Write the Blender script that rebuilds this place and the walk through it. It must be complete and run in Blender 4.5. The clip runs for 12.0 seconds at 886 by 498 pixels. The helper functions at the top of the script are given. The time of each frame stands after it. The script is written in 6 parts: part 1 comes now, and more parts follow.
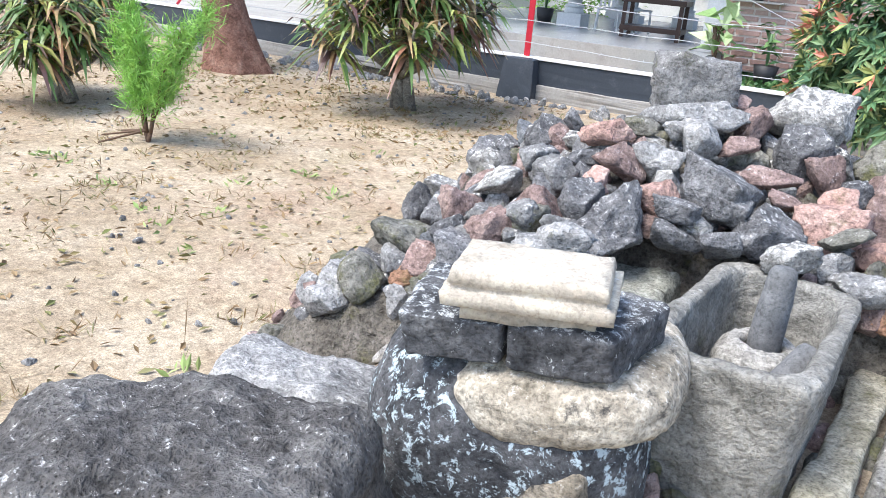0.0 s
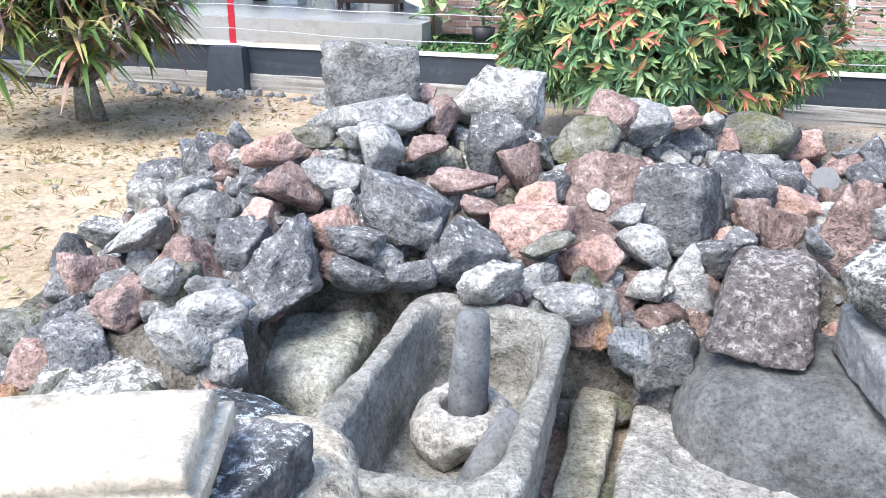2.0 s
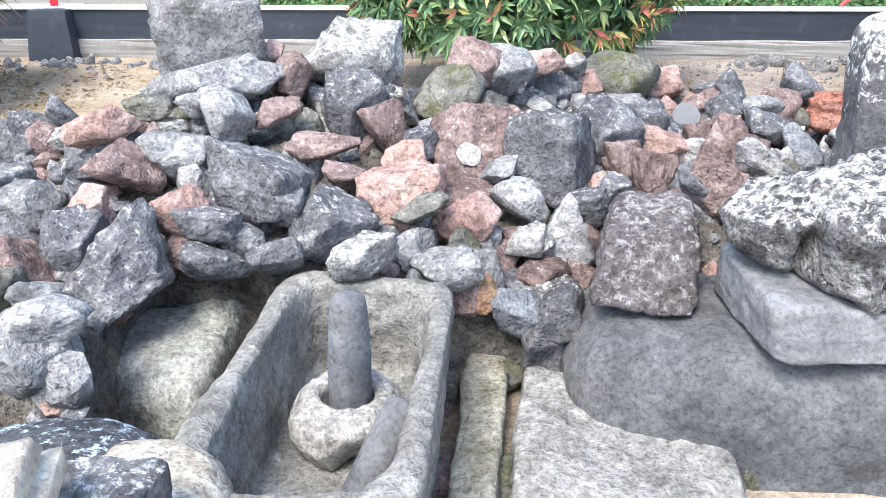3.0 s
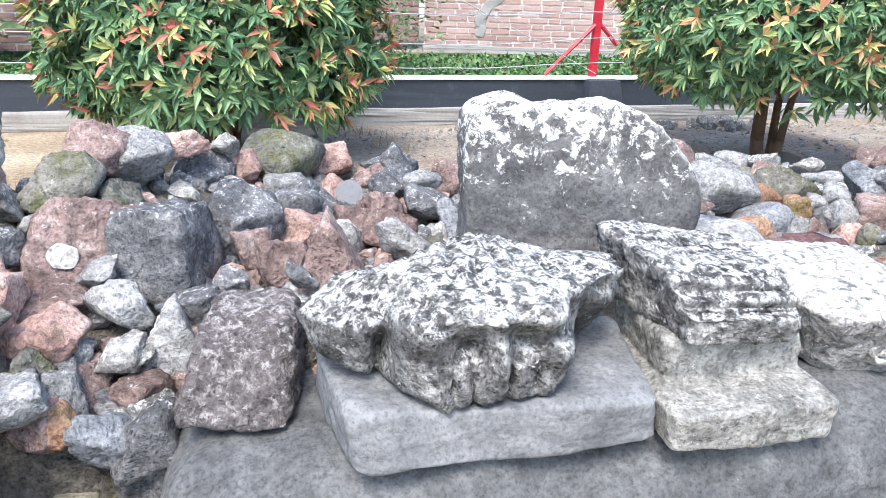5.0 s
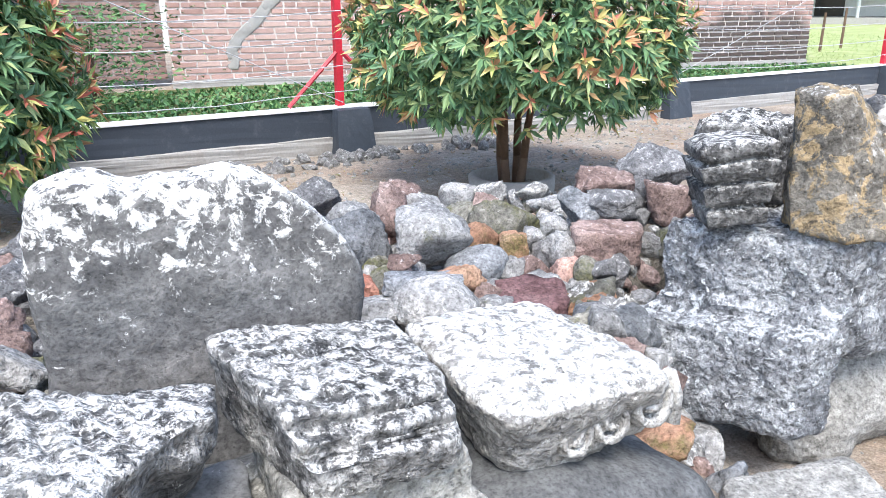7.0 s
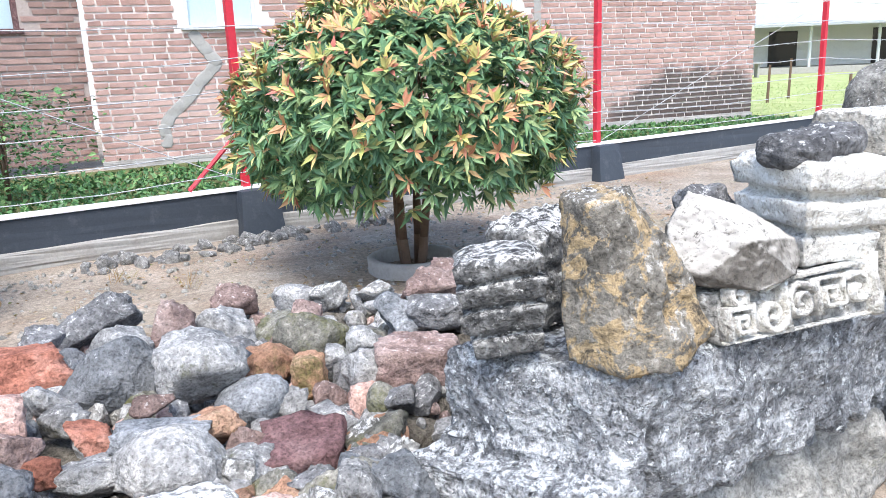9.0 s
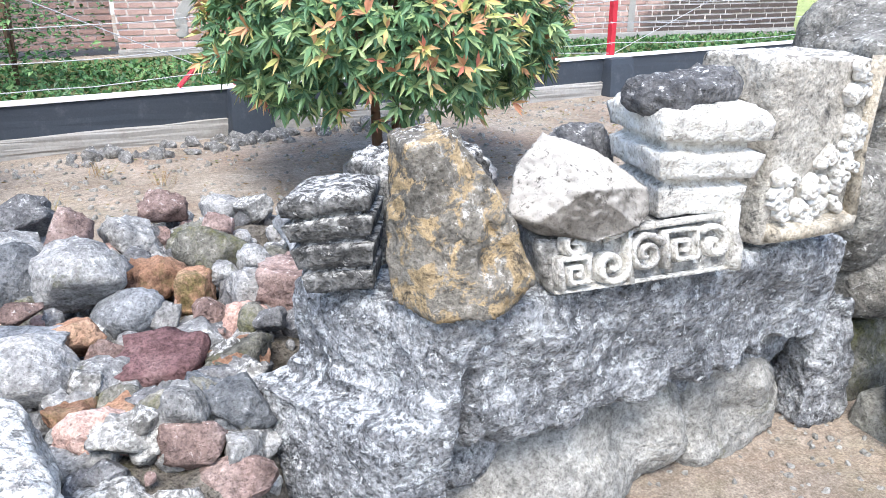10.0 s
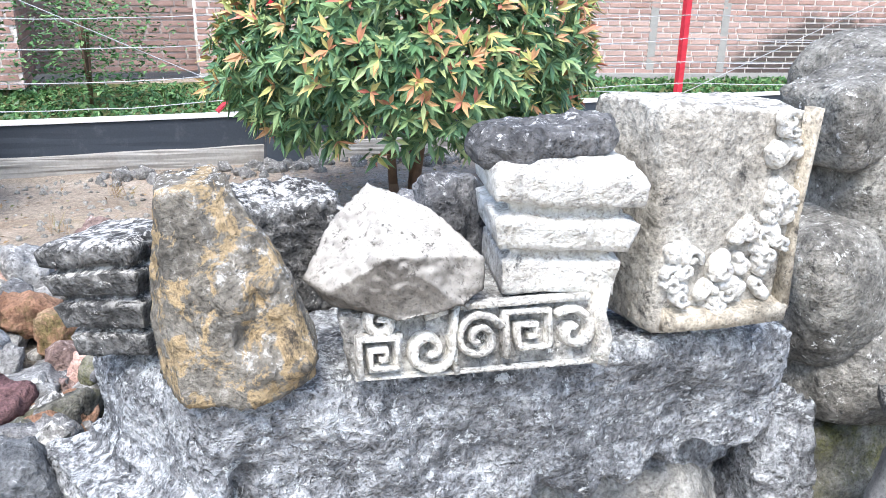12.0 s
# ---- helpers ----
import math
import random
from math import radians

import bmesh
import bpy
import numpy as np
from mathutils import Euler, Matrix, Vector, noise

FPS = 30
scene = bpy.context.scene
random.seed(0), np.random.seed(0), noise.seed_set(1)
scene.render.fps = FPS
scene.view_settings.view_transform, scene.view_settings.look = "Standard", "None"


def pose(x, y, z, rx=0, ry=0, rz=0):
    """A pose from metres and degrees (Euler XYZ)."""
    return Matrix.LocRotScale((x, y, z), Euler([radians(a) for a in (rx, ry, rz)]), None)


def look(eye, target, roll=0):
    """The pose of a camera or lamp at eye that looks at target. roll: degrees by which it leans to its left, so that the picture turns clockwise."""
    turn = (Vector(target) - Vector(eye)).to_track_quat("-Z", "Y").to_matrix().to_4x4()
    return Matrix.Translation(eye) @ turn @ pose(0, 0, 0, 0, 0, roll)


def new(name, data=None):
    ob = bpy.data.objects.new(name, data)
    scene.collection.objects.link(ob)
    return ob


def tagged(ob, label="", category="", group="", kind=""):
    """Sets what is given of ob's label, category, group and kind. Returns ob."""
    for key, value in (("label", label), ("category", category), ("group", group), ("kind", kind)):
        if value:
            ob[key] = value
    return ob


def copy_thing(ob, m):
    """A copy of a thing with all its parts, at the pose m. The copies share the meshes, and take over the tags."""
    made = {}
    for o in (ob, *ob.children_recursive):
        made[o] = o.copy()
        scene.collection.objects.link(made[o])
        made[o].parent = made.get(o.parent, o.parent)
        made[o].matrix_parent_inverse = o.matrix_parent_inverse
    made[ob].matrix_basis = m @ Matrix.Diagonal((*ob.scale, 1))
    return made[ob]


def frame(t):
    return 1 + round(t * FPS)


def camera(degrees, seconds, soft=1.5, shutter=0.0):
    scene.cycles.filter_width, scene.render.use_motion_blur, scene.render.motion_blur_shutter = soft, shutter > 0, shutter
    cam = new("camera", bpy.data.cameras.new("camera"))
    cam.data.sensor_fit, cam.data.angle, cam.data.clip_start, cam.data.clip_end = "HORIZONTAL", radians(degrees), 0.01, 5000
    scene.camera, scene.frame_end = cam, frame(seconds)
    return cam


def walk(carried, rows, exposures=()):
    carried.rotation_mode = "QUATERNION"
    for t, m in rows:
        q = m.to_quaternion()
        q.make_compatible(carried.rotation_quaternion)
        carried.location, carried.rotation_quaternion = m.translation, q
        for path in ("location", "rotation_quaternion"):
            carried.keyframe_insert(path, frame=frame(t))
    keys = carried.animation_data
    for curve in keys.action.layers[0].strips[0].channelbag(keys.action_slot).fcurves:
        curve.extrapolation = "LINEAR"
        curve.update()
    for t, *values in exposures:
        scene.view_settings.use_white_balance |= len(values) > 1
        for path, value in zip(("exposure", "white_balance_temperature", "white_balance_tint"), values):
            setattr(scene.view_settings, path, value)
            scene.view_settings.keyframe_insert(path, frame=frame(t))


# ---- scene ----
cam = camera(59.6, 12.0, soft=0.65)
PATH = [
    (0, (0.434, 1.223, 1.4), (-0.447, 2.878, 0.703), 5.1),
    (0.5, (0.393, 1.372, 1.412), (-0.271, 3.189, 0.905), 3.7),
    (1, (0.4, 1.482, 1.415), (-0.162, 3.293, 0.78), 0.8),
    (1.5, (0.465, 1.686, 1.432), (-0.003, 3.517, 0.777), 0.5),
    (2, (0.525, 1.841, 1.444), (0.192, 3.674, 0.718), 1.5),
    (2.5, (0.525, 1.925, 1.44), (0.363, 3.745, 0.626), 1.7),
    (2.7, (0.498, 1.961, 1.419), (0.407, 3.771, 0.573), 1.3),
    (4.3, (0.769, 2.083, 1.426), (1.107, 3.929, 0.734), -0.7),
    (4.5, (0.822, 2.109, 1.441), (1.224, 3.943, 0.753), 1.3),
    (5, (0.964, 2.123, 1.456), (1.512, 3.923, 0.777), 2.3),
    (5.5, (1.078, 2.195, 1.454), (1.832, 3.907, 0.746), 2.8),
    (6, (1.219, 2.335, 1.484), (2.057, 4.03, 0.832), 2.0),
    (6.5, (1.371, 2.39, 1.477), (2.423, 3.952, 0.804), 0.0),
    (6.7, (1.424, 2.401, 1.472), (2.445, 3.992, 0.819), -0.2),
    (8.3, (2.002, 2.378, 1.548), (3.022, 4.018, 1.027), 0.1),
    (8.5, (2.083, 2.408, 1.546), (3.119, 4.038, 1.025), -1.9),
    (9, (2.262, 2.39, 1.549), (3.337, 4.01, 1.08), -2.3),
    (9.5, (2.538, 2.256, 1.582), (3.502, 3.901, 0.978), -0.5),
    (10, (2.697, 2.17, 1.61), (3.648, 3.781, 0.902), 0.1),
    (10.5, (2.833, 2.152, 1.593), (3.92, 3.663, 0.863), -0.5),
    (11, (3.066, 2.194, 1.561), (4.143, 3.733, 0.875), -1.0),
    (11.5, (3.231, 2.219, 1.557), (4.238, 3.839, 0.955), -0.3),
    (12, (3.403, 2.178, 1.583), (4.143, 3.925, 0.949), 1.2),
]
walk(cam, [(t, look(eye, target, roll)) for t, eye, target, roll in PATH], exposures=((0.0, 1.42), (1.0, 1.58), (2.5, 1.66), (5.5, 1.6), (8.5, 1.52), (12.0, 1.56)))

# ---- light ----
world = bpy.data.worlds.new("sky")
scene.world = world
world.use_nodes = True
sky = world.node_tree.nodes.new("ShaderNodeTexSky")
sky.sky_type, sky.sun_disc = "NISHITA", False
sky.sun_elevation, sky.sun_rotation = radians(58), radians(215)
sky.dust_density, sky.air_density, sky.ozone_density = 2.0, 1.0, 2.0
background = world.node_tree.nodes["Background"]
background.inputs["Strength"].default_value = 0.15
world.node_tree.links.new(sky.outputs["Color"], background.inputs["Color"])
sun = new("sun", bpy.data.lights.new("sun", "SUN"))
sun.data.energy, sun.data.angle, sun.data.color = 1.5, radians(25), (1.0, 0.985, 0.96)
sun.matrix_world = look((-4, -6, 12), (0, 0, 0))
scene.view_settings.exposure = 1.6


# ---- materials ----
class Nodes:
    """A short way to wire node materials."""

    def __init__(self, name, rough=0.9, metal=0.0, specular=0.3):
        self.mat = bpy.data.materials.new(name)
        self.mat.use_nodes = True
        self.tree = self.mat.node_tree
        self.bsdf = self.tree.nodes["Principled BSDF"]
        self.bsdf.inputs["Roughness"].default_value = rough
        self.bsdf.inputs["Metallic"].default_value = metal
        self.bsdf.inputs["Specular IOR Level"].default_value = specular
        self.where = self.add("ShaderNodeTexCoord").outputs["Object"]
        self.shift = None

    def add(self, kind):
        return self.tree.nodes.new(kind)

    def link(self, a, b):
        self.tree.links.new(a, b)

    def moved(self):
        """Object coordinates, shifted for every object so that alike meshes differ."""
        info = self.add("ShaderNodeObjectInfo")
        mul = self.add("ShaderNodeVectorMath")
        mul.operation = "MULTIPLY_ADD"
        mul.inputs[1].default_value = (1, 1, 1)
        comb = self.add("ShaderNodeMath")
        comb.operation = "MULTIPLY"
        comb.inputs[1].default_value = 37.0
        self.link(info.outputs["Random"], comb.inputs[0])
        self.link(self.where, mul.inputs[0])
        self.link(comb.outputs[0], mul.inputs[2])
        self.where = mul.outputs[0]
        return info.outputs["Random"]

    def noise(self, scale, detail=6, rough=0.6, distortion=0.0):
        n = self.add("ShaderNodeTexNoise")
        n.inputs["Scale"].default_value, n.inputs["Detail"].default_value = scale, detail
        n.inputs["Roughness"].default_value, n.inputs["Distortion"].default_value = rough, distortion
        self.link(self.where, n.inputs["Vector"])
        return n.outputs["Fac"]

    def cells(self, scale, feature="F1"):
        n = self.add("ShaderNodeTexVoronoi")
        n.feature = feature
        n.inputs["Scale"].default_value = scale
        self.link(self.where, n.inputs["Vector"])
        return n.outputs["Distance"]

    def ramp(self, fac, *stops):
        r = self.add("ShaderNodeValToRGB")
        while len(r.color_ramp.elements) < len(stops):
            r.color_ramp.elements.new(0.5)
        for e, (at, c) in zip(r.color_ramp.elements, stops):
            e.position, e.color = at, (*c, 1) if len(c) == 3 else c
        self.link(fac, r.inputs["Fac"])
        return r.outputs["Color"]

    def mask(self, fac, low, high):
        return self.ramp(fac, (low, (0, 0, 0)), (high, (1, 1, 1)))

    def mix(self, fac, a, b, mode="MIX"):
        m = self.add("ShaderNodeMix")
        m.data_type, m.blend_type = "RGBA", mode
        for value, slot in ((fac, m.inputs["Factor"]), (a, m.inputs[6]), (b, m.inputs[7])):
            if isinstance(value, (int, float)):
                slot.default_value = value
            elif isinstance(value, tuple):
                slot.default_value = (*value, 1)
            else:
                self.link(value, slot)
        return m.outputs[2]

    def math(self, op, a, b):
        m = self.add("ShaderNodeMath")
        m.operation, m.use_clamp = op, True
        for value, slot in ((a, m.inputs[0]), (b, m.inputs[1])):
            if isinstance(value, (int, float)):
                slot.default_value = value
            else:
                self.link(value, slot)
        return m.outputs[0]

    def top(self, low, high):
        """1 on faces that look up, for settled lichen and dust and for tops painted as if lit."""
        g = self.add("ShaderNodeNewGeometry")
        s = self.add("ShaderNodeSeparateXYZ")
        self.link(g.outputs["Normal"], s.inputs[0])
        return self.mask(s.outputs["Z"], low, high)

    def bump(self, height, strength, distance):
        b = self.add("ShaderNodeBump")
        b.inputs["Strength"].default_value, b.inputs["Distance"].default_value = strength, distance
        self.link(height, b.inputs["Height"])
        if self.bsdf.inputs["Normal"].links:
            self.link(self.bsdf.inputs["Normal"].links[0].from_socket, b.inputs["Normal"])
        self.link(b.outputs["Normal"], self.bsdf.inputs["Normal"])

    def done(self, color):
        self.link(color, self.bsdf.inputs["Base Color"])
        return self.mat


def stone_material(name, dark, mid, light, lichen=0.0, top_light=0.0, moss=0.0, grain=60, pits=0.6, tint=(0.74, 0.74, 0.71), stain=0.0, relief=0.01, crest=None, contrast=0.65, patch=None):
    """Weathered stone, in metres of the place: blotches, grain, pits, lichen, moss."""
    n = Nodes(name, 0.93, specular=0.12)
    rnd = n.add("ShaderNodeObjectInfo").outputs["Random"]
    geo = n.add("ShaderNodeNewGeometry")
    n.where = geo.outputs["Position"]
    big, mid_n, fine = n.noise(8, 4, 0.6, 0.3), n.noise(40, 4, 0.72, 0.2), n.noise(105, 2, 0.6)
    c = n.ramp(big, (0.28, dark), (0.5, mid), (0.74, light))
    c = n.mix(0.7 * contrast, c, n.ramp(mid_n, (0.36, (0.14, 0.14, 0.14)), (0.5, (0.48, 0.48, 0.48)), (0.64, (0.8, 0.8, 0.8))), "OVERLAY")
    c = n.mix(0.15 + 0.4 * contrast, c, n.ramp(fine, (0.34, (0.1, 0.1, 0.1)), (0.46, (0.5, 0.5, 0.5)), (0.68, (0.75, 0.75, 0.75))), "OVERLAY")
    c = n.mix(0.8, c, n.ramp(rnd, (0, (0.36, 0.355, 0.35)), (0.5, (0.5, 0.5, 0.5)), (1, (0.66, 0.65, 0.64))), "OVERLAY")
    crust = n.noise(40, 6, 0.8, 0.3)
    # pale lichen on tops; on wedge_stone and reddish_block it paints in the light
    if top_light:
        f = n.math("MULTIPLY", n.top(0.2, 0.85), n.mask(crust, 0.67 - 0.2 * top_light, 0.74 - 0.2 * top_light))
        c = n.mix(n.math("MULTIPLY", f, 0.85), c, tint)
    if lichen:
        f = n.mask(n.noise(26, 6, 0.8, 0.4), 0.7 - 0.2 * lichen, 0.74 - 0.2 * lichen)
        c = n.mix(n.math("MULTIPLY", f, 0.85), c, tint)
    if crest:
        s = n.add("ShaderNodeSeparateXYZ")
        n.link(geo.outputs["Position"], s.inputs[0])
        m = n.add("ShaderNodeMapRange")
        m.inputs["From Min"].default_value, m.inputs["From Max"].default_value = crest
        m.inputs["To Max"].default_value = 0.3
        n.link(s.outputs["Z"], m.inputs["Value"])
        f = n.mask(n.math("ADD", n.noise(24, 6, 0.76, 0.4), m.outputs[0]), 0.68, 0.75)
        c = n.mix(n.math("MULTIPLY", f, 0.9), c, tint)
    if patch:
        c = n.mix(n.math("MULTIPLY", n.mask(n.noise(14, 6, 0.72, 0.5), 0.5, 0.55), 0.8), c, n.mix(0.7, patch, mid_n, "OVERLAY"))
    if stain:
        c = n.mix(n.math("MULTIPLY", n.mask(n.noise(14, 6, 0.78, 0.4), 0.64 - 0.2 * stain, 0.72 - 0.15 * stain), 0.85), c, (0.03, 0.031, 0.034))
    if moss:
        f = n.math("MULTIPLY", n.mask(n.noise(7, 8, 0.75), 0.62 - 0.25 * moss, 0.76 - 0.25 * moss), 0.75)
        c = n.mix(f, c, n.ramp(n.noise(90), (0.35, (0.05, 0.055, 0.02)), (0.65, (0.17, 0.17, 0.06))))
    pit = n.ramp(n.cells(grain * 1.6), (0.0, (0.06, 0.06, 0.06)), (0.3, (1, 1, 1)))
    c = n.mix(0.7 * pits, c, pit, "MULTIPLY")
    chips = n.cells(26, "SMOOTH_F1")
    n.bump(chips, 0.7, relief * 1.6)
    n.bump(mid_n, 0.9, relief * 1.6)
    n.bump(fine, 0.9, relief * 0.5)
    n.bump(pit, 0.6 * pits, relief * 0.4)
    return n.done(c)


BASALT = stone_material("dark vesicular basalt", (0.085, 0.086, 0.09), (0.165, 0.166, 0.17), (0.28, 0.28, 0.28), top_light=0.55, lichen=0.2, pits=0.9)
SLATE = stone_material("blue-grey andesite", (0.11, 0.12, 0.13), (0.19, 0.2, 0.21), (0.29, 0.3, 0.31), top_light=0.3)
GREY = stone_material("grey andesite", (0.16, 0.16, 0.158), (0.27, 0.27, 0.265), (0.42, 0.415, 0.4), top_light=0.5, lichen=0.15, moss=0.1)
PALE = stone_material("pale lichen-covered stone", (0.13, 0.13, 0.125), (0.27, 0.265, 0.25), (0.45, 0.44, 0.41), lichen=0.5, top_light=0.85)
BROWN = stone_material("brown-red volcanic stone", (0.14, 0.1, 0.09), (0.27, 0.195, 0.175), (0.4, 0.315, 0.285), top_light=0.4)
PINK = stone_material("pinkish tuff", (0.28, 0.175, 0.145), (0.46, 0.31, 0.265), (0.6, 0.46, 0.4), top_light=0.2, moss=0.2, pits=0.3)
RED = stone_material("old red brick clay", (0.2, 0.08, 0.055), (0.32, 0.14, 0.1), (0.42, 0.24, 0.19), pits=0.4)
MAROON = stone_material("maroon stone", (0.09, 0.05, 0.052), (0.16, 0.095, 0.095), (0.24, 0.16, 0.155), pits=0.3)
MOSSY = stone_material("mossy grey stone", (0.1, 0.1, 0.085), (0.19, 0.185, 0.16), (0.32, 0.31, 0.27), moss=0.55, top_light=0.3)
MOSSRED = stone_material("mossy orange stone", (0.2, 0.11, 0.07), (0.36, 0.21, 0.14), (0.45, 0.31, 0.22), moss=0.5)
KINDS = {"basalt": BASALT, "slate": SLATE, "grey": GREY, "pale": PALE, "brown": BROWN, "pink": PINK, "red": RED, "maroon": MAROON, "mossy": MOSSY, "mossred": MOSSRED}
LOOKS = {
    "basalt": "dark grey porous basalt stone with pale dust, in the rubble heap", "slate": "blue-grey smooth-faced stone in the rubble heap",
    "grey": "weathered grey stone in the rubble heap", "pale": "pale grey stone whitened by lichen, in the rubble heap",
    "brown": "brownish red volcanic stone in the rubble heap", "pink": "pinkish weathered stone in the rubble heap",
    "red": "broken old red brick in the rubble heap", "maroon": "dark maroon angular stone in the rubble heap",
    "mossy": "grey stone with green moss in the rubble heap", "mossred": "orange-brown stone with moss in the rubble heap",
}
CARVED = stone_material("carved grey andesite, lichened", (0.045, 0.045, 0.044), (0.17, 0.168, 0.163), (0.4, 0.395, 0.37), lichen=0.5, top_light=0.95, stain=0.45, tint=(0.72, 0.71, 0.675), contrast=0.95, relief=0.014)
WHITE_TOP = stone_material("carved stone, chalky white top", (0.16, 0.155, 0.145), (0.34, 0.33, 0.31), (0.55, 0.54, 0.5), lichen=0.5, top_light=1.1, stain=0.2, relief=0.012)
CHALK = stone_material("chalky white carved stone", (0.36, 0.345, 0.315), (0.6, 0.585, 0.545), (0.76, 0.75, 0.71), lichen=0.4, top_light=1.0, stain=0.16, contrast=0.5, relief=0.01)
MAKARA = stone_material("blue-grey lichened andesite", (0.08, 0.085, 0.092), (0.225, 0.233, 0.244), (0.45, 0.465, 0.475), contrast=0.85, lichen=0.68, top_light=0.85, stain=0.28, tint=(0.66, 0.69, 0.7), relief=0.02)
SMOOTH = stone_material("smooth grey andesite", (0.12, 0.123, 0.125), (0.18, 0.184, 0.186), (0.26, 0.264, 0.265), lichen=0.05, top_light=0.1, pits=0.35, relief=0.003, contrast=0.35)
BOULDER = stone_material("dark smooth andesite", (0.06, 0.062, 0.063), (0.096, 0.099, 0.1), (0.15, 0.153, 0.154), lichen=0.06, pits=0.35, relief=0.004, contrast=0.5)
TROUGH = stone_material("chiselled grey-brown andesite", (0.135, 0.132, 0.118), (0.23, 0.224, 0.202), (0.33, 0.322, 0.292), moss=0.12, top_light=0.25, relief=0.008, contrast=0.5)
BLACK = stone_material("blackened andesite with pale lichen", (0.035, 0.037, 0.04), (0.08, 0.082, 0.086), (0.18, 0.18, 0.18), lichen=0.42, top_light=0.75, tint=(0.55, 0.58, 0.58), relief=0.006)
BLACK_LICHEN = stone_material("black andesite streaked with pale blue lichen", (0.03, 0.032, 0.036), (0.07, 0.072, 0.076), (0.15, 0.15, 0.152), lichen=0.8, tint=(0.5, 0.6, 0.64), relief=0.005)
BUFF = stone_material("buff limestone", (0.19, 0.165, 0.125), (0.36, 0.32, 0.255), (0.52, 0.48, 0.4), lichen=0.3, top_light=0.5, stain=0.42, relief=0.005)
SOIL = stone_material("dark earth and grit", (0.12, 0.105, 0.088), (0.22, 0.2, 0.17), (0.34, 0.31, 0.27), moss=0.2, relief=0.02)
CREAM = stone_material("cream limestone", (0.42, 0.37, 0.29), (0.58, 0.535, 0.45), (0.7, 0.66, 0.58), top_light=0.5, tint=(0.78, 0.76, 0.71), relief=0.003, pits=0.25, contrast=0.25)
OCHRE = stone_material("ochre weathered stone", (0.12, 0.108, 0.088), (0.25, 0.22, 0.175), (0.38, 0.34, 0.265), lichen=0.3, top_light=0.5, stain=0.35, relief=0.008)
DARKBLOCK = stone_material("dark brown-grey porous andesite", (0.07, 0.066, 0.063), (0.13, 0.125, 0.12), (0.24, 0.23, 0.215), top_light=0.4, lichen=0.05, relief=0.012, pits=0.9)
FLAGSTONE = stone_material("flat grey-brown flagstone", (0.19, 0.185, 0.17), (0.305, 0.298, 0.275), (0.42, 0.41, 0.38), moss=0.08, top_light=0.3, relief=0.007)
STATUE = stone_material("statue andesite, patchy", (0.1, 0.096, 0.088), (0.24, 0.232, 0.21), (0.42, 0.41, 0.37), lichen=0.5, top_light=0.4, stain=0.35, relief=0.01)


def ground_material():
    n = Nodes("sandy earth", 0.97, specular=0.1)
    c = n.ramp(n.noise(1.1, 7, 0.68), (0.32, (0.3, 0.23, 0.15)), (0.5, (0.42, 0.34, 0.24)), (0.68, (0.53, 0.45, 0.34)))
    s = n.add("ShaderNodeSeparateXYZ")
    n.link(n.where, s.inputs[0])
    m = n.add("ShaderNodeMapRange")
    m.inputs["From Min"].default_value, m.inputs["From Max"].default_value = -1.0, 2.5
    n.link(s.outputs["X"], m.inputs["Value"])
    c = n.mix(n.math("MULTIPLY", m.outputs[0], 0.85), c, n.ramp(n.noise(1.6, 8, 0.7), (0.35, (0.2, 0.165, 0.135)), (0.55, (0.31, 0.27, 0.23)), (0.7, (0.42, 0.38, 0.335))))
    c = n.mix(n.math("MULTIPLY", n.mask(n.noise(0.7, 9, 0.75, 0.5), 0.5, 0.66), 0.6), c, (0.3, 0.2, 0.14))
    c = n.mix(n.math("MULTIPLY", n.mask(n.noise(0.45, 9, 0.78), 0.55, 0.7), 0.4), c, (0.2, 0.2, 0.1))
    c = n.mix(0.8, c, n.ramp(n.noise(26, 6, 0.8), (0.3, (0.22, 0.21, 0.2)), (0.5, (0.5, 0.5, 0.5)), (0.7, (0.8, 0.8, 0.79))), "OVERLAY")
    c = n.mix(0.7, c, n.ramp(n.noise(120, 3, 0.7), (0.3, (0.25, 0.24, 0.23)), (0.5, (0.5, 0.5, 0.5)), (0.7, (0.78, 0.78, 0.78))), "OVERLAY")
    n.bump(n.noise(9, 6), 0.5, 0.03)
    n.bump(n.noise(70, 4, 0.7), 0.8, 0.01)
    return n.done(c)


def paint_material(name, color, worn, amount=0.3, rough=0.6, scale=6):
    n = Nodes(name, rough, specular=0.3)
    c = n.mix(n.math("MULTIPLY", n.mask(n.noise(scale, 8, 0.7), 0.62 - 0.2 * amount, 0.75), 0.75), color, worn)
    c = n.mix(0.3, c, n.noise(scale * 9, 4, 0.7), "OVERLAY")
    n.bump(n.noise(scale * 12, 3), 0.3, 0.003)
    return n.done(c)


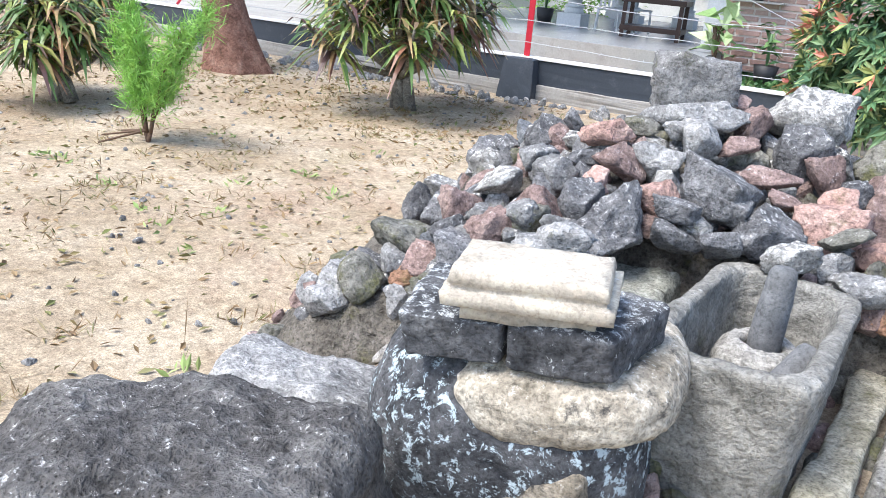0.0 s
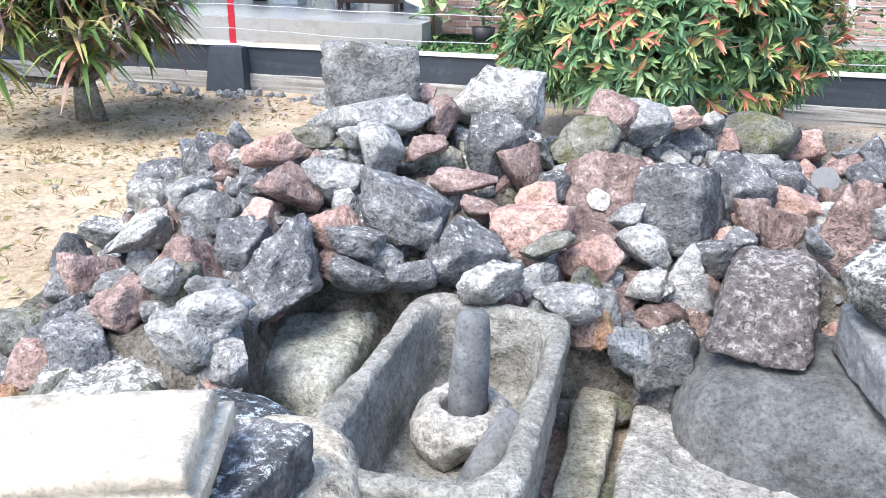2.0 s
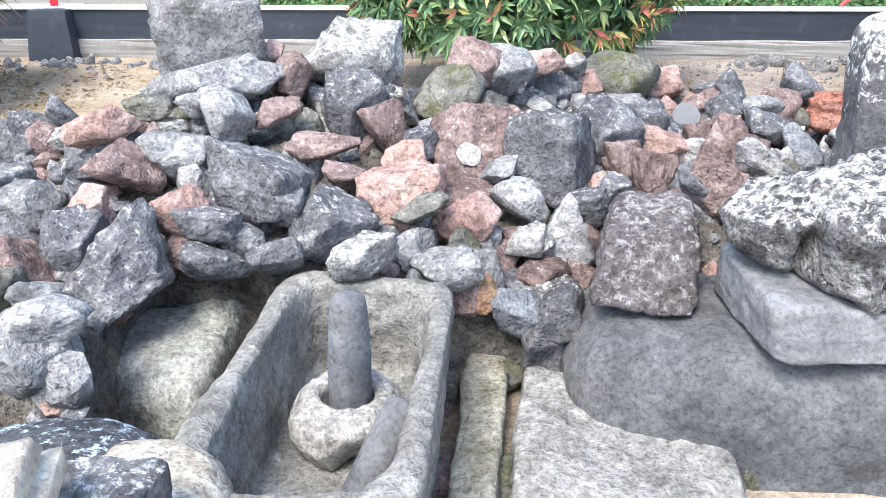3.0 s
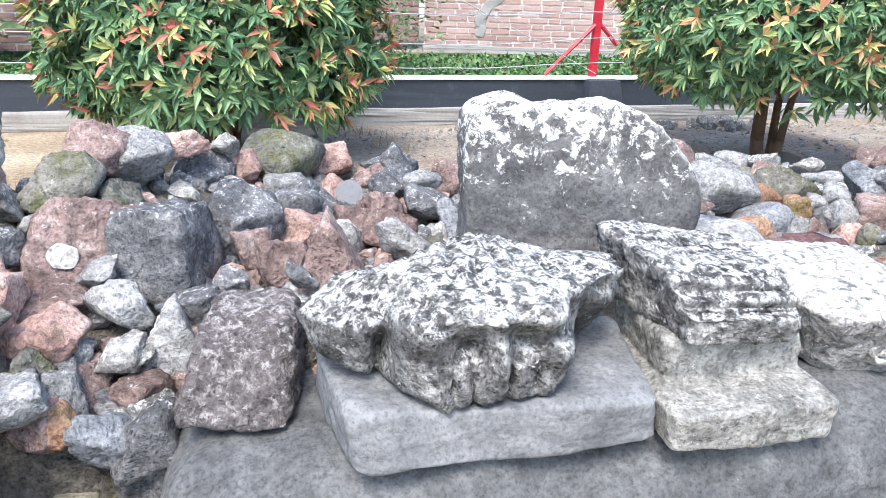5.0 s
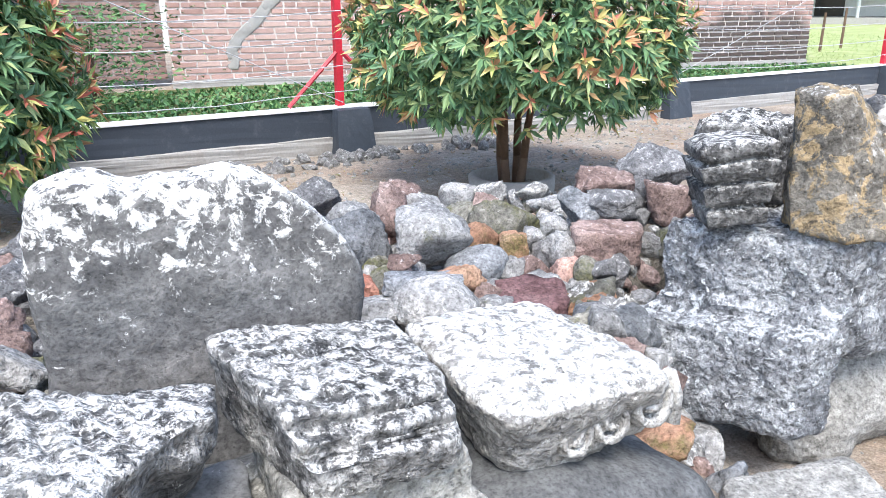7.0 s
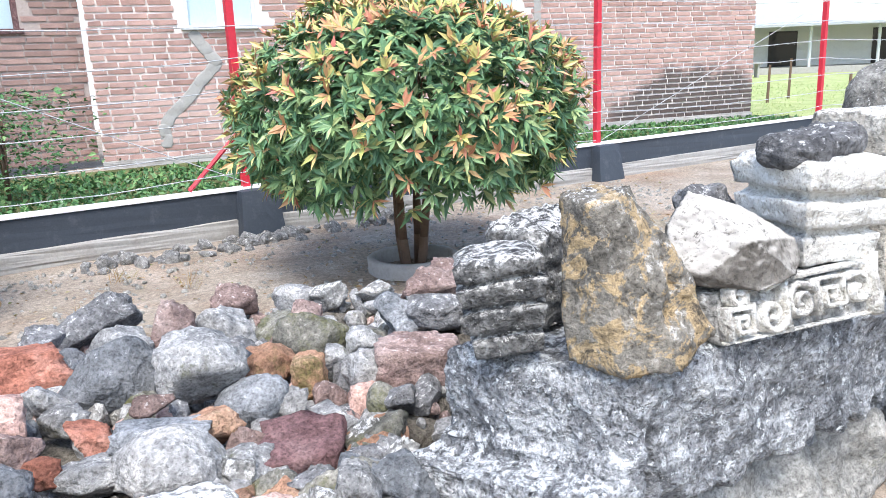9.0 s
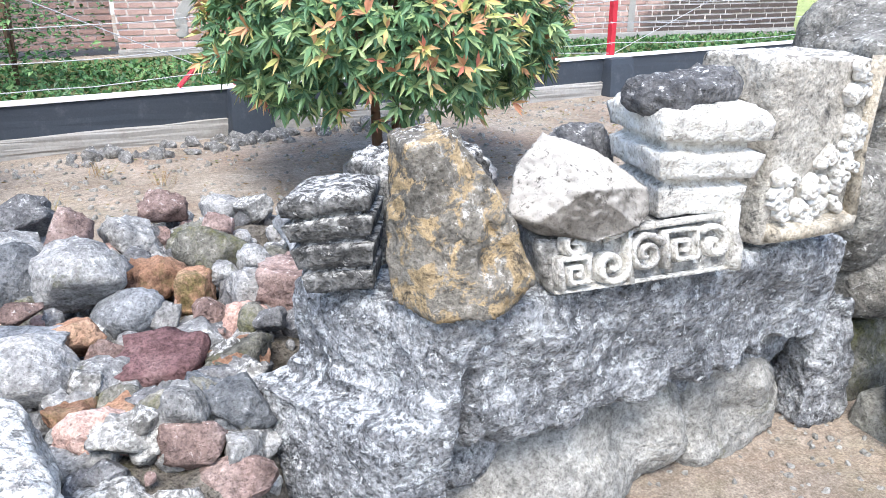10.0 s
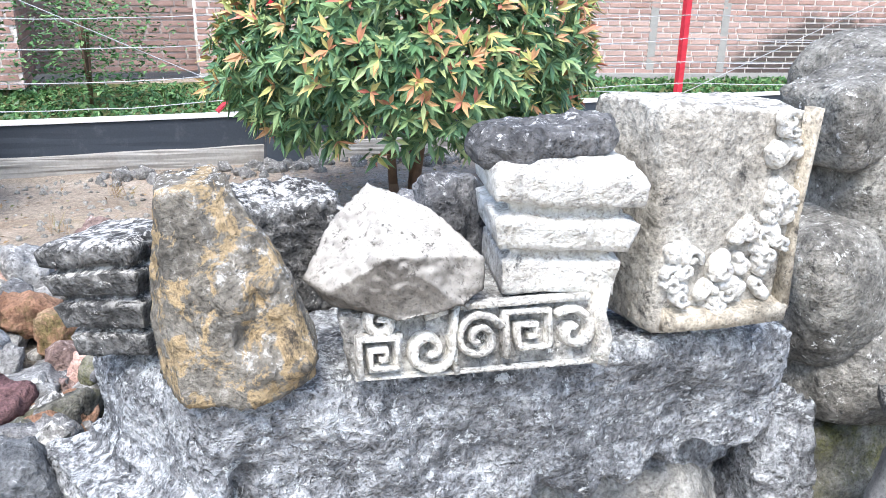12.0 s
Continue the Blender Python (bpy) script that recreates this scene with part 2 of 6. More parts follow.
def clay_material(name, stops, spread=0.6, damp=False):
    """Bricks: each one has a tone of its own."""
    n = Nodes(name, 0.95, specular=0.1)
    info = n.add("ShaderNodeObjectInfo").outputs["Random"]
    geo = n.add("ShaderNodeNewGeometry").outputs["Random Per Island"]
    pick = n.math("FRACT", n.math("ADD", n.math("MULTIPLY", info, 0.5), n.math("MULTIPLY", geo, 0.499)), 0.0)
    c = n.ramp(pick, *stops)
    c = n.mix(spread, c, n.ramp(n.noise(3.0, 6, 0.7), (0.3, (0.3, 0.3, 0.3)), (0.7, (0.72, 0.7, 0.68))), "OVERLAY")
    c = n.mix(0.4, c, n.noise(60, 4, 0.7), "OVERLAY")
    if damp:
        geo = n.add("ShaderNodeNewGeometry")
        d = n.add("ShaderNodeVectorMath")
        d.operation = "MULTIPLY_ADD"
        d.inputs[1].default_value, d.inputs[2].default_value = (0.42, 0.0, 0.95), (-7.15, 0.0, -0.25)
        n.link(geo.outputs["Position"], d.inputs[0])
        g = n.add("ShaderNodeVectorMath")
        g.operation = "LENGTH"
        n.link(d.outputs[0], g.inputs[0])
        n.where = geo.outputs["Position"]
        near = n.math("SUBTRACT", n.math("ADD", n.noise(1.6, 7, 0.75), 0.45), n.math("MULTIPLY", g.outputs["Value"], 0.62))
        c = n.mix(n.math("MULTIPLY", n.mask(near, 0.28, 0.46), 0.85), c, (0.045, 0.045, 0.042))
    n.bump(n.noise(50, 4), 0.6, 0.006)
    return n.done(c)


def leaf_material(name, *stops, rough=0.45):
    n = Nodes(name, rough, specular=0.4)
    geo = n.add("ShaderNodeNewGeometry").outputs["Random Per Island"]
    c = n.ramp(geo, *stops)
    c = n.mix(0.3, c, n.noise(25, 3), "OVERLAY")
    n.bsdf.inputs["Transmission Weight"].default_value = 0.0
    n.bsdf.inputs["Subsurface Weight"].default_value = 0.0
    return n.done(c)


EARTH = ground_material()
NAVY = paint_material("dark slate-blue wall paint", (0.045, 0.055, 0.07), (0.1, 0.11, 0.125), 0.35, 0.55)
WHITE = paint_material("white limewash", (0.78, 0.78, 0.77), (0.55, 0.55, 0.53), 0.3, 0.8)
CEMENT = paint_material("bare grey cement", (0.34, 0.33, 0.31), (0.22, 0.2, 0.18), 0.6, 0.95, 4)
REDPAINT = paint_material("red enamel paint", (0.52, 0.03, 0.05), (0.4, 0.06, 0.06), 0.3, 0.4)
GALV = paint_material("galvanised steel", (0.42, 0.43, 0.44), (0.3, 0.29, 0.28), 0.3, 0.45)
MORTAR = paint_material("pink-grey mortar", (0.68, 0.62, 0.58), (0.52, 0.46, 0.43), 0.6, 0.95, 3)
MORTAR_DARK = paint_material("darker pink-grey mortar", (0.4, 0.34, 0.31), (0.26, 0.22, 0.2), 0.6, 0.95, 3)
CLAY = clay_material("red-brown brick", ((0, (0.32, 0.2, 0.17)), (0.5, (0.42, 0.28, 0.245)), (1, (0.52, 0.38, 0.335))), damp=True)
# darker tones of the same brick, for the recessed and end walls
CLAY_DARK = clay_material("darker brown brick", ((0, (0.24, 0.16, 0.14)), (0.5, (0.33, 0.225, 0.2)), (1, (0.4, 0.29, 0.26))))
GREENWALL = paint_material("lime green wall paint", (0.22, 0.5, 0.05), (0.18, 0.42, 0.05), 0.3, 0.7, 2)
TILE = paint_material("grey glazed floor tile", (0.36, 0.37, 0.38), (0.3, 0.3, 0.31), 0.3, 0.2, 2)
LIGHTGREY = paint_material("pale grey column paint", (0.55, 0.57, 0.58), (0.42, 0.43, 0.44), 0.3, 0.6, 3)
DARKWOOD = paint_material("dark brown stained wood", (0.05, 0.03, 0.025), (0.09, 0.055, 0.04), 0.4, 0.4, 5)
BARK = stone_material("grey bark", (0.12, 0.11, 0.09), (0.24, 0.22, 0.19), (0.38, 0.36, 0.32), grain=40, relief=0.006)
REDBARK = stone_material("reddish brown bark", (0.13, 0.07, 0.05), (0.24, 0.13, 0.095), (0.34, 0.22, 0.17), grain=40, relief=0.01)
TWIG = paint_material("brown twigs", (0.14, 0.09, 0.06), (0.07, 0.05, 0.035), 0.4, 0.8, 9)
LEAF = leaf_material("glossy green leaves", (0, (0.055, 0.13, 0.065)), (0.45, (0.105, 0.215, 0.095)), (0.8, (0.19, 0.3, 0.125)), (1, (0.34, 0.4, 0.17)))
ROSY = leaf_material("rosy young leaves", (0, (0.48, 0.2, 0.12)), (0.3, (0.5, 0.13, 0.11)), (0.5, (0.46, 0.28, 0.14)), (0.7, (0.42, 0.42, 0.14)), (1, (0.24, 0.34, 0.1)))
YOUNG = leaf_material("orange-red young leaves", (0, (0.48, 0.31, 0.14)), (0.3, (0.5, 0.26, 0.14)), (0.42, (0.46, 0.14, 0.11)), (0.6, (0.52, 0.44, 0.17)), (1, (0.4, 0.45, 0.14)))
STRAP = leaf_material("variegated strap leaves", (0, (0.06, 0.12, 0.035)), (0.35, (0.13, 0.22, 0.06)), (0.6, (0.34, 0.36, 0.1)), (0.76, (0.3, 0.14, 0.08)), (0.88, (0.09, 0.05, 0.05)), (1, (0.5, 0.36, 0.18)))
FEATHER = leaf_material("feathery bright green leaves", (0, (0.16, 0.36, 0.06)), (1, (0.34, 0.58, 0.12)))
COVER = leaf_material("green ground cover", (0, (0.035, 0.1, 0.035)), (0.6, (0.075, 0.18, 0.06)), (1, (0.16, 0.28, 0.1)))
DRY = leaf_material("dry grass and litter", (0, (0.2, 0.13, 0.07)), (0.5, (0.32, 0.22, 0.11)), (0.8, (0.14, 0.16, 0.05)), (1, (0.42, 0.34, 0.2)), rough=0.9)
GRASS = leaf_material("sunlit lawn", (0, (0.22, 0.32, 0.1)), (1, (0.42, 0.48, 0.2)), rough=0.8)
DIEF = leaf_material("pale variegated leaves", (0, (0.16, 0.3, 0.08)), (1, (0.5, 0.6, 0.36)))
BLACKPLASTIC = paint_material("black plastic", (0.03, 0.03, 0.032), (0.06, 0.06, 0.06), 0.2, 0.5)
BLUEPAINT = paint_material("pale blue painted wood", (0.45, 0.58, 0.62), (0.36, 0.45, 0.48), 0.4, 0.6)
GLASS = paint_material("dark window pane", (0.02, 0.022, 0.025), (0.04, 0.04, 0.042), 0.2, 0.1)
ROOFTIN = paint_material("grey roof sheet", (0.4, 0.42, 0.44), (0.3, 0.3, 0.3), 0.4, 0.5)
PLASTER = paint_material("off-white plaster", (0.66, 0.66, 0.64), (0.5, 0.5, 0.48), 0.3, 0.85, 2)


# ---- mesh helpers ----
def mesh_of(name, verts, faces, material, smooth=True):
    me = bpy.data.meshes.new(name)
    me.from_pydata([tuple(v) for v in verts], [], [tuple(f) for f in faces])
    me.materials.append(material)
    me.polygons.foreach_set("use_smooth", [smooth] * len(me.polygons))
    me.update()
    return me


def part(name, bm, material, parent=None, label="", smooth=False):
    """Links a bmesh as one mesh object, under a thing or a part."""
    me = bpy.data.meshes.new(name)
    bm.to_mesh(me)
    bm.free()
    me.materials.append(material)
    me.polygons.foreach_set("use_smooth", [smooth] * len(me.polygons))
    ob = new(name, me)
    ob.parent = parent
    if label:
        tagged(ob, label)
    return ob


def thing(name, m, label, category, group="", kind=""):
    ob = new(name)
    ob.matrix_basis = m
    return tagged(ob, label, category, group, kind)


def box(bm, size, m=Matrix(), bevel=0.0):
    r = bmesh.ops.create_cube(bm, size=1.0, matrix=m @ Matrix.Diagonal((*size, 1)))
    if bevel:
        edges = list({e for v in r["verts"] for e in v.link_edges})
        bmesh.ops.bevel(bm, geom=edges, offset=bevel, segments=2, profile=0.6, affect="EDGES")
    return bm


def cyl(bm, r1, r2, h, m=Matrix(), seg=16):
    bmesh.ops.create_cone(bm, cap_ends=True, segments=seg, radius1=r1, radius2=r2, depth=h, matrix=m)
    return bm


def rod(bm, a, b, r, seg=6, r2=None):
    a, b = Vector(a), Vector(b)
    d = b - a
    m = Matrix.Translation((a + b) / 2) @ d.to_track_quat("Z", "Y").to_matrix().to_4x4()
    return cyl(bm, r, r if r2 is None else r2, d.length, m, seg)


def block(size, cuts=10, power=9.0, rough=0.012, coarse=0.03, seed=0, warp=None, bm=None, m=Matrix()):
    """A worn block of stone: a finely cut box with rounded edges and an uneven face."""
    own = bmesh.new()
    bmesh.ops.create_cube(own, size=2.0)
    bmesh.ops.subdivide_edges(own, edges=own.edges, cuts=cuts, use_grid_fill=True)
    off = Vector((seed * 7.31, seed * 3.17, seed * 1.73))
    half = Vector(size) / 2
    for v in own.verts:
        p = v.co.copy()
        big = max(abs(p.x), abs(p.y), abs(p.z))
        norm = (abs(p.x) ** power + abs(p.y) ** power + abs(p.z) ** power) ** (1 / power)
        p *= big / norm
        if warp:
            p = Vector(warp(p.x, p.y, p.z))
        q = Vector((p.x * half.x, p.y * half.y, p.z * half.z))
        out = p.normalized()
        grit = 1 - 2 * abs(noise.noise(q * 13 + off))
        q += out * (coarse * noise.noise(q * 4.5 + off) + rough * (0.8 * grit - 0.3) + rough * noise.noise(q * 29 + off) + rough * 0.7 * noise.noise(q * 61 + off))
        v.co = q
    own.transform(m)
    if bm is None:
        return own
    me = bpy.data.meshes.new("temp")
    own.to_mesh(me)
    own.free()
    bm.from_mesh(me)
    bpy.data.meshes.remove(me)
    return bm


def hull(points, cuts, rough, coarse, seed):
    """A split stone: a few corners, their faces roughened."""
    bm = bmesh.new()
    for q in points:
        bm.verts.new(q)
    bmesh.ops.convex_hull(bm, input=bm.verts)
    bmesh.ops.delete(bm, geom=[v for v in bm.verts if not v.link_faces], context="VERTS")
    bmesh.ops.subdivide_edges(bm, edges=bm.edges, cuts=cuts, use_grid_fill=True)
    bmesh.ops.smooth_vert(bm, verts=bm.verts, factor=0.5, use_axis_x=True, use_axis_y=True, use_axis_z=True)
    bm.normal_update()
    off = Vector((seed * 7.3, seed * 2.9, seed * 4.1))
    moves = [(v, v.normal * (coarse * noise.noise(v.co * 6 + off) + rough * noise.noise(v.co * 19 + off) + rough * 0.7 * noise.noise(v.co * 50 + off))) for v in bm.verts]
    for v, d in moves:
        v.co += d
    return bm


def leaf_verts(pos, way, flat, length, width, droop=0.0):
    """Leaves as folded lances: five points and four triangles each."""
    way = way / np.linalg.norm(way, axis=1, keepdims=True)
    side = np.cross(way, flat)
    side /= np.linalg.norm(side, axis=1, keepdims=True) + 1e-9
    up = np.cross(side, way)
    n = len(pos)
    L, W = length[:, None], width[:, None]
    down = np.array([0, 0, -1.0]) * droop
    v = np.empty((n, 5, 3))
    v[:, 0] = pos
    mid = pos + way * L * 0.45 + down * L * 0.2
    v[:, 1] = mid + side * W * 0.5 + up * W * 0.18
    v[:, 2] = mid - side * W * 0.5 + up * W * 0.18
    v[:, 3] = mid
    v[:, 4] = pos + way * L + down * L
    base = np.arange(n)[:, None] * 5
    f = np.concatenate([base + np.array(t) for t in ((0, 1, 3), (0, 3, 2), (1, 4, 3), (3, 4, 2))])
    return v.reshape(-1, 3), f


def strap_verts(pos, way, length, width, droop):
    """Long strap leaves that arch over: three pieces each."""
    way = way / np.linalg.norm(way, axis=1, keepdims=True)
    side = np.cross(way, np.array([0, 0, 1.0]))
    side /= np.linalg.norm(side, axis=1, keepdims=True) + 1e-9
    n = len(pos)
    rows = []
    for s, w in ((0, 0.5), (0.3, 1.0), (0.65, 0.85), (1.0, 0.08)):
        c = pos + way * (length * s)[:, None]
        c[:, 2] -= droop * length * s * s
        rows += [c + side * (width * w / 2)[:, None], c - side * (width * w / 2)[:, None]]
    v = np.stack(rows, 1)
    base = np.arange(n)[:, None] * 8
    f = np.concatenate([base + np.array((k, k + 2, k + 3, k + 1)) for k in (0, 2, 4)])
    return v.reshape(-1, 3), f


def ground_z(x, y):
    """The lie of the land: level by the wall, a low bank under the stones."""
    def step(v):
        v = min(1.0, max(0.0, v))
        return v * v * (3 - 2 * v)
    bank = step((x + 1.15) / 0.6) * step((3.45 - x) / 0.6) * step((y - 2.25) / 0.7) * step((5.9 - y) / 1.2)
    near = 0.1 * step((x - 2.0) / 2) * step((7.0 - y) / 3)
    return 0.27 * bank + near - 0.05 * step((-x) / 2) * step((7.0 - y) / 3)


# ---- ground, wall and fence ----
def make_ground():
    xs = np.concatenate([np.linspace(-2500, -60, 8), np.linspace(-40, -8, 9), np.linspace(-7, 7, 141), np.linspace(8, 40, 9), np.linspace(60, 2500, 8)])
    ys = np.concatenate([np.linspace(-2500, -30, 7), np.linspace(-15, 0, 6), np.linspace(0.5, 9.5, 91), np.linspace(10, 40, 11), np.linspace(60, 2500, 8)])
    verts = []
    for y in ys:
        for x in xs:
            near = abs(x) < 8 and 0 < y < 10
            z = ground_z(x, y) + (0.018 * noise.noise(Vector((x * 1.7, y * 1.7, 0))) + 0.008 * noise.noise(Vector((x * 7, y * 7, 3))) if near else 0)
            verts.append((x, y, z))
    w = len(xs)
    faces = [(j * w + i, j * w + i + 1, (j + 1) * w + i + 1, (j + 1) * w + i) for j in range(len(ys) - 1) for i in range(w - 1)]
    tagged(new("ground", mesh_of("ground", verts, faces, EARTH)), "sandy earth yard with dry leaves and worn grass", "ground", kind="structure")


make_ground()
WALL_Y, TOP = 9.5, 0.46
PILASTERS = (-13.4, -8.2, -3.16, 0.85, 4.85, 9.5, 14.5, 19.5, 24.5)


def make_wall():
    wall = thing("wall_boundary", pose(0, WALL_Y, 0), "low boundary wall painted dark blue-grey with white coping", "wall", kind="structure")
    ends = (-30,) + PILASTERS + (40,)
    for a, b in zip(ends, ends[1:]):
        part("wall_panel", block((b - a, 0.15, 0.33), 6, 40, 0.004, 0.006, a, m=pose((a + b) / 2, 0.09, 0.27)), NAVY, wall)
        part("footing", block((b - a - 0.24, 0.24, 0.22), 10, 20, 0.012, 0.015, b, m=pose((a + b) / 2, 0.09, 0.06)), CEMENT, wall, "bare cement and brick footing")
        part("coping", box(bmesh.new(), (b - a, 0.19, 0.022), pose((a + b) / 2, 0.09, TOP - 0.008), 0.004), WHITE, wall, "white limewashed coping")
    for x in PILASTERS:
        part("pilaster", block((0.36, 0.3, 0.5), 6, 30, 0.004, 0.006, x, lambda u, v, w: (u * (1.12 - 0.12 * w), v * (1.25 - 0.25 * w), w), m=pose(x, 0.03, 0.2)), NAVY, wall)


make_wall()


def fence_post(x, braces=(), lean=0.0):
    """A red angle-iron post on the wall, some with raking struts."""
    post = thing("fence_post", pose(x, WALL_Y + 0.08, TOP + 0.003, 0, lean), "red painted angle-iron fence post on the wall", "fence post", "fence posts on the wall")
    bm = box(bmesh.new(), (0.07, 0.012, 2.1), pose(0, 0, 1.05))
    box(bm, (0.012, 0.058, 2.1), pose(-0.029, 0.035, 1.05))
    part("upright", bm, REDPAINT, post)
    for s in braces:
        part("strut", rod(bmesh.new(), (s * 0.55, 0, 0.02), (s * 0.03, 0, 0.52), 0.022, 4), REDPAINT, post)


for x, braces in ((-8.2, (-1, 1)), (-3.16, ()), (0.85, ()), (4.8, (-1, 1)), (9.5, ()), (14.55, ()), (19.5, ()), (24.5, ())):
    fence_post(x, braces)


def barbed_wires():
    rnd = random.Random(5)
    for k, z in enumerate((0.62, 0.86, 1.12, 1.38, 1.66, 1.95, 2.25)):
        bm = bmesh.new()
        stops = (-30,) + tuple(PILASTERS) + (40,)
        last = None
        for a, b in zip(stops, stops[1:]):
            sag = rnd.uniform(0.02, 0.09)
            for i in range(12):
                u = i / 12
                p = Vector((a + (b - a) * u, WALL_Y + 0.02, z - sag * 4 * u * (1 - u) + rnd.uniform(-0.008, 0.008)))
                if last is not None:
                    rod(bm, last, p, 0.0045, 4)
                last = p
            for i in range(int((b - a) / 0.16)):
                u = (i + 0.5) * 0.16 / (b - a)
                c = Vector((a + (b - a) * u, WALL_Y + 0.02, z - sag * 4 * u * (1 - u)))
                d = Vector((0.3, rnd.uniform(-1, 1), rnd.uniform(-1, 1))).normalized() * 0.022
                rod(bm, c - d, c + d, 0.003, 3)
        part("barbed_wire", bm, GALV, label="galvanised barbed wire strand strung between the posts")
        tagged(bpy.context.scene.objects["barbed_wire" if k == 0 else "barbed_wire.%03d" % k], category="wire", group="barbed wires")
    bm = bmesh.new()
    for a, b in (((4.8, 0.5), (0.9, 2.3)), ((9.5, 0.5), (14.5, 2.3)), ((4.85, 0.75), (9.4, 0.5)), ((-3.16, 2.2), (0.85, 0.6))):
        rod(bm, (a[0], WALL_Y + 0.03, a[1]), (b[0], WALL_Y + 0.03, b[1]), 0.0045, 4)
    tagged(part("diagonal_wire", bm, GALV), "slack galvanised wire strung aslant between posts", "wire")


barbed_wires()
bm = rod(bmesh.new(), (0, 0, 0), (0, 0, 2.6), 0.04, 12)
pipe = tagged(part("steel_pipe", bm, GALV, smooth=True), "grey steel pipe standing against the wall", "pipe")
pipe.matrix_basis = pose(-7.8, 9.28, -0.02)


# ---- the rubble heap ----
def rock_mesh(seed, shape, material):
    """An angular field stone: a ball cut by random planes and roughened."""
    r = np.random.RandomState(seed)
    bm = bmesh.new()
    bmesh.ops.create_icosphere(bm, subdivisions=4, radius=1.0)
    v = np.array([x.co[:] for x in bm.verts])
    if shape == "cube":
        normals = np.array([(1, 0, 0), (-1, 0, 0), (0, 1, 0), (0, -1, 0), (0, 0, 1), (0, 0, -1)], float) + r.normal(0, 0.13, (6, 3))
        dist = r.uniform(0.82, 0.98, 6)
        normals = np.concatenate([normals, r.normal(0, 1, (4, 3))])
        dist = np.concatenate([dist, r.uniform(1.15, 1.35, 4)])
    elif shape == "round":
        normals, dist = r.normal(0, 1, (7, 3)), r.uniform(0.85, 1.1, 7)
    elif shape == "tip":
        normals = np.array([(0.9, 0.1, 0.5), (-0.9, 0.2, 0.45), (0, -1, 0.25), (0, 1, 0.3), (0, 0, -1)], float) + r.normal(0, 0.1, (5, 3))
        dist = np.array([0.62, 0.6, 0.72, 0.72, 0.9])
    else:
        normals, dist = r.normal(0, 1, (10, 3)), r.uniform(0.55, 0.95, 10)
    normals /= np.linalg.norm(normals, axis=1, keepdims=True)
    dots = v @ normals.T
    reach = np.where(dots > 0.05, dist / np.maximum(dots, 0.05), 9.0)
    rad = np.minimum(reach.min(1), 1.35)
    if shape == "round":
        rad = 0.5 * rad + 0.5
    p = v * rad[:, None]
    p /= np.abs(p).max(0)
    off = Vector(r.uniform(-50, 50, 3))
    for i, x in enumerate(bm.verts):
        q = Vector(p[i])
        s = 0.1 * noise.noise(q * 2.6 + off) + 0.1 * (0.35 - abs(noise.noise(q * 4.5 + off))) + 0.07 * noise.noise(q * 9 + off) + 0.05 * noise.noise(q * 19 + off)
        x.co = q * (1 + s * (0.5 if shape == "round" else 1.0))
    me = bpy.data.meshes.new("stone")
    bm.to_mesh(me)
    bm.free()
    me.materials.append(material)
    me.polygons.foreach_set("use_smooth", [True] * len(me.polygons))
    return me


ROCKS, PLACED, COUNT = {}, [], [0]


def stone(kind, shape, x, y, z, w, h, turn):
    COUNT[0] += 1
    k = COUNT[0]
    variant = (kind, shape, k % 5)
    if variant not in ROCKS:
        ROCKS[variant] = rock_mesh(17 * len(ROCKS) + 3, shape, KINDS[kind])
    ob = new("stone", ROCKS[variant])
    rnd = random.Random(k * 13)
    d = 0.5 * (w + h) * rnd.uniform(0.85, 1.05)
    tilt = 0 if shape in ("cube", "tip") else rnd.uniform(-24, 24)
    ob.matrix_basis = pose(x, y, z, rnd.uniform(-16, 16), tilt, turn + rnd.uniform(-12, 12)) @ Matrix.Diagonal((w * 0.62, d * 0.62, h * 0.64, 1))
    tagged(ob, LOOKS[kind], "stone", "stones of the rubble heap")
    PLACED.append((x, y, z, h))
    return ob


stone("grey", "cube", -0.22, 4.48, 1.02, 0.27, 0.2, 13)
stone("grey", "ang", -0.18, 4.3, 0.9, 0.36, 0.14, 14)
stone("pale", "ang", 0.19, 4.56, 0.95, 0.30, 0.20, 5)
stone("brown", "ang", 0.03, 4.36, 0.90, 0.15, 0.13, 9)
stone("pink", "ang", -0.04, 4.49, 0.95, 0.09, 0.08, 10)
stone("pale", "ang", 0.33, 4.53, 0.95, 0.09, 0.13, 2)
stone("pink", "ang", -0.41, 4.05, 0.84, 0.17, 0.10, 20)
stone("brown", "ang", -0.33, 3.90, 0.78, 0.20, 0.12, 19)
stone("grey", "ang", -0.18, 3.95, 0.80, 0.18, 0.14, 15)
stone("grey", "ang", -0.10, 4.09, 0.84, 0.14, 0.16, 13)
stone("basalt", "ang", 0.07, 3.85, 0.77, 0.25, 0.18, 10)
stone("basalt", "ang", -0.84, 4.44, 0.68, 0.15, 0.09, 25)
stone("basalt", "ang", -0.45, 3.90, 0.77, 0.12, 0.09, 22)
stone("basalt", "ang", -1.08, 4.45, 0.56, 0.25, 0.13, 29)
stone("grey", "ang", -0.62, 3.86, 0.73, 0.15, 0.09, 26)
stone("pale", "ang", -1.30, 4.44, 0.36, 0.23, 0.13, 32)
stone("pale", "ang", -0.66, 3.69, 0.67, 0.17, 0.10, 29)
stone("grey", "ang", -0.49, 3.73, 0.72, 0.13, 0.12, 24)
stone("basalt", "ang", -0.35, 3.63, 0.68, 0.16, 0.12, 22)
stone("pink", "ang", -0.12, 3.70, 0.73, 0.13, 0.12, 16)
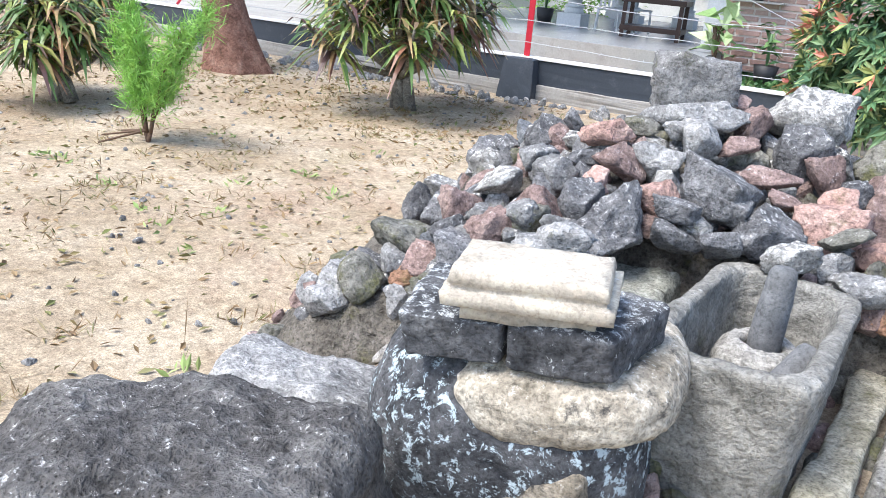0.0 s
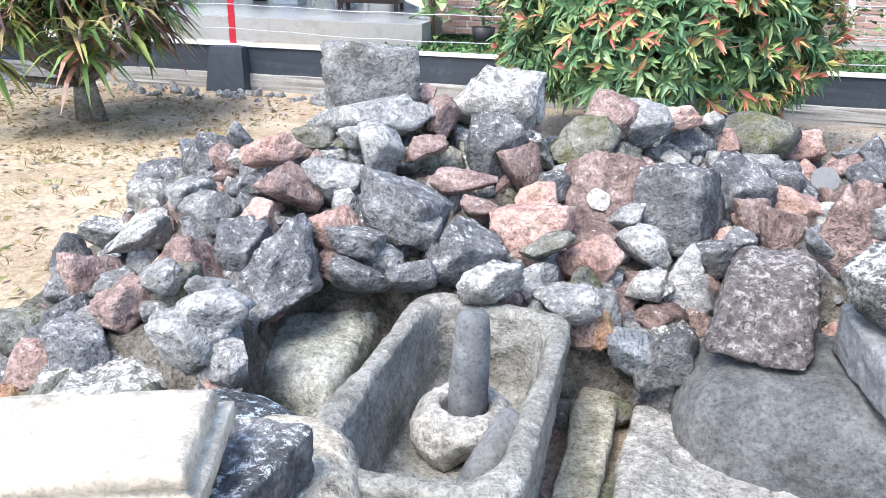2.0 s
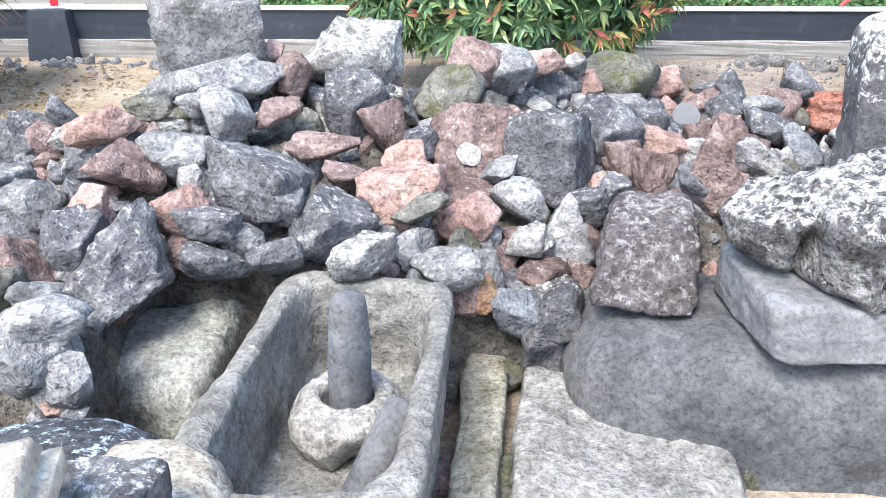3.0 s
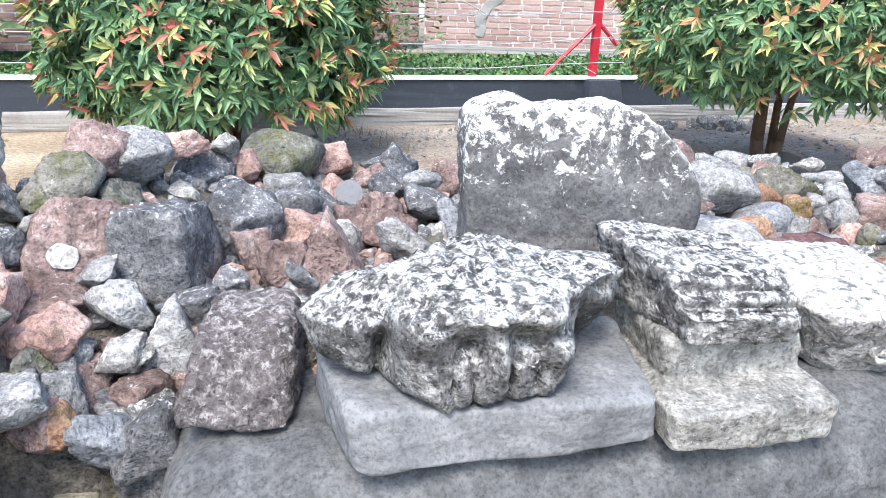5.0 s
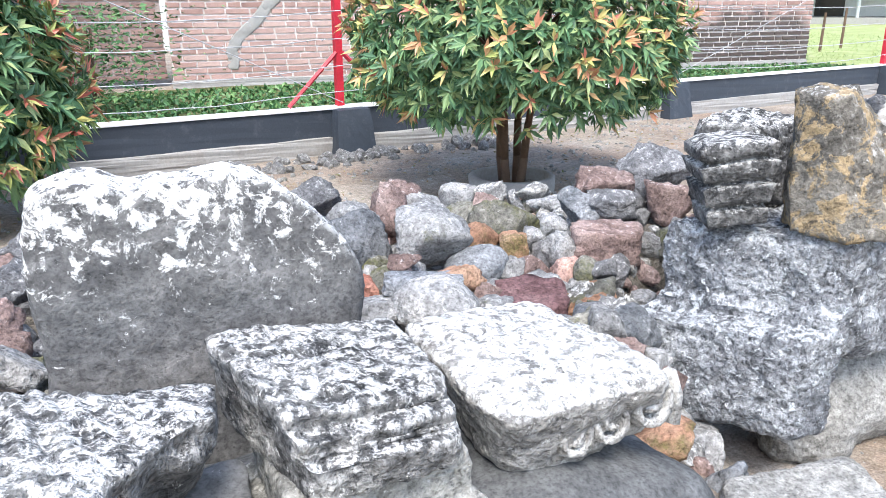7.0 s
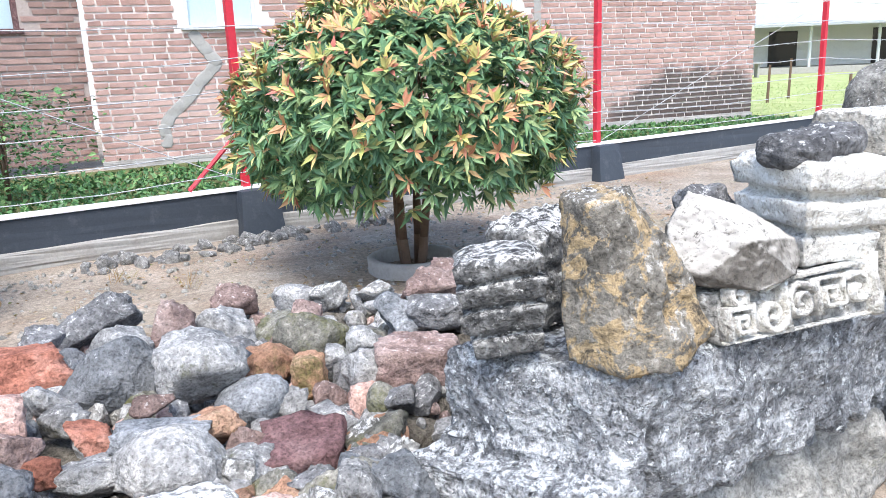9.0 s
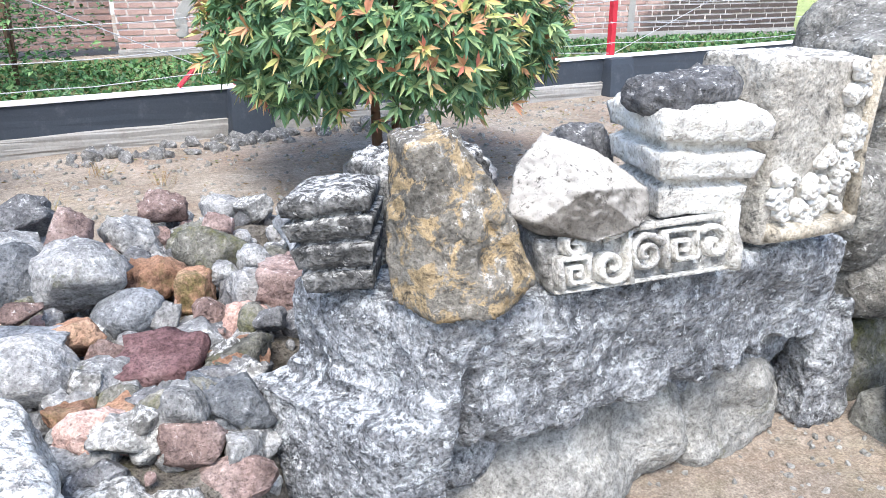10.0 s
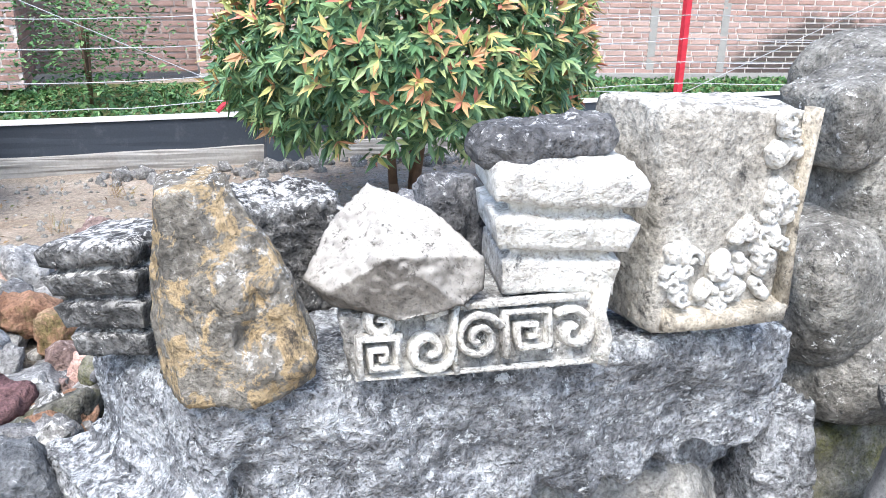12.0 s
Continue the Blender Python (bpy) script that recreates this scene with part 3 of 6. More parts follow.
stone("basalt", "ang", -0.03, 3.69, 0.72, 0.15, 0.08, 13)
stone("basalt", "ang", -0.03, 3.62, 0.64, 0.15, 0.10, 14)
stone("basalt", "ang", 0.10, 3.64, 0.65, 0.13, 0.09, 10)
stone("basalt", "ang", 0.22, 3.76, 0.68, 0.21, 0.15, 6)
stone("pale", "ang", 0.34, 3.64, 0.66, 0.17, 0.08, 3)
stone("pink", "cube", 0.40, 3.95, 0.68, 0.19, 0.16, 1)
stone("brown", "ang", 0.18, 4.08, 0.79, 0.17, 0.09, 6)
stone("brown", "ang", 0.02, 4.16, 0.85, 0.15, 0.07, 10)
stone("basalt", "ang", 0.23, 4.26, 0.84, 0.20, 0.18, 5)
stone("brown", "ang", 0.34, 4.22, 0.79, 0.12, 0.14, 2)
stone("pink", "ang", 0.41, 4.08, 0.74, 0.12, 0.10, 1)
stone("mossy", "ang", 0.50, 4.53, 0.78, 0.26, 0.19, 0)
stone("basalt", "cube", 0.81, 4.16, 0.72, 0.21, 0.23, -7)
stone("basalt", "ang", 1.00, 4.38, 0.72, 0.24, 0.21, -11)
stone("pink", "ang", 0.57, 3.85, 0.64, 0.16, 0.14, -2)
stone("grey", "ang", 0.50, 3.70, 0.60, 0.18, 0.10, -1)
stone("grey", "ang", 0.61, 3.76, 0.55, 0.10, 0.14, -3)
stone("grey", "tip", 0.84, 3.91, 0.60, 0.14, 0.18, -9)
stone("basalt", "ang", 0.90, 4.87, 0.74, 0.20, 0.18, -7)
stone("grey", "ang", 0.70, 4.74, 0.83, 0.23, 0.16, -4)
stone("brown", "ang", 0.60, 4.67, 0.90, 0.17, 0.14, -2)
stone("pink", "ang", 0.83, 4.82, 0.87, 0.22, 0.10, -6)
stone("pink", "ang", 1.06, 4.95, 0.75, 0.18, 0.12, -10)
stone("mossy", "round", 1.21, 5.07, 0.76, 0.26, 0.19, -12)
stone("brown", "ang", -0.76, 3.55, 0.58, 0.16, 0.12, 33)
stone("grey", "ang", -0.50, 3.46, 0.65, 0.12, 0.10, 28)
stone("mossy", "ang", -0.84, 3.36, 0.49, 0.27, 0.12, 37)
stone("basalt", "ang", -1.31, 4.18, 0.32, 0.15, 0.20, 35)
stone("grey", "ang", -0.34, 3.44, 0.65, 0.10, 0.07, 24)
stone("mossy", "ang", -0.30, 4.11, 0.87, 0.12, 0.07, 17)
stone("grey", "ang", -0.18, 4.11, 0.90, 0.11, 0.07, 14)
stone("basalt", "ang", -0.62, 4.25, 0.82, 0.11, 0.09, 23)
stone("slate", "ang", -0.90, 4.44, 0.70, 0.14, 0.09, 26)
stone("basalt", "ang", -0.98, 4.43, 0.63, 0.14, 0.09, 27)
stone("pink", "ang", -0.34, 3.72, 0.74, 0.10, 0.08, 21)
stone("basalt", "ang", 0.13, 3.77, 0.74, 0.10, 0.10, 9)
stone("grey", "ang", -0.61, 3.45, 0.61, 0.10, 0.08, 31)
stone("basalt", "ang", -0.72, 3.38, 0.56, 0.13, 0.10, 35)
stone("basalt", "ang", -0.93, 3.24, 0.41, 0.17, 0.10, 41)
stone("grey", "ang", -0.85, 3.29, 0.43, 0.15, 0.09, 39)
stone("basalt", "ang", -0.19, 3.68, 0.71, 0.08, 0.10, 18)
stone("mossy", "ang", 0.44, 3.81, 0.69, 0.15, 0.06, 0)
stone("pale", "ang", 0.72, 3.84, 0.60, 0.10, 0.07, -6)
stone("brown", "ang", 0.75, 3.78, 0.53, 0.15, 0.08, -7)
stone("pale", "ang", 0.81, 3.76, 0.48, 0.15, 0.10, -9)
stone("basalt", "ang", 0.90, 3.96, 0.66, 0.14, 0.11, -10)
stone("grey", "ang", 0.72, 3.96, 0.67, 0.14, 0.09, -6)
stone("basalt", "ang", 1.17, 4.64, 0.69, 0.20, 0.16, -13)
stone("pink", "ang", 1.22, 4.45, 0.67, 0.19, 0.13, -15)
stone("basalt", "ang", 0.44, 4.14, 0.78, 0.11, 0.09, 0)
stone("pink", "ang", 1.41, 5.19, 0.69, 0.20, 0.14, -10)
stone("basalt", "ang", 1.65, 5.06, 0.70, 0.17, 0.14, -15)
stone("basalt", "ang", 1.21, 4.72, 0.68, 0.15, 0.17, -8)
stone("brown", "tip", 1.23, 3.96, 0.75, 0.16, 0.21, -12)
stone("brown", "ang", 1.10, 4.10, 0.70, 0.13, 0.11, -8)
stone("brown", "ang", 1.48, 4.46, 0.66, 0.16, 0.10, -15)
stone("basalt", "ang", 1.69, 4.72, 0.65, 0.18, 0.15, -18)
stone("slate", "ang", 1.75, 4.59, 0.61, 0.12, 0.17, -20)
stone("grey", "ang", 1.51, 4.30, 0.66, 0.18, 0.11, -17)
stone("brown", "ang", 1.38, 4.52, 0.67, 0.14, 0.08, -12)
stone("brown", "ang", 1.92, 5.24, 0.61, 0.16, 0.13, -19)
stone("basalt", "ang", 2.20, 5.64, 0.60, 0.22, 0.17, -21)
stone("basalt", "ang", 0.77, 3.70, 0.45, 0.15, 0.22, 1)
stone("pale", "ang", 0.75, 3.84, 0.60, 0.09, 0.05, 2)
stone("pale", "ang", 0.76, 3.87, 0.62, 0.06, 0.04, 2)
stone("brown", "ang", 0.86, 3.82, 0.51, 0.08, 0.07, -1)
stone("brown", "ang", 0.25, 3.98, 0.74, 0.13, 0.07, 17)
stone("brown", "ang", 0.45, 3.95, 0.68, 0.07, 0.07, 11)
stone("mossy", "ang", 0.56, 3.77, 0.61, 0.08, 0.09, 9)
stone("grey", "ang", 1.69, 4.86, 0.68, 0.15, 0.09, -17)
stone("brown", "ang", 1.48, 4.65, 0.66, 0.14, 0.09, -14)
stone("pale", "ang", 1.00, 4.91, 0.84, 0.10, 0.08, -3)
stone("grey", "ang", 0.67, 4.04, 0.72, 0.10, 0.06, 4)
stone("basalt", "ang", 0.97, 3.99, 0.69, 0.09, 0.07, -4)
stone("brown", "ang", 1.04, 4.22, 0.70, 0.10, 0.10, -5)
stone("grey", "ang", 0.71, 3.75, 0.50, 0.10, 0.05, 3)
stone("basalt", "ang", 1.14, 3.86, 0.75, 0.06, 0.08, -10)
stone("red", "cube", 2.30, 5.15, 0.61, 0.44, 0.14, -4)
stone("slate", "ang", 2.61, 4.82, 0.64, 0.28, 0.23, -12)
stone("grey", "ang", 2.83, 4.65, 0.66, 0.28, 0.19, -18)
stone("brown", "ang", 2.85, 4.96, 0.71, 0.13, 0.17, -16)
stone("grey", "ang", 3.06, 5.00, 0.65, 0.20, 0.13, -20)
stone("basalt", "ang", 2.65, 5.43, 0.63, 0.33, 0.19, -10)
stone("mossred", "ang", 3.06, 4.70, 0.61, 0.21, 0.13, -23)
stone("mossred", "cube", 3.18, 4.57, 0.59, 0.09, 0.12, -26)
stone("mossy", "ang", 3.31, 4.78, 0.62, 0.25, 0.22, -27)
stone("grey", "ang", 3.32, 4.47, 0.58, 0.14, 0.15, -30)
stone("slate", "ang", 3.57, 4.65, 0.68, 0.17, 0.16, -33)
stone("brown", "cube", 3.48, 4.40, 0.61, 0.23, 0.12, -35)
stone("basalt", "ang", 3.66, 4.56, 0.72, 0.25, 0.09, -36)
stone("brown", "ang", 4.16, 5.20, 0.60, 0.25, 0.14, -36)
stone("slate", "round", 2.96, 4.49, 0.58, 0.20, 0.14, -22)
stone("mossred", "ang", 2.79, 4.38, 0.61, 0.16, 0.11, -19)
stone("slate", "cube", 2.66, 4.37, 0.62, 0.21, 0.08, -16)
stone("red", "ang", 2.52, 4.52, 0.60, 0.13, 0.11, -11)
stone("pink", "ang", 2.27, 4.63, 0.64, 0.26, 0.16, -4)
stone("red", "ang", 2.36, 4.37, 0.60, 0.11, 0.08, -8)
stone("slate", "ang", 2.24, 4.37, 0.61, 0.19, 0.14, -4)
stone("grey", "ang", 2.49, 4.33, 0.58, 0.18, 0.10, -11)
stone("grey", "round", 2.65, 4.25, 0.59, 0.23, 0.15, -17)
stone("maroon", "cube", 2.98, 4.23, 0.51, 0.23, 0.13, -26)
stone("grey", "ang", 3.09, 4.32, 0.52, 0.22, 0.13, -27)
stone("pale", "ang", 3.17, 4.18, 0.54, 0.11, 0.10, -31)
stone("mossy", "round", 3.28, 4.28, 0.58, 0.08, 0.09, -32)
stone("grey", "ang", 2.96, 3.88, 0.57, 0.12, 0.12, -30)
stone("grey", "ang", 3.48, 5.44, 0.59, 0.16, 0.16, -24)
stone("pale", "ang", 2.30, 4.33, 0.56, 0.13, 0.08, -6)
stone("red", "ang", 2.15, 4.27, 0.57, 0.14, 0.08, -2)
stone("basalt", "ang", 2.49, 5.31, 0.64, 0.15, 0.11, -7)
stone("grey", "ang", 3.38, 4.61, 0.62, 0.12, 0.11, -30)
stone("brown", "ang", 2.86, 4.30, 0.56, 0.11, 0.09, -22)
stone("pale", "ang", 2.90, 3.88, 0.57, 0.09, 0.09, -28)
stone("pale", "ang", 3.17, 4.00, 0.56, 0.07, 0.08, -34)
stone("grey", "ang", 2.45, 4.77, 0.63, 0.12, 0.08, -8)
stone("brown", "ang", 2.33, 4.44, 0.65, 0.10, 0.08, -6)
stone("basalt", "ang", 2.23, 4.95, 0.63, 0.18, 0.10, -3)
stone("red", "ang", 2.18, 4.76, 0.64, 0.13, 0.08, -2)
stone("grey", "ang", 3.04, 4.41, 0.57, 0.11, 0.09, -25)
stone("basalt", "ang", 3.03, 4.81, 0.64, 0.10, 0.08, -21)
stone("grey", "ang", 3.27, 4.59, 0.61, 0.10, 0.08, -28)
stone("basalt", "ang", 2.93, 4.00, 0.56, 0.10, 0.07, -28)
stone("brown", "ang", 2.68, 4.51, 0.66, 0.10, 0.07, -15)
stone("grey", "ang", 2.46, 4.63, 0.61, 0.11, 0.09, -9)
stone("pale", "ang", 2.78, 4.15, 0.57, 0.09, 0.07, -21)
stone("grey", "ang", 2.93, 4.34, 0.55, 0.08, 0.07, -23)
stone("brown", "ang", 3.38, 5.06, 0.63, 0.11, 0.09, -26)
stone("pale", "ang", 3.79, 5.21, 0.59, 0.15, 0.10, -31)
stone("basalt", "ang", 3.31, 4.25, 0.59, 0.09, 0.09, -33)
stone("basalt", "ang", 1.59, 4.90, 0.67, 0.19, 0.11, -4)
stone("brown", "ang", 1.50, 4.60, 0.66, 0.13, 0.11, -3)
stone("basalt", "ang", 1.66, 5.18, 0.69, 0.19, 0.12, -5)
stone("brown", "ang", 1.55, 5.05, 0.69, 0.14, 0.08, -3)
stone("brown", "ang", 3.70, 4.68, 0.75, 0.22, 0.13, -45)
stone("basalt", "ang", 4.50, 5.18, 0.62, 0.37, 0.21, -48)
stone("brown", "ang", 3.83, 4.45, 0.71, 0.19, 0.14, -50)
stone("pale", "ang", 3.60, 5.33, 0.60, 0.14, 0.11, -37)
stone("grey", "ang", 2.70, 4.91, 0.68, 0.19, 0.15, -27)
stone("brown", "ang", 3.28, 5.65, 0.54, 0.20, 0.17, -30)


def heap_z(x, y):
    """The core of the heap: it follows the stones that lie on it, from below."""
    p = HEAP
    w = 1 / ((p[:, 0] - x) ** 2 + (p[:, 1] - y) ** 2 + 0.012) ** 2
    z = float((w @ p[:, 2]) / w.sum())
    near = float(np.sqrt(((p[:, 0] - x) ** 2 + (p[:, 1] - y) ** 2).min()))
    fall = max(0.0, near - 0.12) * 1.3
    if (-0.2 < x < 3.2 and y < 3.68) or (x >= 3.2 and y < 4.12):
        fall += 0.6
    return z - fall


spotted = tagged(part("spotted_stone", block((0.34, 0.25, 0.28), 24, 7, 0.012, 0.04, 91), BROWN, smooth=True), "brown-red stone with round pale lichen patches on the heap", "stone", "stones of the rubble heap")
spotted.matrix_basis = pose(0.63, 4.24, 0.69, -34, 22, 8)
PLACED.append((0.63, 4.24, 0.69, 0.22))
for x, z, s in ((0.06, 0.03, 0.036), (-0.08, -0.045, 0.04)):
    ob = part("lichen_patch", block((s * 2, 0.01, s * 1.7), 10, 2.4, 0.004, 0.02, x * 90), CHALK, spotted, "pale grey-green lichen patch", True)
    ob.matrix_basis = pose(x, -0.126, z)
PLACED.append((-0.23, 3.58, 0.63, 0.29))
HEAP = np.array([(x, y, z - h * 0.5 - 0.03) for x, y, z, h in PLACED])


def fill_stones():
    """More loose stones, wedged in between those set above."""
    r = random.Random(77)
    made = 0
    spots = [(p[0], p[1], p[3]) for p in PLACED]
    for _ in range(9000):
        if made >= 132:
            break
        x, y = r.uniform(-1.1, 4.2), r.uniform(3.5, 5.6)
        size = r.uniform(0.1, 0.2)
        z = heap_z(x, y)
        if z < ground_z(x, y) + 0.03 or min((x - a) ** 2 + (y - b) ** 2 - (0.3 * s + 0.36 * size) ** 2 for a, b, s in spots) < 0:
            continue
        if 0 < x < 3.2 and y < 3.85 or x > 3.2 and y < 4.25:
            continue
        spots.append((x, y, size))
        stone(r.choice(("basalt", "basalt", "grey", "grey", "grey", "brown", "pink", "slate", "pale", "mossy")), "ang", x, y, z + size * 0.22, size * r.uniform(0.9, 1.3), size * r.uniform(0.65, 0.9), r.uniform(0, 180))
        made += 1

    for area, count in (((-1.0, -0.25, 3.12, 3.64), 26), ((0.58, 0.76, 3.6, 4.0), 8), ((2.75, 3.25, 3.45, 4.2), 24), ((2.4, 3.2, 3.85, 4.3), 14)):
        for _ in range(count):
            x, y, size = r.uniform(*area[:2]), r.uniform(*area[2:]), r.uniform(0.09, 0.18)
            z = max(heap_z(x, y), ground_z(x, y))
            stone(r.choice(("basalt", "grey", "grey", "brown", "pale", "slate", "mossy", "mossred")), "ang", x, y, z + size * 0.25, size * r.uniform(0.9, 1.3), size * r.uniform(0.65, 0.95), r.uniform(0, 180))


fill_stones()


def heap_core():
    xs, ys = np.arange(-1.5, 4.6, 0.045), np.arange(2.9, 6.4, 0.045)
    verts = []
    for y in ys:
        for x in xs:
            z = max(heap_z(x, y), ground_z(x, y) - 0.06)
            q = Vector((x, y, z))
            verts.append((x, y, z + 0.03 * noise.noise(q * 9) + 0.015 * noise.noise(q * 23)))
    w = len(xs)
    faces = [(j * w + i, j * w + i + 1, (j + 1) * w + i + 1, (j + 1) * w + i) for j in range(len(ys) - 1) for i in range(w - 1)]
    tagged(new("heap_core", mesh_of("heap_core", verts, faces, SOIL)), "earth and packed small stone under the rubble", "rubble", kind="stuff")


heap_core()


def small_stones(name, count, area, sizes, z_of, label, material, seed):
    """Small loose stones, too many to count."""
    r = random.Random(seed)
    shapes = []
    for k in range(8):
        bm = bmesh.new()
        bmesh.ops.create_icosphere(bm, subdivisions=2, radius=1.0)
        n = [Vector((r.gauss(0, 1), r.gauss(0, 1), r.gauss(0, 1))).normalized() for _ in range(9)]
        dd = [r.uniform(0.65, 0.95) for _ in n]
        pts = []
        for v in bm.verts:
            s = min([d / max(v.co.dot(a), 0.05) for a, d in zip(n, dd)] + [1.2])
            pts.append(v.co * s * (1 + 0.12 * noise.noise(v.co * 4 + Vector((k * 9, 0, 0)))))
        shapes.append((np.array(pts), np.array([[v.index for v in f.verts] for f in bm.faces])))
        bm.free()
    verts, faces, base = [], [], 0
    for _ in range(count):
        x, y = r.uniform(area[0], area[1]), r.uniform(area[2], area[3])
        s = r.uniform(*sizes) * r.choice((0.6, 0.8, 1.0))
        p, f = shapes[r.randrange(8)]
        m = pose(0, 0, 0, r.uniform(0, 360), r.uniform(0, 360), r.uniform(0, 360)) @ Matrix.Diagonal((s, s * r.uniform(0.6, 1), s * r.uniform(0.5, 0.9), 1))
        z = z_of(x, y)
        if z is None:
            continue
        verts.append(p @ np.array(m.to_3x3()).T + np.array((x, y, z + s * 0.25)))
        faces.append(f + base)
        base += len(p)
    ob = new(name, mesh_of(name, np.concatenate(verts), np.concatenate(faces), material, False))
    return tagged(ob, label, "stones", kind="stuff")


def on_heap(x, y):
    z = heap_z(x, y)
    return z if z > ground_z(x, y) + 0.01 else None


for k, (mat, count) in enumerate(((GREY, 800), (BASALT, 700), (BROWN, 420), (PINK, 240), (PALE, 260), (MOSSY, 240))):
    small_stones("rubble_chips", count, (-1.3, 4.4, 3.0, 5.9), (0.025, 0.09), on_heap, "small broken stones filling the gaps of the heap", mat, k + 1)


# ---- carved stones in the front row ----
def solid(name, m, bm, material, label, category="carved stone", group=""):
    """A thing that is one piece of stone."""
    ob = part(name, bm, material, label=label, smooth=True)
    ob.matrix_basis = m
    return tagged(ob, category=category, group=group)


def profile_block(width, outline, depth_cuts=8, cuts=14, rough=0.004, seed=0, taper=0.0):
    """A moulded stone: the outline (distance out, height) runs round all four sides."""
    bm = bmesh.new()
    rows = []
    dense = []
    for (o1, z1), (o2, z2) in zip(outline, outline[1:]):
        k = max(1, int(max(abs(o2 - o1), abs(z2 - z1)) / 0.012))
        dense += [(o1 + (o2 - o1) * i / k, z1 + (z2 - z1) * i / k) for i in range(k)]
    dense.append(outline[-1])
    sx, sy = width
    off = Vector((seed * 5.1, seed * 2.7, 0))
    for out, z in dense:
        hx, hy = sx / 2 + out, sy / 2 + out
        ring = []
        n = cuts
        path = [(-hx + 2 * hx * i / n, -hy) for i in range(n)] + [(hx, -hy + 2 * hy * i / n) for i in range(n)]
        path += [(hx - 2 * hx * i / n, hy) for i in range(n)] + [(-hx, hy - 2 * hy * i / n) for i in range(n)]
        for x, y in path:
            q = Vector((x, y, z))
            s = rough * (noise.noise(q * 9 + off) * 1.5 + noise.noise(q * 31 + off))
            ring.append(bm.verts.new((x * (1 + s / 0.2), y * (1 + s / 0.2), z + s)))
        rows.append(ring)
    for a, b in zip(rows, rows[1:]):
        for i in range(len(a)):
            j = (i + 1) % len(a)
            bm.faces.new((a[i], a[j], b[j], b[i]))
    for ring, turn in ((rows[0], True), (rows[-1], False)):
        inner = ring
        for s in (0.75, 0.45, 0.15):
            z0 = ring[0].co.z
            nxt = [bm.verts.new((v.co.x * s, v.co.y * s, z0 + rough * 1.5 * noise.noise(Vector((v.co.x * s * 9, v.co.y * s * 9, z0)) + off))) for v in ring]
            for i in range(len(ring)):
                j = (i + 1) % len(ring)
                bm.faces.new((inner[j], inner[i], nxt[i], nxt[j]) if turn else (inner[i], inner[j], nxt[j], nxt[i]))
            inner = nxt
        bm.faces.new(list(reversed(inner)) if turn else inner)
    return bm


def ridge(bm, points, width, height):
    """A raised band along points (x, z) on a face that looks to -y: carved relief."""
    pts = [Vector((x, 0, z)) for x, z in points]
    rows = []
    for i, p in enumerate(pts):
        t = (pts[min(i + 1, len(pts) - 1)] - pts[max(i - 1, 0)]).normalized()
        s = Vector((-t.z, 0, t.x)) * width / 2
        rows.append([bm.verts.new(p - s + Vector((0, 0.004, 0))), bm.verts.new(p - s * 0.6 + Vector((0, -height, 0))), bm.verts.new(p + s * 0.6 + Vector((0, -height, 0))), bm.verts.new(p + s + Vector((0, 0.004, 0)))])
    for a, b in zip(rows, rows[1:]):
        for i in range(3):
            bm.faces.new((a[i], a[i + 1], b[i + 1], b[i]))
    for r, rev in ((rows[0], False), (rows[-1], True)):
        bm.faces.new(r if rev else list(reversed(r)))
    return bm


def spiral(cx, cz, r, turns, flip=1, start=0.0, steps=28):
    out = []
    for i in range(steps + 1):
        u = i / steps
        a = start + flip * turns * 2 * math.pi * u
        q = r * (1 - 0.85 * u)
        out.append((cx + q * math.cos(a), cz + q * math.sin(a)))
    return out


def square_fret(cx, cz, r):
    return [(cx - r, cz - r), (cx - r, cz + r), (cx + r, cz + r), (cx + r, cz - r * 0.6), (cx - r * 0.45, cz - r * 0.6), (cx - r * 0.45, cz + r * 0.4), (cx + r * 0.4, cz + r * 0.4), (cx + r * 0.4, cz - r * 0.1), (cx, cz - r * 0.1)]


def shaped(bm, rough, coarse, seed):
    """Roughens a closed mesh along its normals, from broad dents to grit."""
    bm.normal_update()
    off = Vector((seed * 7.31, seed * 3.17, seed * 1.73))
    moves = []
    for v in bm.verts:
        q = v.co
        d = coarse * noise.noise(q * 5 + off) + rough * (0.45 - abs(noise.noise(q * 13 + off)) * 1.6)
        d += rough * noise.noise(q * 31 + off) + 0.8 * rough * noise.noise(q * 67 + off)
        moves.append(v.normal * d)
    for v, d in zip(bm.verts, moves):
        v.co += d
    return bm


def hexa(low, high, cuts=30, power=14.0, rough=0.005, coarse=0.012, seed=0, warp=None):
    """A hewn stone between four low and four high corners (front left, front right, back right, back left).
    Returns the pose of its foot and its mesh."""
    low, high = [Vector(q) for q in low], [Vector(q) for q in high]
    foot = sum(low, Vector()) / 4
    low, high = [q - foot for q in low], [q - foot for q in high]
    bm = bmesh.new()
    bmesh.ops.create_cube(bm, size=2.0)
    bmesh.ops.subdivide_edges(bm, edges=bm.edges, cuts=cuts, use_grid_fill=True)
    for v in bm.verts:
        p = v.co
        big = max(abs(p.x), abs(p.y), abs(p.z))
        p = p * (big / (abs(p.x) ** power + abs(p.y) ** power + abs(p.z) ** power) ** (1 / power))
        if warp:
            p = Vector(warp(p.x, p.y, p.z))
        a, b, c = (p.x + 1) / 2, (p.y + 1) / 2, (p.z + 1) / 2
        under = low[0].lerp(low[1], a).lerp(low[3].lerp(low[2], a), b)
        over = high[0].lerp(high[1], a).lerp(high[3].lerp(high[2], a), b)
        v.co = under.lerp(over, c)
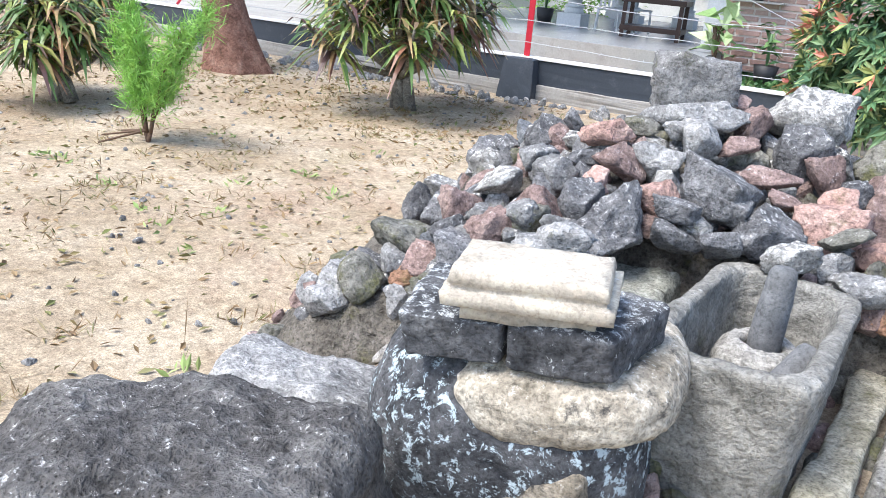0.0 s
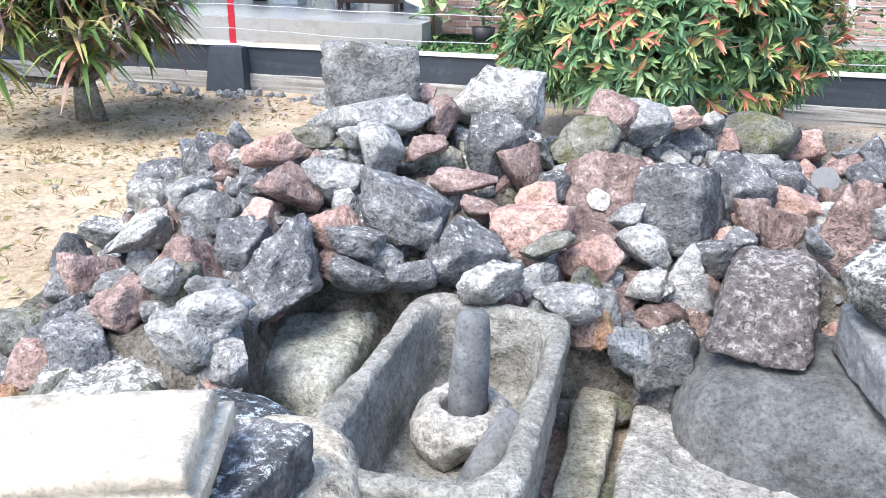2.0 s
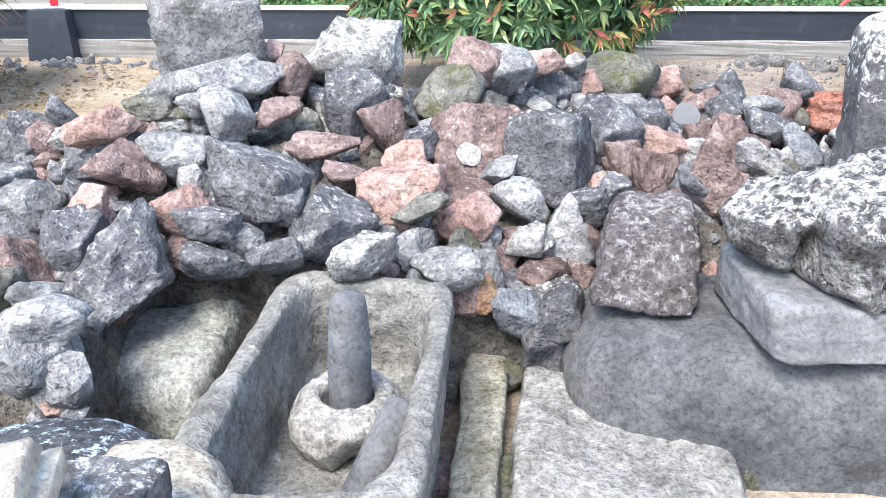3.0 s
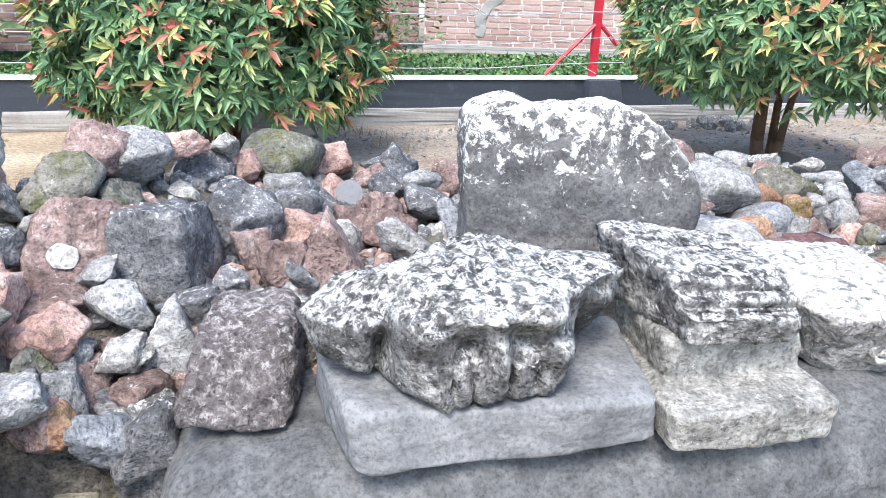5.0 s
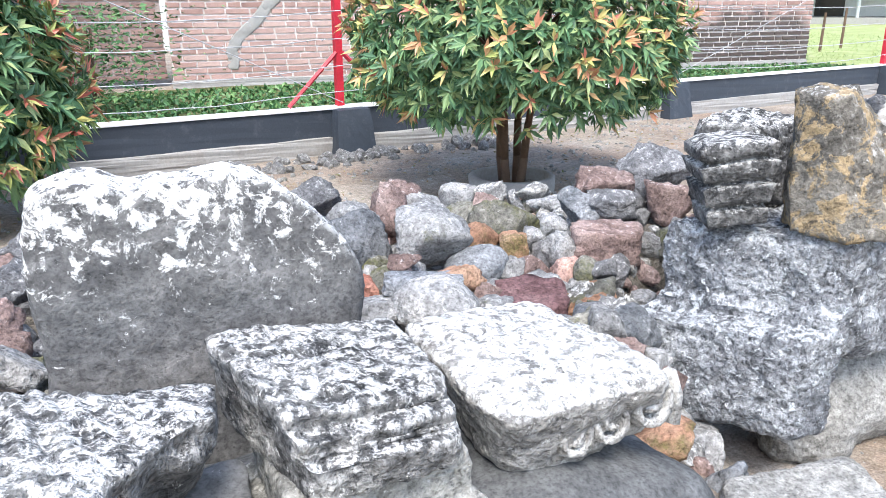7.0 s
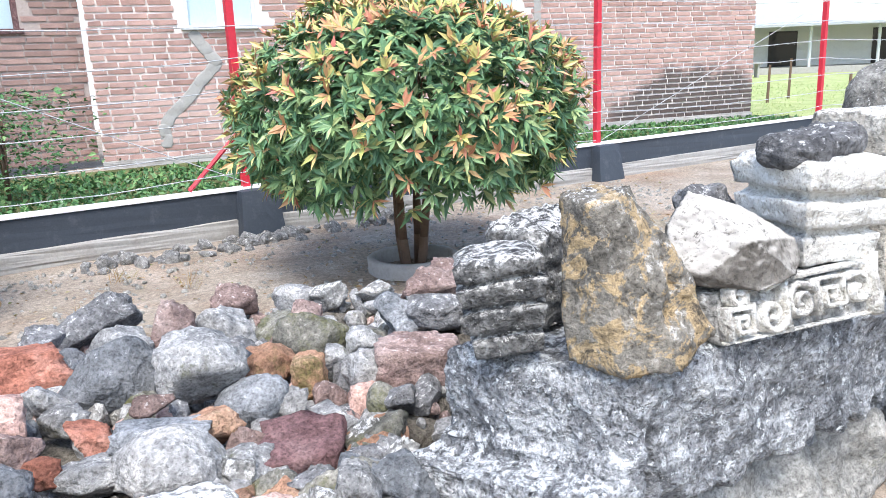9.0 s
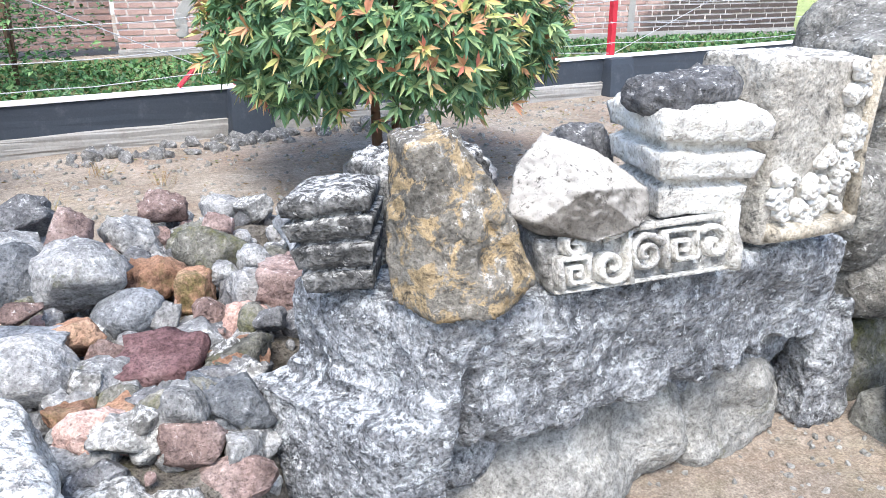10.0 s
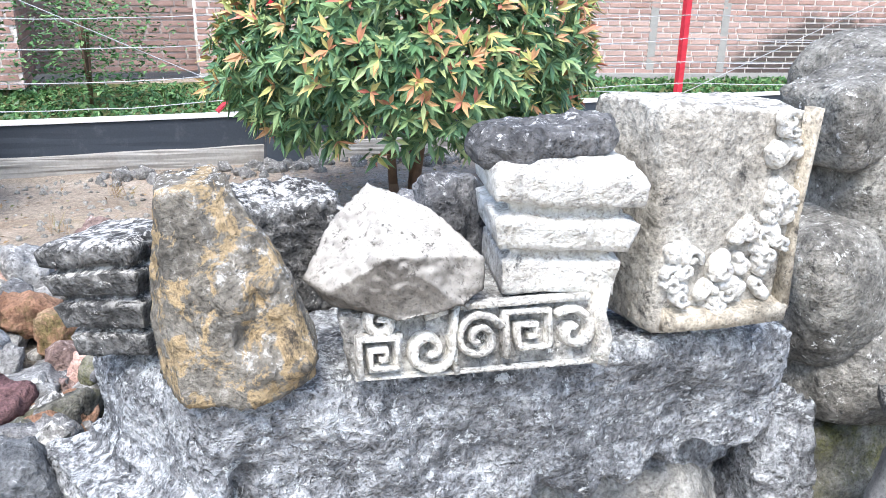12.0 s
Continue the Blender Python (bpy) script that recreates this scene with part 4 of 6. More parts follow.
    return Matrix.Translation(foot), shaped(bm, rough, coarse, seed)


def split_stone(points, level=5, rough=0.006, coarse=0.014, seed=0, shape=None):
    """A broken stone between a few corners, finely meshed all round. Returns the pose of its foot and its mesh."""
    pts = [Vector(q) for q in points]
    mid = sum(pts, Vector()) / len(pts)
    foot = Vector((mid.x, mid.y, min(q.z for q in pts)))
    core = bmesh.new()
    for q in pts:
        core.verts.new(q - mid)
    bmesh.ops.convex_hull(core, input=core.verts)
    core.normal_update()
    normals = np.array([f.normal[:] for f in core.faces])
    dist = np.array([f.normal.dot(f.verts[0].co) for f in core.faces])
    core.free()
    flip = np.sign(dist)
    normals, dist = normals * flip[:, None], dist * flip
    bm = bmesh.new()
    bmesh.ops.create_icosphere(bm, subdivisions=level, radius=1.0)
    v = np.array([x.co[:] for x in bm.verts])
    dots = v @ normals.T
    reach = np.where(dots > 1e-4, dist / np.maximum(dots, 1e-4), 9.0).min(1)
    for x, r in zip(bm.verts, reach):
        x.co = x.co * float(r) + mid - foot
        if shape:
            x.co = Vector(shape(x.co + foot)) - foot
    return Matrix.Translation(foot), shaped(bm, rough, coarse, seed)


def step(x, a, b):
    x = min(1.0, max(0.0, (x - a) / (b - a)))
    return x * x * (3 - 2 * x)


# big porous block lying in front
solid("dark_stone_block", pose(-0.54, 2.04, 0.18, 2, -2, 22), shaped(block((0.76, 0.52, 0.78), 40, 6, 0.006, 0.05, 3, lambda u, v, w: (u * (1 + 0.12 * v), v, w)), 0.006, 0.01, 3), DARKBLOCK, "large dark brown-grey porous stone block lying flat", "stone block")
solid("flat_stone", pose(-0.74, 2.72, 0.22, -4, 6, 20), block((0.5, 0.34, 0.2), 18, 6, 0.01, 0.05, 4), GREY, "grey flat stone half buried in the earth", "stone block")

# the stacked stones beside the trough
solid("lichened_boulder", pose(-0.16, 2.80, 0.36, 4, -3, 12), block((0.68, 0.68, 0.6), 34, 2.9, 0.004, 0.02, 5), BLACK_LICHEN, "blackened round stone streaked with pale blue lichen", "stone block")
solid("support_block", *hexa(((-0.15, 2.45, 0.05), (0.10, 2.46, 0.05), (0.10, 2.75, 0.05), (-0.15, 2.75, 0.05)), ((-0.14, 2.49, 0.37), (0.11, 2.5, 0.46), (0.11, 2.75, 0.47), (-0.14, 2.75, 0.42)), 22, 14, 0.004, 0.012, 81), BUFF, "grey-buff block bearing the cracked round stone", "stone block")
solid("bowl_stone", pose(-0.035, 2.74, 0.56, 2, -8, 10), block((0.54, 0.5, 0.19), 34, 2.8, 0.004, 0.014, 6), BUFF, "buff round stone with cracks under a black lintel", "stone block")
solid("lintel_stone", *hexa(((-0.30, 2.47, 0.615), (-0.101, 2.51, 0.64), (-0.12, 2.80, 0.65), (-0.37, 2.76, 0.63)), ((-0.325, 2.46, 0.715), (-0.101, 2.505, 0.737), (-0.12, 2.80, 0.742), (-0.40, 2.76, 0.722)), 26, 20, 0.0035, 0.008, 7), BLACK, "black weathered lintel block with worn edges", "stone block", "black lintel blocks")
solid("lintel_stone", *hexa(((-0.094, 2.512, 0.635), (0.125, 2.55, 0.66), (0.165, 2.80, 0.67), (-0.112, 2.80, 0.648)), ((-0.094, 2.506, 0.737), (0.113, 2.545, 0.756), (0.16, 2.80, 0.756), (-0.112, 2.80, 0.742)), 26, 16, 0.0035, 0.01, 8), BLACK, "black weathered lintel block with pale lichen spots", "stone block", "black lintel blocks")
solid("moulded_slab", pose(-0.075, 2.59, 0.742, 2, -3, 14), profile_block((0.31, 0.185), [(-0.02, 0), (-0.02, 0.032), (0.0, 0.036), (0.014, 0.044), (0.015, 0.07), (-0.003, 0.074), (-0.003, 0.082), (0.002, 0.086), (-0.004, 0.11)], cuts=26, rough=0.003, seed=2), CREAM, "cream limestone slab with a moulded edge, on the black lintel", "carved stone")
solid("mossy_ledge", *hexa(((0.09, 2.5, 0.0), (0.5, 2.55, 0.0), (0.52, 3.0, 0.0), (0.1, 3.0, 0.0)), ((0.11, 2.53, 0.2), (0.48, 2.58, 0.21), (0.5, 3.0, 0.235), (0.1, 3.0, 0.235)), 18, 8, 0.008, 0.03, 82), MOSSY, "green mossy stone ledge under the trough", "stone block")
solid("mossy_block", *hexa(((-0.27, 3.4, 0.2), (0.0, 3.34, 0.2), (0.04, 3.8, 0.2), (-0.28, 3.75, 0.2)), ((-0.25, 3.46, 0.44), (-0.02, 3.38, 0.45), (0.03, 3.78, 0.52), (-0.27, 3.66, 0.5)), 22, 7, 0.006, 0.025, 83), stone_material("greenish grey flat stone", (0.2, 0.205, 0.17), (0.33, 0.335, 0.29), (0.45, 0.45, 0.41), moss=0.15, relief=0.006), "greenish grey flat-topped block behind the trough", "stone block")
solid("lichened_block", *hexa(((-0.68, 3.02, 0.1), (-0.3, 3.1, 0.1), (-0.42, 3.45, 0.1), (-0.8, 3.45, 0.1)), ((-0.64, 3.1, 0.5), (-0.33, 3.16, 0.47), (-0.46, 3.44, 0.53), (-0.74, 3.45, 0.56)), 24, 8, 0.01, 0.03, 84), PALE, "grey block with white lichen crust behind the stacked stones", "stone block")


def make_trough():
    """A hollowed stone trough: outer wall, worn rim, inner wall and floor."""
    bm = bmesh.new()
    rows = []
    n = 120
    corners = [Vector(q) for q in ((0.065, 2.83, 0.63), (0.48, 2.83, 0.64), (0.545, 3.59, 0.605), (0.135, 3.675, 0.61))]

    def ring(h, fx, fy, power=9.0):
        out = []
        for i in range(n):
            a = 2 * math.pi * (i + 0.5) / n
            c, s = math.cos(a), math.sin(a)
            k = (abs(c) ** power + abs(s) ** power) ** (-1 / power)
            u, v = (c * k * fx + 1) / 2, (s * k * fy + 1) / 2
            q = corners[0].lerp(corners[1], u).lerp(corners[3].lerp(corners[2], u), v)
            q.z = 0.21 + (q.z - 0.21) * h
            out.append(bm.verts.new(q))
        rows.append(out)

    for i in range(26):
        u = i / 25
        ring(0.975 * u, 0.83 + 0.17 * u, 0.9 + 0.1 * u)
    for h, o in ((0.99, 0.03), (1.0, 0.09), (1.0, 0.16), (0.995, 0.2), (0.98, 0.24)):
        ring(h, 1 - o, 1 - o * 0.55)
    for i in range(18):
        u = 1 - i / 17
        ring(0.5 + 0.47 * u, 0.62 + 0.13 * u, 0.78 + 0.08 * u, 7)
    for k in (0.85, 0.65, 0.45, 0.25, 0.1):
        ring(0.485, 0.62 * k, 0.78 * k, 5)
    for a, b in zip(rows, rows[1:]):
        for i in range(n):
            j = (i + 1) % n
            bm.faces.new((a[i], a[j], b[j], b[i]))
    bm.faces.new(rows[-1])
    bm.faces.new(list(reversed(rows[0])))
    return shaped(bm, 0.0045, 0.012, 31)


def turned_stone(profile, n=48, rough=0.003, coarse=0.008, seed=0, notch=None):
    """A round stone from a profile of (radius, height) with an optional broken side."""
    bm = bmesh.new()
    rows = []
    dense = []
    for (r1, z1), (r2, z2) in zip(profile, profile[1:]):
        k = max(1, int(math.hypot(r2 - r1, z2 - z1) / 0.008))
        dense += [(r1 + (r2 - r1) * i / k, z1 + (z2 - z1) * i / k) for i in range(k)]
    dense.append(profile[-1])
    for r, z in dense:
        ring = []
        for i in range(n):
            a = 2 * math.pi * i / n
            q = r * (1 - (notch(a, z) if notch else 0.0))
            ring.append(bm.verts.new((q * math.cos(a), q * math.sin(a), z)))
        rows.append(ring)
    for a, b in zip(rows, rows[1:]):
        for i in range(n):
            j = (i + 1) % n
            bm.faces.new((a[i], a[j], b[j], b[i]))
    bm.faces.new(rows[-1])
    bm.faces.new(list(reversed(rows[0])))
    return shaped(bm, rough, coarse, seed)


def mortar_notch(a, z):
    return 0.3 * math.exp(-((a - 4.9) / 0.3) ** 2) * step(z, 0.09, 0.02)


solid("stone_trough", pose(0, 0, 0), make_trough(), TROUGH, "hollowed grey-brown stone trough with chiselled sides", "trough")
solid("mortar_stone", pose(0.322, 3.275, 0.41), turned_stone([(0.075, 0), (0.1, 0.012), (0.118, 0.05), (0.112, 0.088), (0.09, 0.116), (0.06, 0.122), (0.046, 0.112), (0.042, 0.08), (0.03, 0.07)], seed=9, rough=0.005, coarse=0.02, notch=mortar_notch), FLAGSTONE, "broken round mortar stone with a socket, in the trough", "mortar stone")
solid("stone_pestle", pose(0.326, 3.283, 0.475, -1, 1), turned_stone([(0.038, 0), (0.0425, 0.01), (0.042, 0.1), (0.0375, 0.22), (0.034, 0.248), (0.026, 0.26), (0.012, 0.263)], 32, 0.0012, 0.003, 10), SMOOTH, "grey cylindrical stone pestle standing upright in the mortar", "pestle", "stone pestles")
solid("stone_pestle", pose(0.36, 3.03, 0.445) @ Vector((0.086, 0.11, 0.15)).to_track_quat("Z", "Y").to_matrix().to_4x4(), turned_stone([(0.036, 0), (0.039, 0.01), (0.039, 0.1), (0.036, 0.19), (0.03, 0.205), (0.012, 0.21)], 32, 0.0012, 0.003, 11), SMOOTH, "grey stone pestle leaning on the trough's side", "pestle", "stone pestles")
solid("kerb_stone", pose(0.588, 3.38, 0.25, 0, 0, -7), block((0.11, 0.98, 0.2), 30, 8, 0.006, 0.025, 12), stone_material("mossy buff kerb stone", (0.16, 0.15, 0.11), (0.3, 0.28, 0.22), (0.42, 0.4, 0.33), moss=0.35, relief=0.008), "long mossy kerb stone beside the trough", "kerb stone")
solid("flagstone", *hexa(((0.62, 3.06, 0.16), (1.12, 3.04, 0.16), (1.16, 3.42, 0.16), (0.7, 3.66, 0.16)), ((0.63, 3.07, 0.35), (1.1, 3.06, 0.35), (1.13, 3.39, 0.35), (0.71, 3.65, 0.37)), 34, 18, 0.004, 0.012, 13), FLAGSTONE, "flat grey-brown flagstone with a pitted face", "flagstone", "flagstones")
solid("leaning_stone", *split_stone(((0.7, 3.66, 0.3), (0.84, 3.63, 0.3), (0.7, 3.78, 0.33), (0.86, 3.76, 0.32), (0.76, 3.7, 0.5), (0.85, 3.74, 0.52), (0.83, 3.68, 0.42)), 4, 0.006, 0.012, 85), BASALT, "dark angular stone wedged between flagstone and boulder", "stone", "stones of the rubble heap")

solid("wedge_rock", *split_stone(((-0.19, 3.62, 0.81), (-0.16, 3.66, 0.79), (-0.41, 3.47, 0.53), (-0.36, 3.43, 0.5), (-0.25, 3.43, 0.55), (-0.12, 3.54, 0.62), (-0.11, 3.62, 0.6), (-0.23, 3.7, 0.55), (-0.39, 3.56, 0.5)), 5, 0.006, 0.012, 87), BASALT, "large triangular grey stone leaning on the heap", "stone", "stones of the rubble heap")

# the long smooth stone and what lies on it
solid("long_smooth_stone", pose(1.82, 3.6, 0.285, 0, 0, -4), block((2.02, 0.74, 0.6), 46, 4.2, 0.0025, 0.035, 14, lambda u, v, w: (u, v * (1 - 0.1 * w), w)), BOULDER, "long smooth grey andesite boulder lying on the ground", "boulder")
# top_light paints the lit top paler, to part it from the shaded front
solid("reddish_block", *hexa(((0.835, 3.55, 0.56), (1.075, 3.48, 0.56), (1.15, 3.82, 0.57), (0.91, 3.86, 0.57)), ((0.885, 3.63, 0.705), (1.085, 3.59, 0.70), (1.125, 3.82, 0.755), (0.955, 3.84, 0.765)), 30, 10, 0.007, 0.022, 15), stone_material("reddish grey porous andesite", (0.1, 0.088, 0.088), (0.185, 0.165, 0.162), (0.28, 0.255, 0.25), top_light=0.75, lichen=0.15, tint=(0.42, 0.4, 0.38), relief=0.012), "reddish grey porous stone block on the smooth boulder", "stone block")
solid("plinth_slab", *hexa(((1.18, 3.305, 0.566), (1.795, 3.285, 0.566), (1.87, 3.64, 0.575), (1.13, 3.62, 0.575)), ((1.165, 3.335, 0.685), (1.775, 3.268, 0.675), (1.85, 3.62, 0.70), (1.135, 3.62, 0.71)), 36, 16, 0.0025, 0.012, 16), SMOOTH, "smooth grey slab with a worn pale patch", "carved stone")


def head_shape(q):
    """Combed hair on the sloping top, ear lobe, brows, eyes and a fluted muzzle."""
    x, y, z = q
    top = step(z, 0.82, 0.86) * step(y, 3.36, 3.44)
    z += 0.0045 * top * math.sin((x - 1.5) * 95 / (0.35 + 1.4 * max(0.0, 3.75 - y)))
    z += 0.012 * math.exp(-((x - 1.5) / 0.16) ** 2 - ((y - 3.56) / 0.1) ** 2)
    for cx, cz, wide, tall, push in ((1.245, 0.76, 0.025, 0.09, 0.1), (1.3, 0.83, 0.05, 0.03, -0.035), (1.42, 0.865, 0.05, 0.022, -0.045), (1.53, 0.86, 0.05, 0.022, -0.045), (1.385, 0.8, 0.03, 0.028, 0.03), (1.5, 0.8, 0.03, 0.026, 0.035), (1.445, 0.79, 0.018, 0.06, -0.045),
                                     (1.36, 0.72, 0.008, 0.05, 0.022), (1.4, 0.71, 0.008, 0.05, 0.022), (1.47, 0.715, 0.009, 0.05, 0.026), (1.53, 0.72, 0.009, 0.05, 0.022), (1.585, 0.78, 0.03, 0.03, -0.03), (1.6, 0.84, 0.02, 0.04, 0.04), (1.66, 0.78, 0.045, 0.07, 0.1), (1.72, 0.86, 0.03, 0.02, 0.03), (1.16, 0.79, 0.03, 0.03, -0.02)):
        y += push * math.exp(-((x - cx) / wide) ** 2 - ((z - cz) / tall) ** 2) * step(3.56 - y, 0.0, 0.12)
    return x, y, z


solid("carved_head_stone", *split_stone(((1.09, 3.53, 0.81), (1.13, 3.49, 0.75), (1.2, 3.45, 0.72), (1.26, 3.48, 0.91), (1.195, 3.62, 0.85), (1.5, 3.63, 0.905), (1.8, 3.6, 0.86), (1.768, 3.46, 0.88), (1.77, 3.47, 0.82), (1.64, 3.33, 0.80), (1.225, 3.37, 0.83), (1.35, 3.31, 0.69), (1.55, 3.31, 0.69), (1.285, 3.34, 0.71), (1.38, 3.33, 0.89), (1.57, 3.33, 0.875), (1.2, 3.62, 0.69), (1.75, 3.6, 0.69)), 6, 0.0055, 0.02, 17, head_shape), CARVED, "weathered carved mask-like stone with white lichen on top", "carved stone")


def base_warp(u, v, w):
    """The upper tier stands back on the front and the sides."""
    if w > -0.15:
        k = step(w, -0.15, 0.05)
        v = v + (0.62 * k if v < 0 else 0) * min(1.0, -v * 1.3 if v < 0 else 0)
        u = u * (1 - 0.13 * k) + 0.05 * k
    return u, v, w


solid("moulded_base_stone", *hexa(((1.8, 3.245, 0.556), (2.185, 3.23, 0.556), (2.23, 3.64, 0.565), (1.84, 3.67, 0.565)), ((1.8, 3.25, 0.755), (2.185, 3.235, 0.745), (2.22, 3.64, 0.735), (1.84, 3.67, 0.74)), 40, 22, 0.004, 0.012, 4, base_warp), stone_material("moulded base stone, pale front", (0.16, 0.158, 0.145), (0.28, 0.275, 0.25), (0.46, 0.45, 0.41), lichen=0.35, top_light=0.4, stain=0.2, relief=0.008), "moulded base stone, pale front edge, on the boulder", "carved stone")


def band_warp(u, v, w):
    """The front steps back twice towards the top."""
    if v < 0:
        back = 0.14 * step(w, -0.05, 0.02) + 0.03 * step(w, 0.1, 0.13) + 0.2 * step(w, 0.4, 0.47) + 0.2 * step(w, 0.7, 0.98)
        v += back * min(1.0, -v * 1.6)
    return u, v, w


solid("moulded_stone", *hexa(((1.87, 3.335, 0.745), (2.125, 3.335, 0.735), (2.2, 3.70, 0.735), (1.84, 3.69, 0.745)), ((1.865, 3.335, 0.88), (2.14, 3.335, 0.85), (2.21, 3.72, 0.86), (1.815, 3.71, 0.91)), 50, 20, 0.0055, 0.014, 61, band_warp), CARVED, "grey moulded cornice stone with horizontal bands", "carved stone")
scroll_at, scroll = hexa(((2.3, 3.43, 0.575), (2.7, 3.42, 0.57), (2.69, 3.80, 0.575), (2.33, 3.83, 0.575)), ((2.225, 3.385, 0.775), (2.68, 3.35, 0.755), (2.66, 3.80, 0.79), (2.27, 3.84, 0.795)), 44, 8, 0.0055, 0.02, 18, lambda u, v, w: (u, v - 0.1 * step(w, -0.2, 0.6) * step(-v, 0.3, 1.0), w))
block_scroll = solid("scroll_stone", scroll_at, scroll, WHITE_TOP, "white-topped stone with carved scrolls on its edge", "carved stone")
relief = bmesh.new()
for cx, cz, r, s in ((0.0, -0.01, 0.055, 1), (0.1, 0.0, 0.062, -1), (-0.1, -0.02, 0.045, -1)):
    ridge(relief, spiral(cx, cz, r, 1.7, s, 1.0 if s > 0 else 2.2), 0.024, 0.028)
ridge(relief, [(0.165, -0.06), (0.18, 0.0), (0.165, 0.055)], 0.03, 0.025)
ob = part("scroll_carving", shaped(relief, 0.002, 0.004, 4), WHITE_TOP, block_scroll, "raised scroll carving", True)
ob.matrix_basis = pose(0.03, -0.213, 0.1, -12, 0, -3)
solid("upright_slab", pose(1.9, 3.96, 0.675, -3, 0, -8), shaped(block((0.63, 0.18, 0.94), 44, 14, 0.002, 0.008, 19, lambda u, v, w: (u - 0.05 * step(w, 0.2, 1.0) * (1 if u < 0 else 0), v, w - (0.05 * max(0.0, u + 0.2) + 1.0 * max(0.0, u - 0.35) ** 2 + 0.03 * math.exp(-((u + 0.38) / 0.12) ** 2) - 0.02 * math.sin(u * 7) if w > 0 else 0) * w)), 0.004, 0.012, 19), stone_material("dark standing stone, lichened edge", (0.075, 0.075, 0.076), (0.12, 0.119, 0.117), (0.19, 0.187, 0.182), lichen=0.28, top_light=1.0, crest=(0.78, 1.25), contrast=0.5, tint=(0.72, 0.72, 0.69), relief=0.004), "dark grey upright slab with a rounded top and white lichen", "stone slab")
solid("flagstone", *hexa(((2.66, 3.0, 0.16), (3.2, 2.94, 0.16), (3.36, 3.34, 0.16), (2.95, 3.44, 0.16)), ((2.66, 3.02, 0.35), (3.18, 2.96, 0.34), (3.33, 3.32, 0.35), (2.95, 3.42, 0.36)), 34, 16, 0.005, 0.014, 20), FLAGSTONE, "flat grey-brown flagstone in front of the row", "flagstone", "flagstones")


# the long block with small carvings on it
def long_warp(u, v, w):
    """A ledge on the end, a crease beside it, and a ragged hollow under the front."""
    end = step(-u, 0.93, 0.985)
    u -= end * (0.11 * step(-w, -0.14, -0.05) - 0.03 * step(w, 0.2, 0.3))
    if v < 0:
        front = min(1.0, -v * 1.6)
        jag = 0.24 * noise.noise(Vector((u * 3.7, 0.3, 2.0))) + 0.16 * noise.noise(Vector((u * 11, 1.3, 2.0)))
        body = step(u, -0.9, -0.84)
        hollow = step(-w, 0.3 + jag, 0.42 + jag) * body
        crease = math.exp(-((u + 0.865 - 0.02 * w) / 0.03) ** 2) * step(-w, -0.6, 0.1)
        pocket = math.exp(-((u + 0.72) / 0.09) ** 2 - ((w + 0.42) / 0.2) ** 2)
        v += front * (0.1 * body * step(-w, -0.8, 0.0) + 0.5 * hollow + 0.7 * crease + 0.3 * pocket)
        v += front * body * 0.09 * noise.noise(Vector((u * 5, w * 2.2, 5.0)))
    if w > 0.5:
        w -= 0.35 * math.exp(-((u + 0.86) / 0.022) ** 2 - ((v + 0.72) / 0.07) ** 2)
    return u, v, w


solid("long_carved_block", *hexa(((3.43, 3.45, 0.26), (4.86, 3.46, 0.36), (5.0, 3.86, 0.33), (3.21, 3.97, 0.27)), ((3.47, 3.485, 0.875), (4.9, 3.42, 0.84), (4.98, 3.82, 0.80), (3.255, 3.99, 0.835)), 110, 13, 0.0075, 0.03, 21, long_warp), MAKARA, "long blue-grey andesite block, lichened, with a hollowed front", "stone block")
solid("foot_stone", *hexa(((4.36, 3.5, 0.06), (4.86, 3.48, 0.06), (4.9, 3.8, 0.06), (4.4, 3.8, 0.06)), ((4.38, 3.58, 0.42), (4.84, 3.56, 0.43), (4.88, 3.8, 0.42), (4.4, 3.8, 0.42)), 30, 4, 0.009, 0.07, 22), FLAGSTONE, "grey-brown stone under the end of the long block", "stone block", "foot stones")
solid("foot_stone", *hexa(((3.5, 3.52, 0.06), (4.4, 3.5, 0.06), (4.38, 3.85, 0.06), (3.5, 3.85, 0.06)), ((3.52, 3.62, 0.36), (4.4, 3.55, 0.44), (4.38, 3.85, 0.42), (3.5, 3.85, 0.4)), 40, 4, 0.009, 0.09, 23), FLAGSTONE, "grey-brown rounded stone under the long block", "stone block", "foot stones")
solid("end_stone", *split_stone(((4.9, 3.5, 0.1), (5.1, 3.46, 0.1), (5.12, 3.75, 0.1), (4.92, 3.75, 0.1), (4.94, 3.52, 0.5), (5.06, 3.48, 0.56), (5.08, 3.7, 0.55), (5.12, 3.52, 0.3)), 5, 0.01, 0.03, 86), MAKARA, "blue-grey rough stone at the long block's end", "stone block")
solid("stepped_stone", pose(3.385, 3.81, 0.862, 0, -6, -34), profile_block((0.165, 0.15), [(-0.002, 0), (0.004, 0.048), (-0.012, 0.054), (-0.012, 0.062), (0.006, 0.066), (0.018, 0.118), (-0.004, 0.124), (-0.004, 0.132), (0.014, 0.14), (0.026, 0.182), (0.002, 0.188), (0.002, 0.196), (0.02, 0.2), (0.024, 0.232), (0.006, 0.244)], cuts=26, rough=0.006, seed=6), CARVED, "small stepped grey stone with four mouldings", "carved stone")
solid("pitted_block", pose(3.7, 4.0, 0.97, 0, 0, 8), block((0.36, 0.22, 0.28), 24, 7, 0.014, 0.03, 24), CARVED, "dark pitted stone block behind the carvings", "stone block", "pitted blocks")
